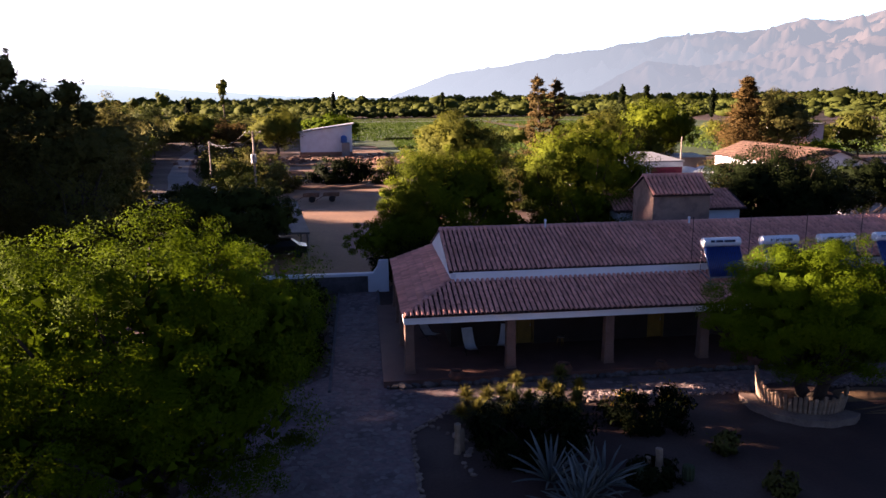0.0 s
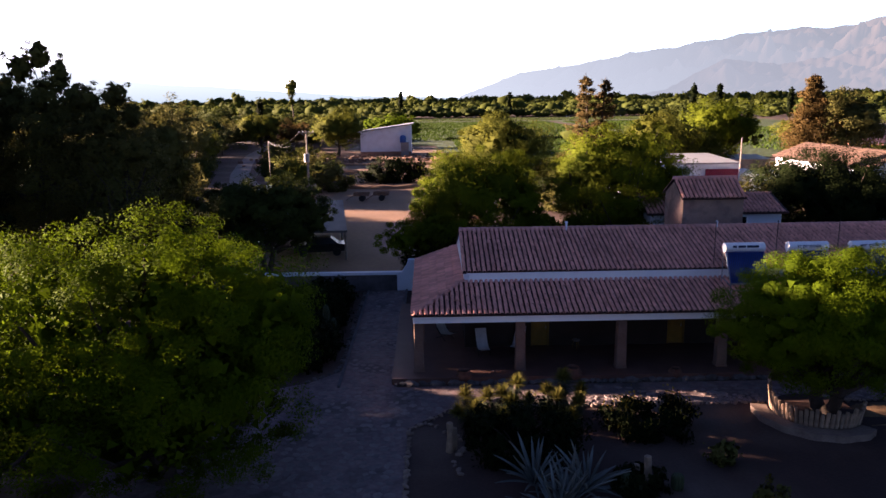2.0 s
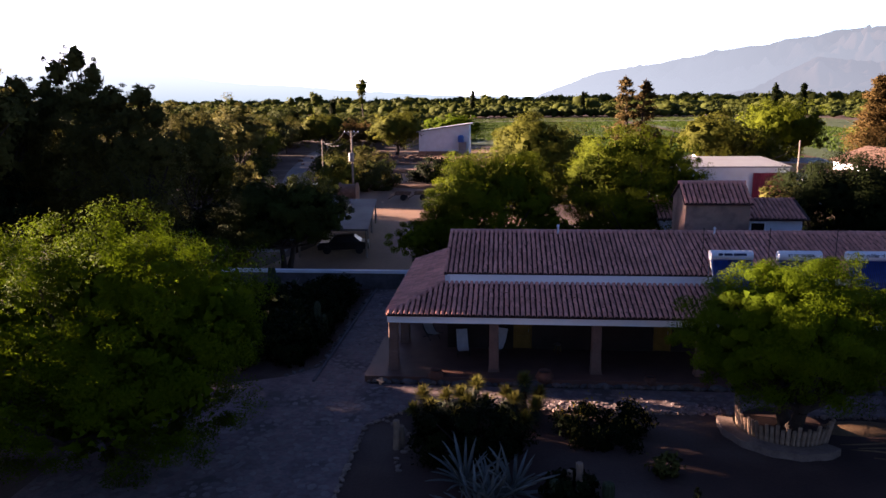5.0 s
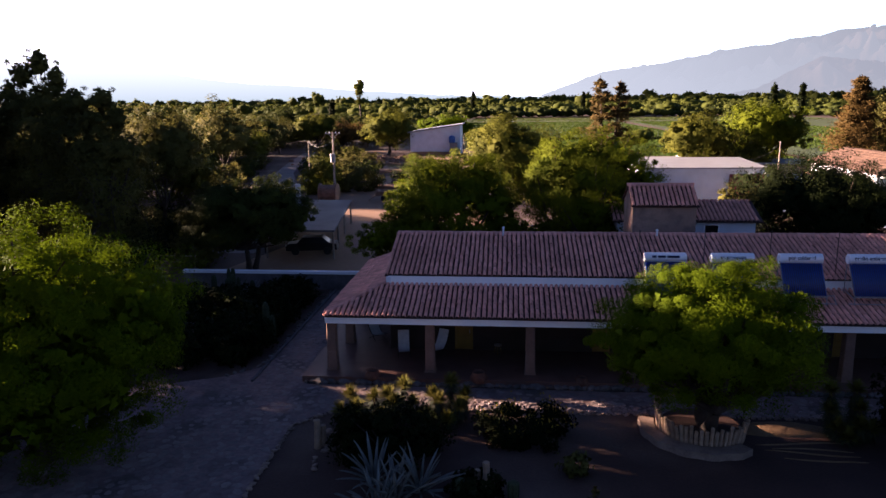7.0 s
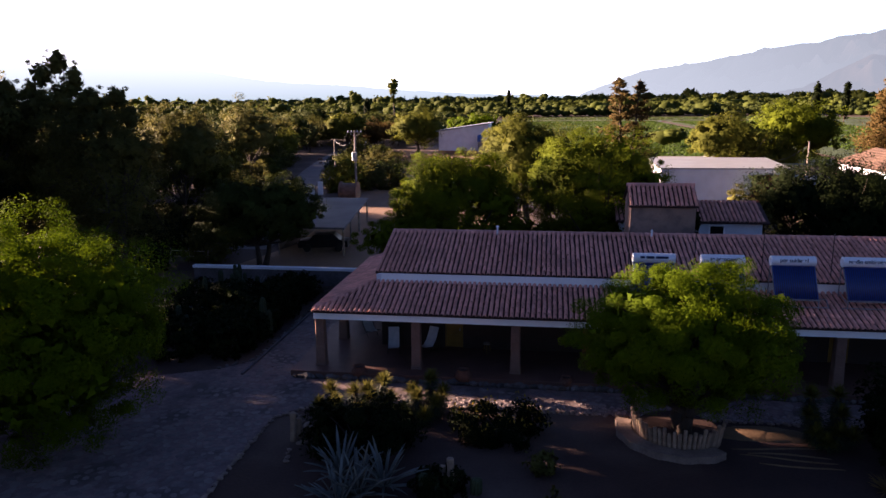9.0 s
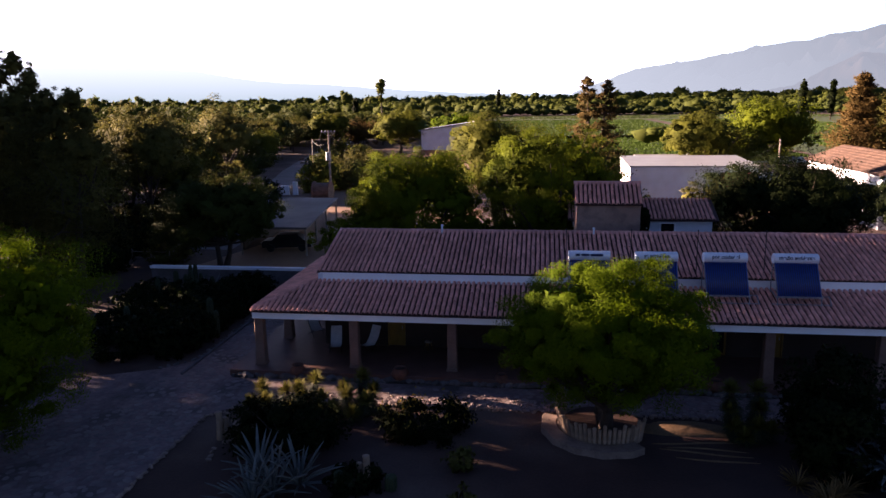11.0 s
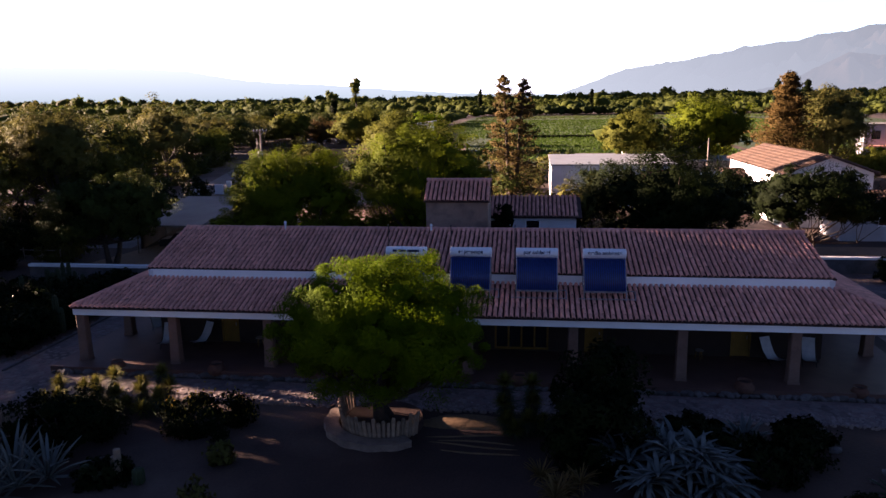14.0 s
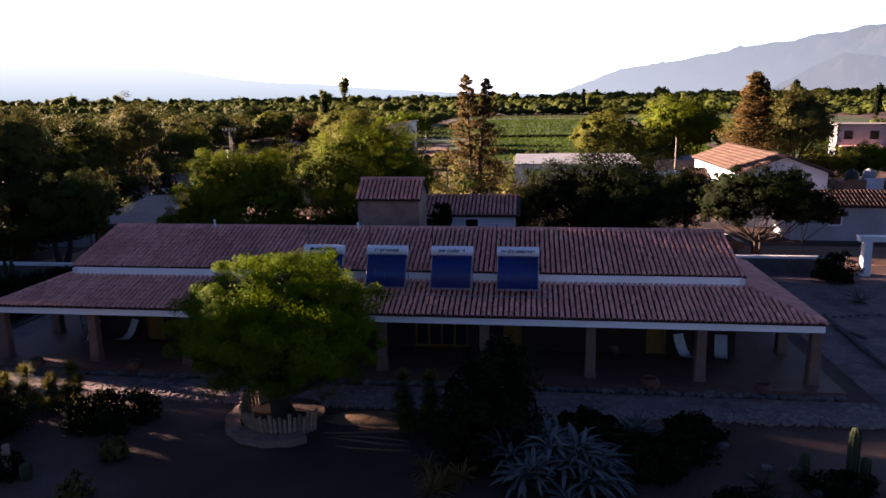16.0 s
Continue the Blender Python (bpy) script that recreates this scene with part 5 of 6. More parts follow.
car((-6.8, 57.5, 0.0), 8, "dark parked car under the carport")
car((41.4, 58.6, 0.0), 0, "dark parked car behind the white wall")
drum = thing("timber_drum", (-12.8, 87.0, 0), "big rusty brown cable drum lying on its side", "drum")
part("drum_body", Geo().tube([(-1.0, 0, 1.35), (1.0, 0, 1.35)], 1.15, 18), RUST, drum)
for x in (-1.05, 1.05):
    part("flange", Geo().tube([(x - 0.08, 0, 1.35), (x + 0.08, 0, 1.35)], 1.35, 20), RUST, drum)
for k, (x, y) in enumerate(((-19.0, 94.3), (-20.4, 94.0))):
    single("gate_pier", Geo().box((0, 0, 0.65 + 0.25 * (k == 0)), (1.25 if k else 0.7, 0.4, 1.3 + 0.5 * (k == 0)), taper=0.93, bevel=0.05), WHITE, (x, y, 0), "white rendered gate pier by the lane", "pier", "lane piers")


def pole(at, h, label, arm=True, box=False, r=0.13):
    ob = thing("utility_pole", at, label, "pole", "utility poles")
    part("shaft", Geo().tube([(0, 0, -0.1), (0, 0, h)], [r, r * 0.7], 9), POLEWOOD, ob)
    if arm:
        part("crossarm", Geo().box((0, -0.1, h - 0.25), (2.0, 0.12, 0.12)), POLEWOOD, ob)
        for x in (-0.9, -0.4, 0.4, 0.9):
            part("insulator", Geo().turned((x, -0.1, h - 0.19), [(0.03, 0), (0.06, 0.05), (0.05, 0.16), (0.001, 0.18)], 8), WHITE, ob)
        part("brace", Geo().tube([(-0.6, -0.08, h - 0.3), (0, -0.08, h - 0.9), (0.6, -0.08, h - 0.3)], 0.03, 5), STEEL, ob)
    if box:
        part("transformer", Geo().tube([(0, -0.45, h - 4.0), (0, -0.45, h - 2.9)], 0.35, 12), STEEL, ob)
    return ob


pole((-13.5, 93.0, 0), 8.9, "concrete utility pole with a transformer and crossarm", True, True, 0.17)
pole((45.9, 98.4, 0), 7.0, "slim pale utility pole beside the warehouse", False, False, 0.12)
pole((-3.0, 205.0, 0), 9.0, "far utility pole by the field", False)
pole((-24.0, 118.0, 0), 6.5, "wooden utility pole by the lane", False)
pole((19.0, 66.0, 0), 6.0, "slim pole beside the conifer", False, False, 0.09)
def cable(a, b, sag, label):
    pts = [(a[0] + (b[0] - a[0]) * t, a[1] + (b[1] - a[1]) * t, a[2] + (b[2] - a[2]) * t - sag * 4 * t * (1 - t)) for t in np.linspace(0, 1, 14)]
    single("power_cable", Geo().tube(pts, 0.025, 5), DARKMETAL, (0, 0, 0), label, "cable", "power cables")


cable((-14.4, 92.9, 8.75), (-24.0, 118.0, 6.4), 1.1, "thin black cable hanging between utility poles")
cable((-12.6, 92.9, 8.75), (-24.0, 118.0, 6.2), 1.3, "thin black cable hanging between utility poles")
cable((45.9, 98.4, 6.8), (38.9, 92.8, 5.2), 0.9, "thin black cable hanging from pole to warehouse")
fence = thing("rail_fence", (-17.0, 51.6, 0), "short weathered timber rail fence behind the garden", "fence")
for k in range(4):
    part("post", Geo().tube([(-2.4 + 1.6 * k, 0.05 * math.sin(k * 2.0), -0.05), (-2.38 + 1.6 * k, 0, 1.15)], 0.06, 6), POLEWOOD, fence)
for z in (0.5, 0.95):
    part("rail", Geo().tube([(-2.5, -0.06, z + 0.03), (0.0, -0.08, z), (2.5, -0.06, z - 0.02)], 0.04, 6), POLEWOOD, fence)

# ---- trees ----
def mid(at, R, h, leaves, size, mat, seed, label, **kw):
    """A tree with a lumpy dome crown of radii R about the height h."""
    r = np.random.default_rng(seed + 5000)
    lobes = [((0, 0, h), R)]
    for k in range(4):
        a = r.uniform(0, 6.28)
        lobes.append(((math.cos(a) * R[0] * 0.5, math.sin(a) * R[1] * 0.5, h + R[2] * r.uniform(-0.1, 0.35)), tuple(c * r.uniform(0.5, 0.65) for c in R)))
    return tree(kw.pop("name", "carob_tree"), at, lobes, kw.pop("clumps", 190), leaves, size, mat, seed, label, **kw)


tree("carob_tree", (6.0, 49.5, 0), [((0, 0, 5.7), (4.9, 4.2, 3.3)), ((-1.6, -0.6, 6.6), (2.9, 2.6, 2.5)), ((1.7, 0.3, 6.8), (2.8, 2.6, 2.5)), ((2.9, -0.5, 5.2), (2.3, 2.2, 1.8)), ((-3.1, 0.2, 5.0), (2.4, 2.2, 1.9)), ((-4.8, -1.2, 3.0), (2.9, 2.2, 1.5)), ((-3.0, -0.8, 3.8), (2.8, 2.4, 1.7)), ((0.4, -1.0, 3.0), (4.8, 3.4, 2.0)), ((4.0, -0.4, 3.2), (2.2, 2.4, 2.0))], 420, 82000, 0.115, CAROB, 101,
     "feathery green carob tree behind the guesthouse", low=0.85, trunk=0.25, fork=0.25, stems=3, spread=0.2, droop=0.1)
tree("carob_tree", (15.5, 48.4, 0), [((0, 0, 7.0), (5.1, 4.2, 3.3)), ((-2.6, -0.6, 3.0), (3.0, 2.6, 1.9)), ((2.6, -0.6, 2.8), (2.8, 2.6, 1.8)), ((-1.5, -0.5, 8.2), (2.8, 2.5, 2.4)), ((1.2, 0.2, 8.5), (2.7, 2.5, 2.3)), ((3.0, 0.0, 6.8), (2.1, 2.1, 1.9)), ((-3.0, 0.3, 6.4), (2.1, 2.1, 2.0)), ((0.2, -0.8, 4.4), (4.2, 3.2, 1.9))], 420, 82000, 0.115, CAROB, 102,
     "tall feathery green carob tree behind the roof", low=0.85, trunk=0.25, fork=0.25, stems=3, spread=0.2, droop=0.1)
mid((10.3, 72.0, 0), (5.4, 4.8, 4.6), 6.9, 34000, 0.2, OLIVE, 103, "tall olive-green carob tree", low=0.9, trunk=0.28, stems=2)
tree("carob_tree", (-9.9, 51.0, 0), [((0, 0, 4.9), (5.0, 4.4, 1.9)), ((-1.6, -0.6, 3.0), (3.6, 3.4, 1.4)), ((2.2, -0.6, 3.3), (2.4, 2.4, 1.2)), ((-1.8, 0, 5.5), (2.8, 2.6, 1.5)), ((1.6, 0.2, 5.6), (2.8, 2.6, 1.6)), ((3.6, -0.3, 4.3), (1.9, 2.0, 1.3)), ((-3.8, 0, 4.3), (2.0, 2.0, 1.3))], 260, 34000, 0.16, UMBRA, 104,
     "flat-topped dark carob tree in the rear yard", low=0.8, trunk=0.22, fork=0.4, stems=2, spread=0.2, droop=0.1)
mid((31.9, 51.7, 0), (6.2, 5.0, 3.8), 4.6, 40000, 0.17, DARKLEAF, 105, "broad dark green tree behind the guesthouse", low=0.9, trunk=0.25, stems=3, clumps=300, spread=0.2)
tree("carob_tree", (44.2, 57.2, 0), [((0.2, 0, 4.7), (4.6, 4.0, 2.0)), ((-1.6, 0, 5.6), (2.6, 2.4, 1.4)), ((1.6, 0.2, 5.5), (2.6, 2.4, 1.5)), ((4.4, 0, 3.7), (2.2, 2.0, 1.2)), ((-3.4, 0, 4.4), (1.8, 2.0, 1.2)), ((2.4, -0.4, 3.5), (2.4, 2.2, 1.2)), ((-2.2, -0.4, 3.5), (2.2, 2.0, 1.2))], 320, 28000, 0.16, DARKLEAF, 106,
     "dark flat-crowned umbrella tree beside the street", low=0.8, trunk=0.12, fork=0.25, stems=4, limbs=5, spread=0.17, droop=0.1)
tree("tall_tree", (-22.6, 46.5, 0), [((0, 0, 6.5), (3.6, 3.6, 4.6)), ((0.2, 0, 10.6), (2.9, 2.8, 2.6)), ((-0.9, 0, 14.6), (0.9, 0.9, 1.3)), ((0.3, 0.2, 15.4), (0.8, 0.8, 1.1)), ((1.6, 0, 14.2), (0.8, 0.8, 1.3)), ((-2.0, 0.1, 13.4), (0.8, 0.8, 1.1)), ((2.5, 0, 12.9), (0.9, 0.9, 1.0)), ((0.4, 0, 13.0), (1.6, 1.5, 1.4)), ((-1.2, 0, 12.4), (1.5, 1.3, 1.2)), ((1.6, 0, 11.8), (1.5, 1.3, 1.2)), ((-2.6, 0, 11.2), (1.0, 1.0, 1.2))], 900, 44000, 0.15, DUSK, 107,
     "tall dark ragged tree at the yard edge", rag=0.5, trunk=0.3, limbs=16, fork=0.55, low=0.9, droop=-0.2, spread=0.22, slim=0.36, inner_share=20)
tree("tall_tree", (-17.9, 45.2, 0), [((0, 0, 5.6), (3.4, 3.4, 4.4)), ((-0.6, 0, 9.8), (2.4, 2.4, 2.4)), ((-0.9, 0, 12.6), (1.0, 0.9, 1.1)), ((0.8, 0, 12.9), (0.9, 0.9, 1.0)), ((0, 0, 11.4), (1.7, 1.5, 1.4)), ((1.7, 0, 11.6), (0.8, 0.8, 1.0)), ((2.0, 0, 9.4), (1.6, 1.5, 1.6))], 760, 34000, 0.15, DUSK, 108,
     "tall dark ragged tree at the yard edge", rag=0.5, trunk=0.28, limbs=12, fork=0.5, low=0.9, droop=-0.2, spread=0.22, slim=0.36, inner_share=20)
tree("tall_tree", (-27.0, 47.0, 0), [((0, 0, 6.0), (3.4, 3.4, 4.8)), ((0.3, 0, 11.0), (1.9, 1.9, 2.4)), ((0.2, 0, 13.4), (1.1, 1.0, 1.3)), ((-1.2, 0, 12.6), (0.9, 0.9, 1.1))], 420, 20000, 0.17, DUSK, 188,
     "tall dark ragged tree at the yard edge", rag=0.5, trunk=0.28, limbs=10, fork=0.5, low=0.9, droop=-0.2, spread=0.22, slim=0.36, inner_share=20)
mid((-22.8, 63.7, 0), (4.0, 4.0, 4.6), 8.0, 18000, 0.24, DUSK, 110, "tall dark tree beside the lane", rag=0.3, clumps=260, spread=0.2)
mid((-29.0, 66.5, 0), (4.6, 4.5, 4.6), 7.4, 16000, 0.26, DUSK, 111, "dusty olive tree in the dark grove", rag=0.3)
mid((-33.4, 104.0, 0), (4.4, 4.4, 5.0), 7.6, 12000, 0.3, DUSK, 189, "thin brownish tree beside the lane", rag=0.4, clumps=160, spread=0.2)
mid((41.0, 67.0, 0), (3.8, 3.4, 2.6), 3.4, 14000, 0.22, DARKLEAF, 109, "dark bushy tree in front of the farmhouse", low=1.0)
mid((-19.6, 173.0, 0), (6.4, 5.6, 5.0), 6.4, 12000, 0.4, OLIVE, 180, "round olive-green carob tree beside the building site", low=0.9, trunk=0.4)
mid((-41.0, 186.0, 0), (5.2, 4.8, 4.4), 6.0, 9000, 0.4, OLIVE, 181, "round dark-bottomed carob tree by the lane", low=1.0, trunk=0.35)
mid((-36.0, 196.0, 0), (7.0, 4.0, 3.6), 4.2, 7000, 0.45, RUSTLEAF, 182, "low spreading brownish carob tree by the lane", low=1.0, trunk=0.3)
mid((-8.0, 196.0, 0), (8.0, 4.5, 3.4), 5.6, 7000, 0.55, LIME, 183, "bright green tree behind the site shed", low=1.0, trunk=0.3)
mid((26.0, 50.2, 0), (1.9, 1.6, 2.6), 4.4, 5000, 0.16, DUSK, 178, "thin dusty purple-brown tree behind the roof", rag=0.4, trunk=0.1, low=1.0)
tree("shrub_tree", (20.9, 44.9, 0), [((0, 0, 3.6), (0.7, 0.5, 2.1)), ((0.3, 0, 5.0), (0.5, 0.45, 0.9))], 60, 4500, 0.16, DARKLEAF, 186, "small dark tree between the tower and the annexe", trunk=0.1, limbs=5, low=1.0)

# dark scrub added behind the guesthouse to fill the shade under the carobs
rr = np.random.default_rng(66)
for k, (x, y) in enumerate(((3.2, 47.6), (6.4, 47.0), (9.4, 47.4), (12.2, 46.8), (14.8, 46.4), (17.6, 46.6), (11.0, 49.8), (9.0, 51.0), (12.6, 51.5), (2.0, 49.0))):
    bush((x, y, 0), (rr.uniform(1.7, 2.2), 1.5, rr.uniform(2.2, 2.9)), 4000, 0.17, DARKLEAF, 830 + k, "added dark scrub filling the shade under the carob trees", group="carob scrub")

# undergrowth of the dark grove
rr = np.random.default_rng(65)
for k in range(22):
    x, y = (rr.uniform(-26, -13), rr.uniform(46.8, 56)) if k < 12 else (rr.uniform(-34, -17), rr.uniform(58, 88))
    bush((x, y, 0), (rr.uniform(1.6, 2.6), rr.uniform(1.5, 2.4), rr.uniform(1.4, 2.6)), 1500, 0.3, DARKLEAF if k % 3 else DUSK, 850 + k, "dark scrub under the grove trees", group="grove scrub")
mid((68.5, 106.0, 0), (4.6, 4.0, 2.6), 3.0, 7000, 0.36, OLIVE, 184, "low olive tree in front of the villa", low=1.0)
mid((75.5, 111.0, 0), (4.6, 4.0, 2.4), 2.8, 7000, 0.36, LIME, 185, "low bright tree in front of the villa", low=1.0)

# unseen trees added west of the forecourt to block the low sun
belt = mid((-58.0, 25.0, 0), (4.6, 4.6, 4.0), 4.8, 5000, 0.6, DARKLEAF, 112, "unseen dark tree added west of the forecourt to shade it", group="shelter belt", low=1.0)
belt.scale = (1.5, 1.5, 1.5)
rr = np.random.default_rng(63)
for x, y, s in ((-58, 14.5, 1.5), (-60, 4, 1.5), (-58, 35.0, 1.6), (-58, 44.5, 1.33), (-40, 52, 1.0), (-31, 51, 0.9)):
    t = copy_thing(belt, pose(x, y, 0, 0, 0, rr.uniform(0, 360)))
    t.scale = (s, s, s)
# added out of view: crowns set where they block sun from garden and roof
tree("eucalyptus", (-24.0, 35.3, 0), [((0, 0, 12.0), (3.2, 3.4, 1.8)), ((0.6, 2.6, 12.0), (2.4, 2.4, 1.6)), ((0, -2.8, 12.0), (2.4, 2.4, 1.6)), ((0, -1.8, 8.75), (1.8, 0.9, 0.6)), ((0, -3.5, 8.6), (2.0, 1.9, 0.9)), ((0, 1.7, 10.3), (1.8, 1.4, 0.8))], 230, 12000, 0.46, DUSK, 113, "unseen tall bare-trunked tree added to shade the garden", trunk=0.3, fork=0.75, low=0.8)
tree("eucalyptus", (-27.5, 43.8, 0), [((0, 0, 8.9), (3.2, 4.6, 3.6)), ((0.6, 1.6, 11.4), (2.4, 3.0, 2.4)), ((0.4, -2.6, 10.8), (2.4, 2.4, 4.0)), ((0.4, -4.0, 9.8), (2.2, 1.6, 1.9))], 180, 13000, 0.42, DUSK, 114, "unseen tall leafy tree added to shade the guesthouse roof", trunk=0.3, fork=0.6, low=0.9)

tree("eucalyptus", (-58.0, 40.3, 0), [((0, 0, 17.9), (4.0, 3.6, 2.2)), ((0, 2.2, 17.4), (3.0, 2.6, 1.9)), ((0, -1.2, 13.4), (3.6, 2.6, 2.7))], 190, 15000, 0.45, DUSK, 115, "unseen very tall bare-trunked tree added to shade the garden", trunk=0.35, fork=0.8, low=0.8)
# unseen too; its small lobes bound the sun strip on path and planter
tree("eucalyptus", (-24.5, 37.2, 0), [((0, 0, 4.5), (2.4, 2.1, 2.6)), ((0, 3.3, 5.3), (2.2, 2.4, 2.6)), ((0, 1.6, 6.0), (2.2, 1.8, 1.6)), ((0.3, -4.6, 4.8), (2.2, 2.4, 2.4)), ((0.3, -7.0, 6.0), (2.0, 1.8, 2.0)), ((0.2, -3.4, 5.3), (2.0, 1.8, 1.3)), ((0, -2.05, 7.85), (1.0, 0.4, 0.42)), ((0, -1.2, 7.55), (1.0, 0.33, 0.28)), ((0, -0.6, 8.0), (1.0, 0.33, 0.3)), ((0, 0.1, 8.5), (1.0, 0.33, 0.28)), ((0, 0.8, 9.05), (1.0, 0.33, 0.28)), ((0, -1.35, 8.15), (1.0, 0.3, 0.26)), ((0, 0.0, 6.75), (1.0, 0.4, 0.38)), ((0, 0.6, 7.3), (1.0, 0.4, 0.38)), ((0, 1.2, 7.8), (1.0, 0.4, 0.38)), ((0, 1.8, 8.3), (1.0, 0.4, 0.38)), ((0, 2.7, 7.7), (1.2, 0.9, 0.7)), ((0, -4.1, 8.1), (1.0, 0.6, 0.3))], 300, 42000, 0.265, DARKLEAF, 116, "unseen low bushy tree added to shape the sun strip", trunk=0.18, fork=0.4, low=1.0, inner_share=160)
# unseen thin crowns added to dapple the sun on the roof and tower
for k, y in enumerate((49.0, 52.8, 57.4)):
    tree("poplar", (-40.0, y, 0), [((0, 0, 13.0), (2.4, 2.9, 8.5)), ((0.3, 0.2, 19.4), (1.8, 2.6, 4.0))], 200, 8500, 0.36, DUSK, 117 + k, "unseen tall thin-leaved tree added to break sun on the roof", trunk=0.28, fork=0.4, low=1.0, group="poplars")


def conifer(at, h, r0, leaves, mat, seed, label, tops=1, open_=0.35, fluff=0.07):
    r = np.random.default_rng(seed)
    ob = thing("conifer", at, label, "conifer")
    g, P, O = Geo(), [], []
    for t in range(tops):
        ox = (t - (tops - 1) / 2) * 2.2
        hh = h * (1 - 0.03 * t)
        g.tube([(ox * 0.1, 0, -0.1), (ox * 0.5, 0, hh * 0.4), (ox, 0, hh)], [0.3, 0.2, 0.03], 7)
        for k in range(46):
            z = hh * (0.12 + 0.86 * (k / 46) ** 0.9)
            L = r0 * (1 - (z / hh) ** 1.3) * r.uniform(0.55, 1.15) + 0.25
            a = k * 2.4 + r.uniform(-0.3, 0.3)
            d = np.array([math.cos(a), math.sin(a), r.uniform(0.0, 0.45)])
            b = np.array([ox * min(1, 0.1 + z / hh), 0, z])
            g.tube([tuple(b), tuple(b + d * L)], [0.06, 0.015], 4, False)
            m = int(leaves / tops / 46)
            q = r.uniform(open_, 1.05, (m, 1))
            P.append(b + d * L * q + r.normal(0, 0.12 + fluff * L, (m, 3)) * np.array([1, 1, 0.7]))
            O.append(np.tile(d, (m, 1)))
    P, O = np.concatenate(P), np.concatenate(O)
    P[:, 2] = np.maximum(P[:, 2], 0.1)
    part("needles", quads("needles", leaf_quads(P, O, 0.30, r, 0.1, 0.35), mat, O + r.normal(0, 0.35, O.shape)), mat, ob, kind="stuff")
    part("trunk", g, BARK, ob)
    return ob


conifer((20.7, 78.9, 0), 15.2, 3.5, 9500, CONIF, 121, "tall thin double-topped conifer with sparse brown-green branches", tops=2)
conifer((55.6, 98.8, 0), 15.6, 4.6, 26000, RUSTLEAF, 122, "broad rust-brown sunlit conifer", open_=0.1, fluff=0.16)
mid((61.4, 100.0, 0), (4.4, 4.4, 6.4), 7.6, 15000, 0.3, DUSK, 123, "dark olive tree beside the rusty conifer", rag=0.3)
mid((50.2, 117.0, 0), (6.0, 5.6, 5.4), 7.2, 20000, 0.34, CAROB, 124, "dark green round tree at the field edge", low=0.9)
mid((45.2, 108.5, 0), (3.8, 3.2, 2.8), 3.0, 8000, 0.3, OLIVE, 187, "low olive tree at the field edge", low=1.0)
mid((39.7, 111.0, 0), (6.2, 5.4, 4.8), 6.2, 18000, 0.34, OLIVE, 125, "broad olive tree at the field edge", low=0.9)

# grove trees, a few kinds repeated
kinds = [mid((-33.0, 74.0, 0), (5.2, 5.0, 4.4), 5.6, 3600, 0.42, GROVE, 131, "olive-green valley tree in the grove", group="grove trees", low=0.9),
         mid((-37.0, 99.0, 0), (4.8, 5.2, 4.8), 6.0, 3600, 0.42, UMBRA, 132, "dark green valley tree in the grove", group="grove trees", low=0.9),
         mid((-48.0, 83.0, 0), (5.6, 5.4, 4.2), 5.2, 3600, 0.42, DUSK, 133, "dusty brown-green valley tree in the grove", group="grove trees", low=0.9),
         mid((-39.0, 98.0, 0), (5.0, 5.0, 3.8), 4.6, 3600, 0.42, OLIVE, 134, "light olive valley tree in the grove", group="grove trees", low=0.9)]
rr = np.random.default_rng(64)
spots = [(-36, 66), (-40, 72), (-46, 76), (-52, 101), (-52, 92), (-44, 98), (-42, 110), (-58, 108), (-50, 116), (-66, 96), (-60, 122), (-47, 128), (-72, 116), (-78, 130), (-55, 138), (-66, 144), (-48, 150), (-84, 146), (-34, 56), (-46, 66), (-56, 72), (-64, 82),
         (-42, 134), (-60, 165), (-76, 168), (-92, 160), (-70, 186), (-56, 190), (-90, 190), (-108, 180), (-30, 206), (-20, 204), (-44, 216), (-62, 220), (-80, 216), (-104, 214),
         (58, 142), (96, 128), (92, 140), (100, 118), (112, 130), (94, 100), (108, 96), (122, 108), (84, 84), (98, 78), (112, 76), (126, 88), (140, 112), (104, 150), (128, 160), (150, 168), (160, 140), (92, 178), (176, 175), (190, 150)]
for i, (x, y) in enumerate(spots):
    s = rr.uniform(0.7, 1.12)
    t = copy_thing(kinds[rr.integers(4)], pose(x + rr.normal(0, 1.5), y + rr.normal(0, 1.5), 0, 0, 0, rr.uniform(0, 360)))
    t.scale = (s, s, s * rr.uniform(0.85, 1.1))
more = []
for k in range(400):
    x, y = rr.uniform(-92, -26), rr.uniform(60, 205)
    edge = float(np.interp(y, [60, 70, 93, 110, 128, 150, 178, 240], [-21, -21, -31, -34.5, -38.5, -42.5, -48, -55]))
    if x < edge and x > -0.55 * y - 8 and not (x > -46 and 71 < y + x * 0.268 < 84) and all((x - p) ** 2 + (y - q) ** 2 > 45 for p, q in spots + more):
        more.append((x, y))
    if len(more) == 40:
        break
for i, (x, y) in enumerate(more):
    s = rr.uniform(0.75, 1.05)
    t = copy_thing(kinds[(0, 1, 2, 0, 1)[i % 5]], pose(x, y, 0, 0, 0, rr.uniform(0, 360)))
    t.scale = (s, s, s * rr.uniform(0.9, 1.15))
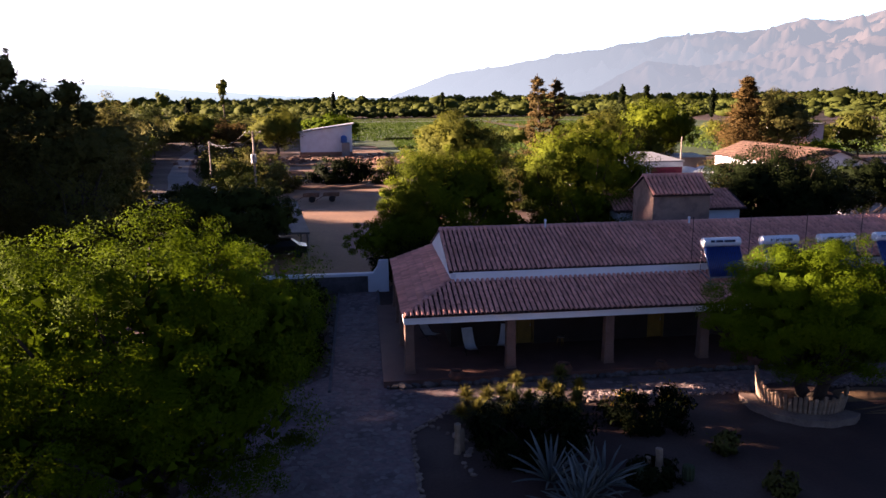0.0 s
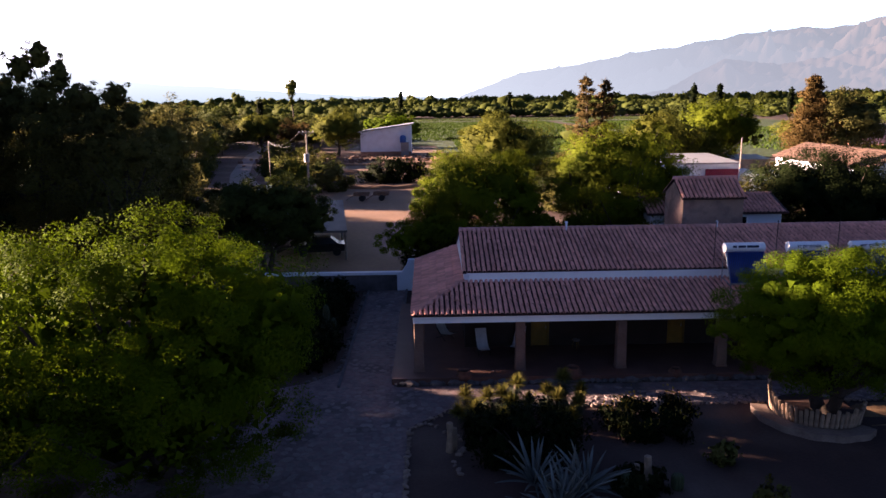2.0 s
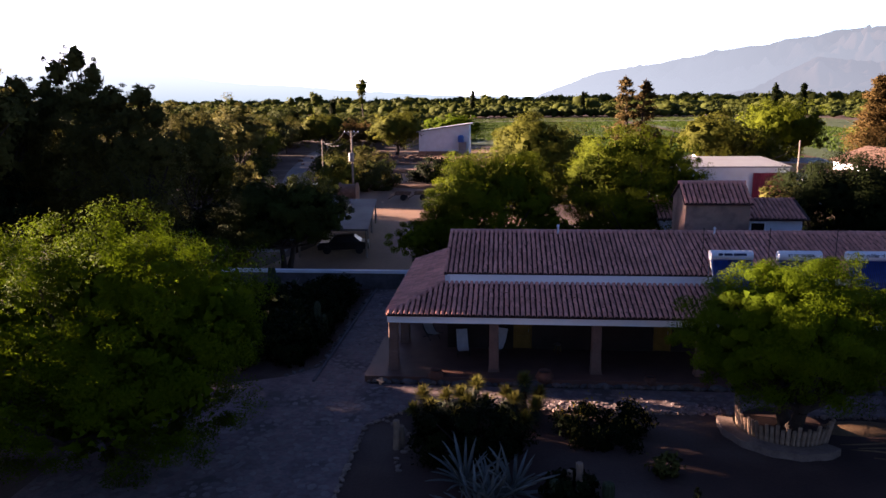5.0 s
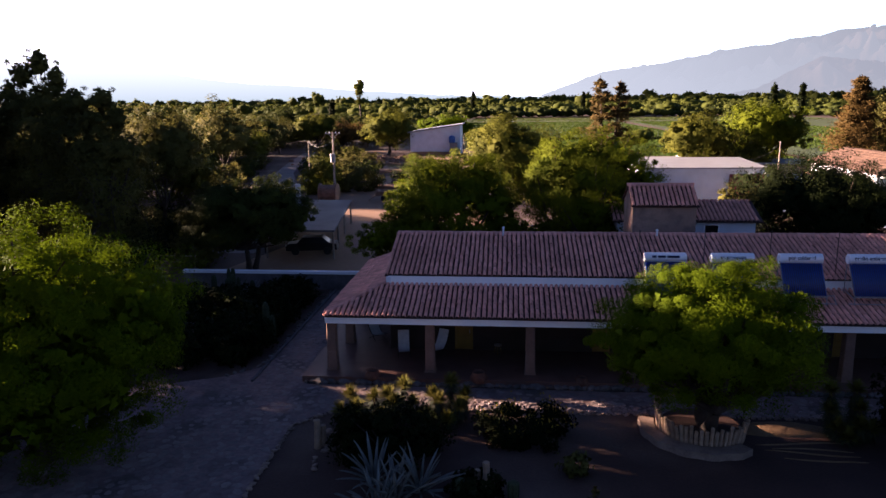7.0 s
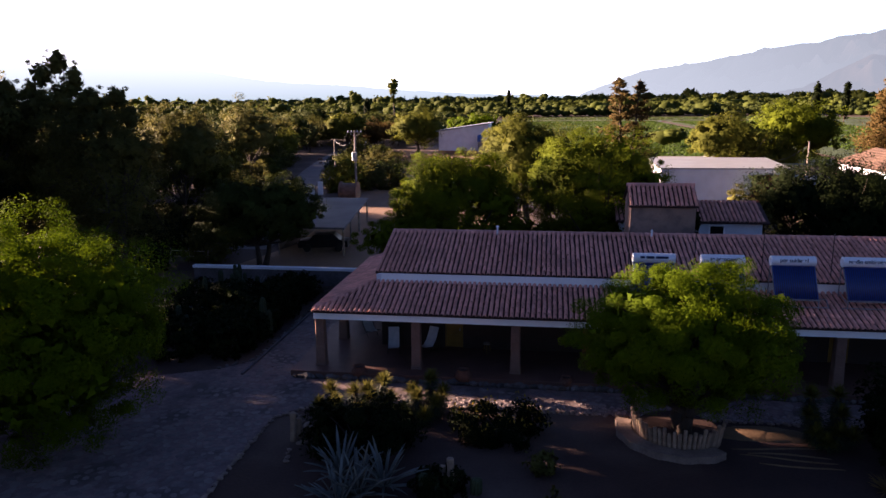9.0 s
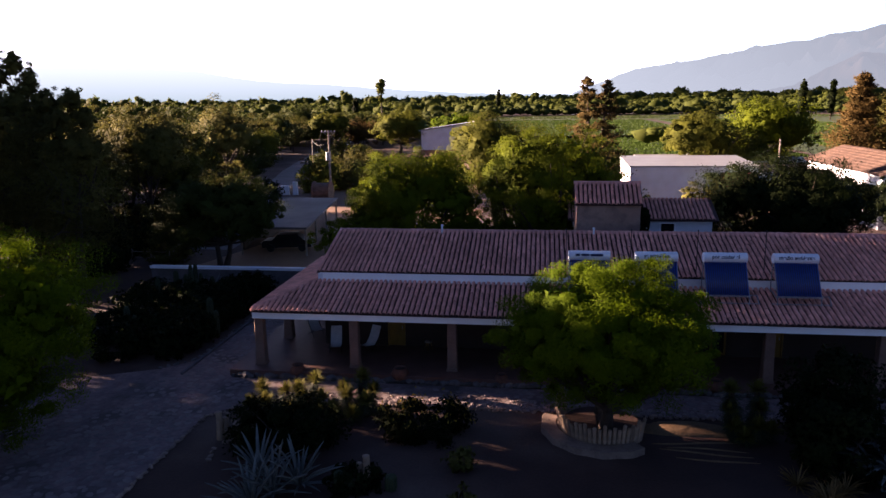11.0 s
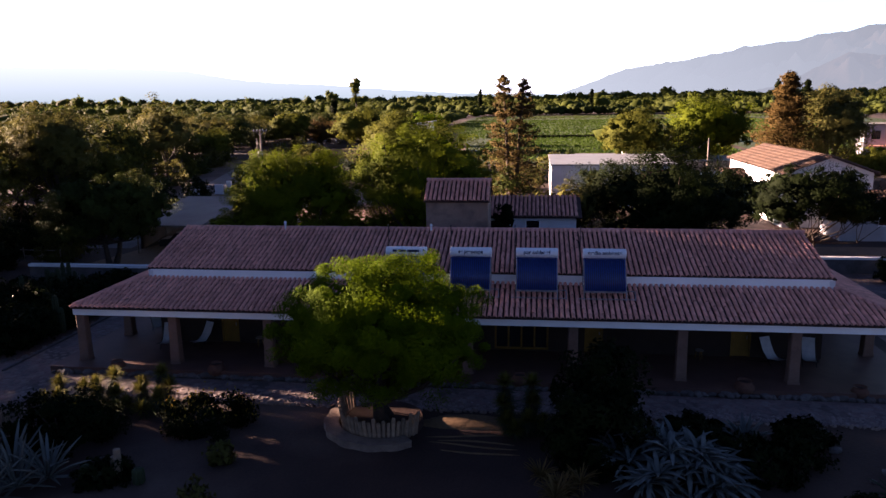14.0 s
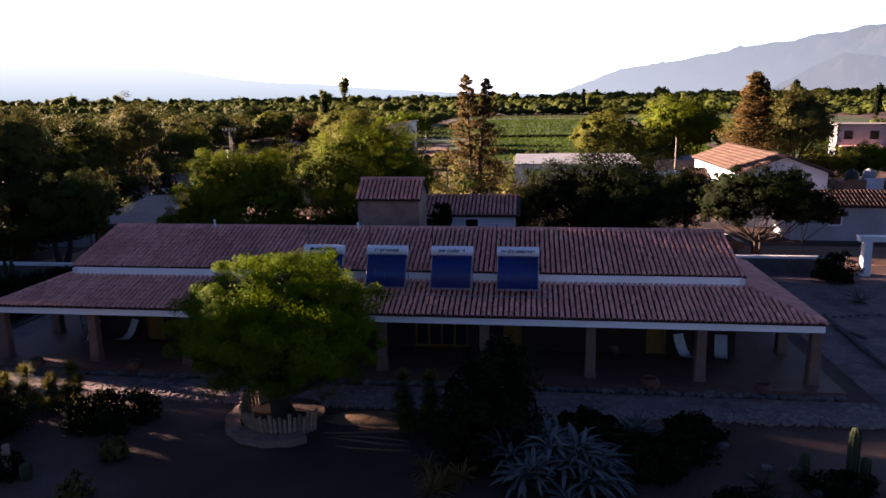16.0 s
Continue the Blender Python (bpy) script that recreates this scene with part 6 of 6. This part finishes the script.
for k, (x, y) in enumerate(((-21.0, 74), (-25, 81), (-29.5, 90), (-32, 97), (-33, 104), (-35, 113), (-37, 122), (-40, 134), (-43, 146), (-22, 120), (-26, 133), (-30, 146), (-20, 68), (-18.5, 126), (-21, 140), (-25, 124), (-16.5, 132), (-29, 156), (-24, 150), (-33, 165), (-20, 112), (-14.5, 117))):
    bush((x, y, 0), (2.6, 2.4, 2.2 + 0.5 * (k % 3)), 1800, 0.3, (UMBRA, DUSK, GROVE)[k % 3], 960 + k, "scrubby bush beside the dirt lane", group="lane scrub")
for k, (x, y, q) in enumerate(((20.4, 76.5, 3.4), (17.4, 80, 1.8), (14.5, 88, 1.6), (18.5, 94, 1.8), (22, 100, 2.2), (13, 100, 1.5), (25, 108, 2.0), (16, 112, 1.8), (24.5, 74, 2.2), (8, 118, 2.0), (12, 126, 2.2), (19, 128, 2.0), (4, 110, 1.8), (26, 130, 2.0), (10, 136, 1.8), (30, 128, 2.2), (21, 119, 1.6), (5, 129, 2.0))):
    bush((x, y, 0), (2.6, 2.2, q), 2200, 0.26, (UMBRA, DUSK, DUSK)[k % 3], 980 + k, "scrubby bush near the tall conifer", group="yard bushes")
far = tree("tall_tree", (-60.4, 336.0, 0), [((0, 0, 18.6), (2.3, 2.2, 2.6)), ((0.7, 0, 21.6), (2.3, 2.2, 2.0)), ((-0.9, 0, 20.4), (1.8, 1.7, 1.8)), ((-0.3, 0, 14.0), (1.2, 1.2, 2.0))], 90, 3600, 0.5, OLIVE, 141, "very tall slim far tree standing above the woods", rag=0.4, trunk=0.4, fork=0.7, low=1.0)


def land(x, y):
    """Height of the valley floor, which climbs gently towards the mountains."""
    return 0.0075 * np.maximum(0, y - 620) * np.clip((np.asarray(x) + 1500) / 2400, 0.08, 1.1)


def far_wood(name, n, xr, yr, hr, seed, label, cards=40, fine=0.06, mat=None, fold=1, k=5, wide=(0.5, 0.8)):
    """Uncounted far woodland: rounded, lumpy crowns with a shaded foot, ragged with leaf sprays."""
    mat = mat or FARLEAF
    r = np.random.default_rng(seed)
    gap = 0.72 * math.sqrt((xr[1] - xr[0]) * (yr[1] - yr[0]) / n)
    spot = np.empty((0, 2))
    for _ in range(5 * n):
        c = np.array([r.uniform(*xr), r.uniform(*yr)])
        field = (-20 < c[0] < 225 and 215 < c[1] < 575) or (-30 < c[0] < 40 and c[1] < 225) or (abs(c[0] + 47 + 0.1 * (c[1] - 200)) < 6 and c[1] < 260)
        if not field and (len(spot) == 0 or ((spot - c) ** 2).sum(1).min() > gap * gap):
            spot = np.vstack([spot, c])
        if len(spot) >= n:
            break
    x, y = spot[:, 0], spot[:, 1]
    h = r.uniform(*hr, len(x)) * (1 + 0.35 * (r.uniform(0, 1, len(x)) > 0.95))
    bm = bmesh.new()
    bmesh.ops.create_icosphere(bm, subdivisions=fold, radius=1.0)
    B = np.array([v.co for v in bm.verts])
    F = np.array([[v.index for v in f.verts] for f in bm.faces])
    bm.free()
    X, Y, H = np.repeat(x, k), np.repeat(y, k), np.repeat(h, k)
    m = len(X)
    main = np.arange(m) % k == 0
    W = np.repeat(h * r.uniform(*wide, len(x)), k)
    a, q = r.uniform(0, 2 * math.pi, m), r.uniform(0.35, 0.8, m)
    w = np.where(main, W, W * r.uniform(0.38, 0.6, m))
    c = np.stack([X + np.where(main, 0, np.cos(a) * q * W), Y + np.where(main, 0, np.sin(a) * q * W), land(X, Y) + np.where(main, H * 0.5, H * r.uniform(0.5, 0.76, m))], 1)
    low_ = np.where(main, H * 0.42, np.minimum(w, H * 0.26))
    V = c[:, None] + B[None] * np.stack([w, w, low_], 1)[:, None] * r.uniform(0.66, 1.06, (m, len(B), 1))
    V[..., 2] = np.maximum(V[..., 2], land(V[..., 0], V[..., 1]) + 0.05)
    g = Geo()
    g.v, g.n = [V.reshape(-1, 3)], m * len(B)
    g.f = (F[None] + (np.arange(m) * len(B))[:, None, None]).reshape(-1, 3).tolist()
    tagged(part(name, g, mat, smooth=True), label, "woodland", kind="stuff")
    u = unit(r.normal(0, 1, (m, cards // k, 3)) + np.array([0, 0, 0.3]))
    P = c[:, None] + u * np.stack([w, w, low_], 1)[:, None] * r.uniform(0.85, 1.12, (m, cards // k, 1))
    P[..., 2] = np.maximum(P[..., 2], 0.3)
    P, u = P.reshape(-1, 3), u.reshape(-1, 3)
    L = leaf_points(P, u, 1.2, r, 0.1, 0.8)
    L = P[:, None] + (L - P[:, None]) * np.repeat(H * fine, cards // k)[:, None, None]
    return tagged(part(name + "_leaves", quads(name, L, mat, u + r.normal(0, 0.25, u.shape) + np.array([0, 0, 0.25])), mat), label, "woodland", kind="stuff")


far_wood("woodland_olive", 230, (-300, -30), (196, 400), (5.0, 8.4), 156, "sunlit olive-topped valley woodland", 250, 0.055, GROVE, wide=(0.75, 1.2))
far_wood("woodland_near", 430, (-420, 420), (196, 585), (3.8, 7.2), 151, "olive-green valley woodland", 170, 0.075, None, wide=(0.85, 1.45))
far_wood("woodland_dark", 200, (-420, 420), (204, 575), (4.5, 8), 154, "darker green valley woodland", 100, 0.1, UMBRA, wide=(0.6, 1.0))
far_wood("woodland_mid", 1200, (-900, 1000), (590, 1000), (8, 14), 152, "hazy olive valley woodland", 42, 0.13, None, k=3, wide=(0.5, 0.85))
far_wood("woodland_hedge", 160, (-20, 300), (578, 616), (5, 9), 155, "dark hedge trees along the far field", 50, 0.09, UMBRA)
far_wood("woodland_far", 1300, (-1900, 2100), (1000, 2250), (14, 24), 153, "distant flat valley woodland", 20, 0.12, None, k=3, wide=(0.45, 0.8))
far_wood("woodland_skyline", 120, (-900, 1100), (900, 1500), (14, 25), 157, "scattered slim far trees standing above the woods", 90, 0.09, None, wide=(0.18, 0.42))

for k, (x, y, h) in enumerate(((150, 400, 21), (166, 404, 22), (-95, 420, 16), (-20, 590, 22), (70, 600, 21), (215, 420, 19))):
    tree("cypress", (x, y, 0), [((0, 0, h * 0.5), (1.7, 1.7, h * 0.42)), ((0.3, 0, h * 0.8), (0.9, 0.9, h * 0.22))], 60, 2200, 0.9, DARKLEAF, 900 + k, "slim dark cypress standing above the far woods", trunk=0.3, category="tree", group="far cypresses", low=1.0, limbs=3)


def crop_rows(name, x0, x1, y0, y1, n, size, mat, seed, label):
    """Uncounted crop tufts standing in a field."""
    r = np.random.default_rng(seed)
    P = np.stack([r.uniform(x0, x1, n), r.uniform(y0, y1, n), np.full(n, 0.3 + size * 0.3)], 1)
    V = leaf_quads(P, np.tile([0, 0, 1.0], (n, 1)), size, r, -0.4, 0.7)
    return tagged(part(name, quads(name, V, mat), mat), label, "crop", kind="stuff")


CROP = leafy("crop_leaf", (0.04447, 0.07616, 0.01055), (0.02964, 0.0539, 0.007533), scale=0.05)
HAY = leafy("hay_stem", (0.04914, 0.07207, 0.01685), (0.0351, 0.05405, 0.01236), scale=0.03)
crop_rows("green_crop", 10, 70, 143, 230, 10000, 0.5, CROP, 164, "low green crop plants near the sheds")
crop_rows("green_crop", -16, 74, 230, 448, 13000, 0.6, CROP, 161, "low green crop plants in rows")
crop_rows("east_crop", 84, 150, 150, 440, 13000, 0.6, CROP, 162, "bright green vegetable rows")
crop_rows("hay_crop", -16, 208, 466, 560, 8000, 0.6, HAY, 163, "pale hay stems")

crop_rows("field_hedge", 8, 74, 233.5, 237, 3000, 0.9, DARKLEAF, 165, "low dark hedge between the crop fields")

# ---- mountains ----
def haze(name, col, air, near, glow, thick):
    """Bare rock with the glow of haze mixed into its surface: thicker and paler towards the west, where x is small."""
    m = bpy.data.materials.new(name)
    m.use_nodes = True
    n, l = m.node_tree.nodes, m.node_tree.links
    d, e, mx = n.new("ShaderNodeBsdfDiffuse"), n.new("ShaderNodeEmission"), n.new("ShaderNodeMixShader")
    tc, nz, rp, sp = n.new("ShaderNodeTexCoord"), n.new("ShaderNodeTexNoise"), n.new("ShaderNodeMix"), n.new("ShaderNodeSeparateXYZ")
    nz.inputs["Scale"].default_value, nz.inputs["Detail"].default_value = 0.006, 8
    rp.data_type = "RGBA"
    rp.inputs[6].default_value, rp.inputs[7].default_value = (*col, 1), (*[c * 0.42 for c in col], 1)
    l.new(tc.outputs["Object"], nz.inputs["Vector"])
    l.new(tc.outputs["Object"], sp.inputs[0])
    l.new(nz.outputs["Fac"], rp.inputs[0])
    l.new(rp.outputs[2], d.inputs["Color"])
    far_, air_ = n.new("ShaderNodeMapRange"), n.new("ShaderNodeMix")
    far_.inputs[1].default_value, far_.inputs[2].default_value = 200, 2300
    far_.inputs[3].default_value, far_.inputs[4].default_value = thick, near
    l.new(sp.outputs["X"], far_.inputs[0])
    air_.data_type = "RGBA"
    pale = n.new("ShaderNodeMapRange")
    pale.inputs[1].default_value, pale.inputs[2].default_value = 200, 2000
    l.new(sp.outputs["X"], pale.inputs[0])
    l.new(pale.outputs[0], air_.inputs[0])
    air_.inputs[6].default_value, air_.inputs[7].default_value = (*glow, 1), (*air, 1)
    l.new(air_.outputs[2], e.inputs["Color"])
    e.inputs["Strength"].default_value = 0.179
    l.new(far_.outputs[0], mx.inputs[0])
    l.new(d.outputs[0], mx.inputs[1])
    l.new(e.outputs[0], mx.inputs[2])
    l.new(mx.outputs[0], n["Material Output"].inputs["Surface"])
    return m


def range_mesh(name, az0, az1, r0, r1, crest, mat, label, seed, rough=0.35):
    """A mountain flank between two distances; crest(azimuth in degrees) gives the skyline's elevation in degrees."""
    na, nr = 300, 56
    g = Geo()
    off = Vector((seed * 7.3, seed * 3.1, 0))
    v = []
    for j in range(nr):
        t = j / (nr - 1)
        for i in range(na):
            az = az0 + (az1 - az0) * i / (na - 1)
            R = r0 + (r1 - r0) * t
            top = max(0.0, math.tan(radians(max(0, crest(az))))) * r1
            x, y = R * math.sin(radians(az)), R * math.cos(radians(az))
            k = 0.7 * noise.ridged_multi_fractal(Vector((x, y, 0)) * 0.0024 + off, 1.0, 2.0, 4, 1.0, 2.0) + 0.3 * noise.ridged_multi_fractal(Vector((x, y, 3)) * 0.0085 + off, 0.9, 2.0, 4, 1.0, 2.0)
            s = t ** 1.25
            v.append((x, y, top * s * (1 - rough * 0.5 * (1 - t)) + top * rough * 1.0 * (k - 1.0) * math.sin(math.pi * min(1, t * 0.97)) - 1.0))
    g.add(v, [(j * na + i, j * na + i + 1, (j + 1) * na + i + 1, (j + 1) * na + i) for j in range(nr - 1) for i in range(na - 1)])
    o = part(name, g, mat, smooth=True)
    return tagged(o, label, "mountain", kind="structure")


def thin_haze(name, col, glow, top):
    """Haze painted as glow on a far range's surface, dense at its foot and thinning towards the crest."""
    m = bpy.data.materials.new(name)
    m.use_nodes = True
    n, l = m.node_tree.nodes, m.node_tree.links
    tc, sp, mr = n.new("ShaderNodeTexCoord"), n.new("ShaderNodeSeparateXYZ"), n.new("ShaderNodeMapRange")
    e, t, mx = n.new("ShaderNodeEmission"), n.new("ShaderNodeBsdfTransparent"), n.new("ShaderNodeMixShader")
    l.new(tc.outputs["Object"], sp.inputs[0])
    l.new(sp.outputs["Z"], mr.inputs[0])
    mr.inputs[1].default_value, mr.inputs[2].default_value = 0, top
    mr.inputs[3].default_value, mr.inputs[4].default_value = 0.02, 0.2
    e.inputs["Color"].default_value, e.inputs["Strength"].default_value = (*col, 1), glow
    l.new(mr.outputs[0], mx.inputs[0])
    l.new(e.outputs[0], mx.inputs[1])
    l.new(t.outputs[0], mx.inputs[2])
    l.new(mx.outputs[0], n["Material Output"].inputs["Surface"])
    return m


wob = lambda a, s: 0.10 * noise.noise(Vector((a * 0.8, s, 0))) + 0.05 * noise.noise(Vector((a * 2.6, s + 5, 0)))


def skyline(points, s, k=1.0):
    """Crest height in degrees against azimuth, with small uneven teeth."""
    a, e = zip(*points)
    return lambda q: float(np.interp(q, a, e)) + k * wob(q, s)


MAIN = [(2.6, 0.7), (3.8, 1.15), (6.7, 2.2), (7.4, 2.45), (10.5, 2.85), (12, 3.1), (14.5, 3.55), (16.2, 3.78), (18.5, 4.0), (22, 4.47), (24.5, 4.92), (28.3, 4.95), (30.5, 5.17), (32.7, 5.48), (35.4, 5.32), (37.6, 5.95), (45, 6.5), (52, 6.2)]
FOOT = [(14, 0.2), (18.4, 1.1), (20.1, 2.0), (22.3, 3.1), (24.3, 2.9), (25.8, 2.6), (29.6, 3.05), (31.4, 3.65), (33.8, 4.05), (35.5, 3.95), (37.8, 4.2), (52, 4.6)]
WEST = [(-55, 2.7), (-38, 2.82), (-30, 2.8), (-26.2, 2.63), (-23.5, 2.15), (-20, 1.75), (-16.5, 1.6), (-12.5, 1.25), (-7, 0.92), (-4, 0.75), (4, 0.6)]
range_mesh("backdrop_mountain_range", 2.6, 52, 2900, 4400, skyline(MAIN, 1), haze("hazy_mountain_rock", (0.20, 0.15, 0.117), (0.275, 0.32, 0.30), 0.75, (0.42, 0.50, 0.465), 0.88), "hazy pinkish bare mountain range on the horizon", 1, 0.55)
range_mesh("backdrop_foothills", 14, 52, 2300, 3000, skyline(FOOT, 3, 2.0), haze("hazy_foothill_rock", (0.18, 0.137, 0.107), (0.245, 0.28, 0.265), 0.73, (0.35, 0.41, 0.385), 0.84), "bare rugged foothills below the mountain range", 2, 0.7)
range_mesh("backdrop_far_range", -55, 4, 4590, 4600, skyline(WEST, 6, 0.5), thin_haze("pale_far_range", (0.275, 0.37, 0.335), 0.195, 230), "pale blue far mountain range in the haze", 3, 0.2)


# ---- paving stones of the forecourt, drive and path ----
court = bpy.data.objects["pavement_forecourt"]
rr = np.random.default_rng(190)
STONE = material("grey_flagstone", (0.1827, 0.1428, 0.1343), (0.1275, 0.09945, 0.0935), scale=1.1, fine=14, bump=0.5, dirt=0.3, island=0.22, obj=0.22)


def flag_outline(r):
    a = np.linspace(0, 2 * math.pi, 7)[:-1] + r.normal(0, 0.16, 6)
    s = r.uniform(0.55, 1.0)
    return [(0.27 * s * math.cos(t) * q, 0.2 * s * math.sin(t) * q) for t, q in zip(a, r.uniform(0.75, 1.15, 6))]


def flagstone(r, at=(0, 0), turn=0.0, lift=0.0):
    c_, s_ = math.cos(turn), math.sin(turn)
    base = [(at[0] + x * c_ - y * s_, at[1] + x * s_ + y * c_) for x, y in flag_outline(r)]
    top = [(at[0] + (x - at[0]) * 0.9, at[1] + (y - at[1]) * 0.9) for x, y in base]
    return ([(x, y, 0.015) for x, y in base] + [(x, y, 0.034 + lift) for x, y in top], [tuple(range(6, 12))] + [(i, (i + 1) % 6, 6 + (i + 1) % 6, 6 + i) for i in range(6)])


alike = []
for k in range(14):
    v, f = flagstone(rr)
    alike.append(Geo().add(v, f).mesh("flagstone", STONE))
rest, single_flags = Geo(), 0
for j, y in enumerate(np.arange(9.0, 45.3, 0.36)):
    for x in np.arange(-8.8, 59, 0.45):
        x, yy_ = x + 0.26 * (j % 2) + rr.normal(0, 0.09), y + rr.normal(0, 0.075)
        inside = (x < 1.1 and yy_ < 25.2) or (26.85 < yy_ < 28.75 and x < 42) or (yy_ < 28.7 and x > -2.5 and x < yy_ - 23.7) or (28.7 < yy_ and -1.6 < x < 0.55)
        if yy_ > 27 and x < -3.0 - (yy_ - 27) * 0.0 and yy_ < 29:
            inside = False
        if not inside:
            continue
        if -1.9 < x < 1.1 and 13 < yy_ < 32 and single_flags < 290:
            o = part("flagstone", alike[rr.integers(14)], STONE, court)
            o.location, o.rotation_euler = (x, yy_, rr.uniform(-0.012, 0.004)), (0, 0, rr.uniform(-1.5, 1.5) + math.pi * rr.integers(2))
            single_flags += 1
        else:
            rest.add(*flagstone(rr, (x, yy_), rr.uniform(-1.5, 1.5), rr.uniform(-0.012, 0.006)))
part("paving_stones", rest, STONE, court, "irregular grey flagstones", kind="stuff")

# rough cobble strip along the near edge of the garden path
g = Geo()
for k in range(1500):
    x, y = rr.uniform(4.5, 43), 26.72 + abs(rr.normal(0, 0.42))
    if y > 28.4:
        continue
    q = rr.uniform(0.07, 0.15)
    g.box((x, y, 0.03 + q * 0.12), (q * rr.uniform(0.9, 1.5), q, q * 0.45), rr.uniform(0, 180), taper=0.6)
part("cobbles", g, STONE, court, "small rough cobbles", kind="stuff")
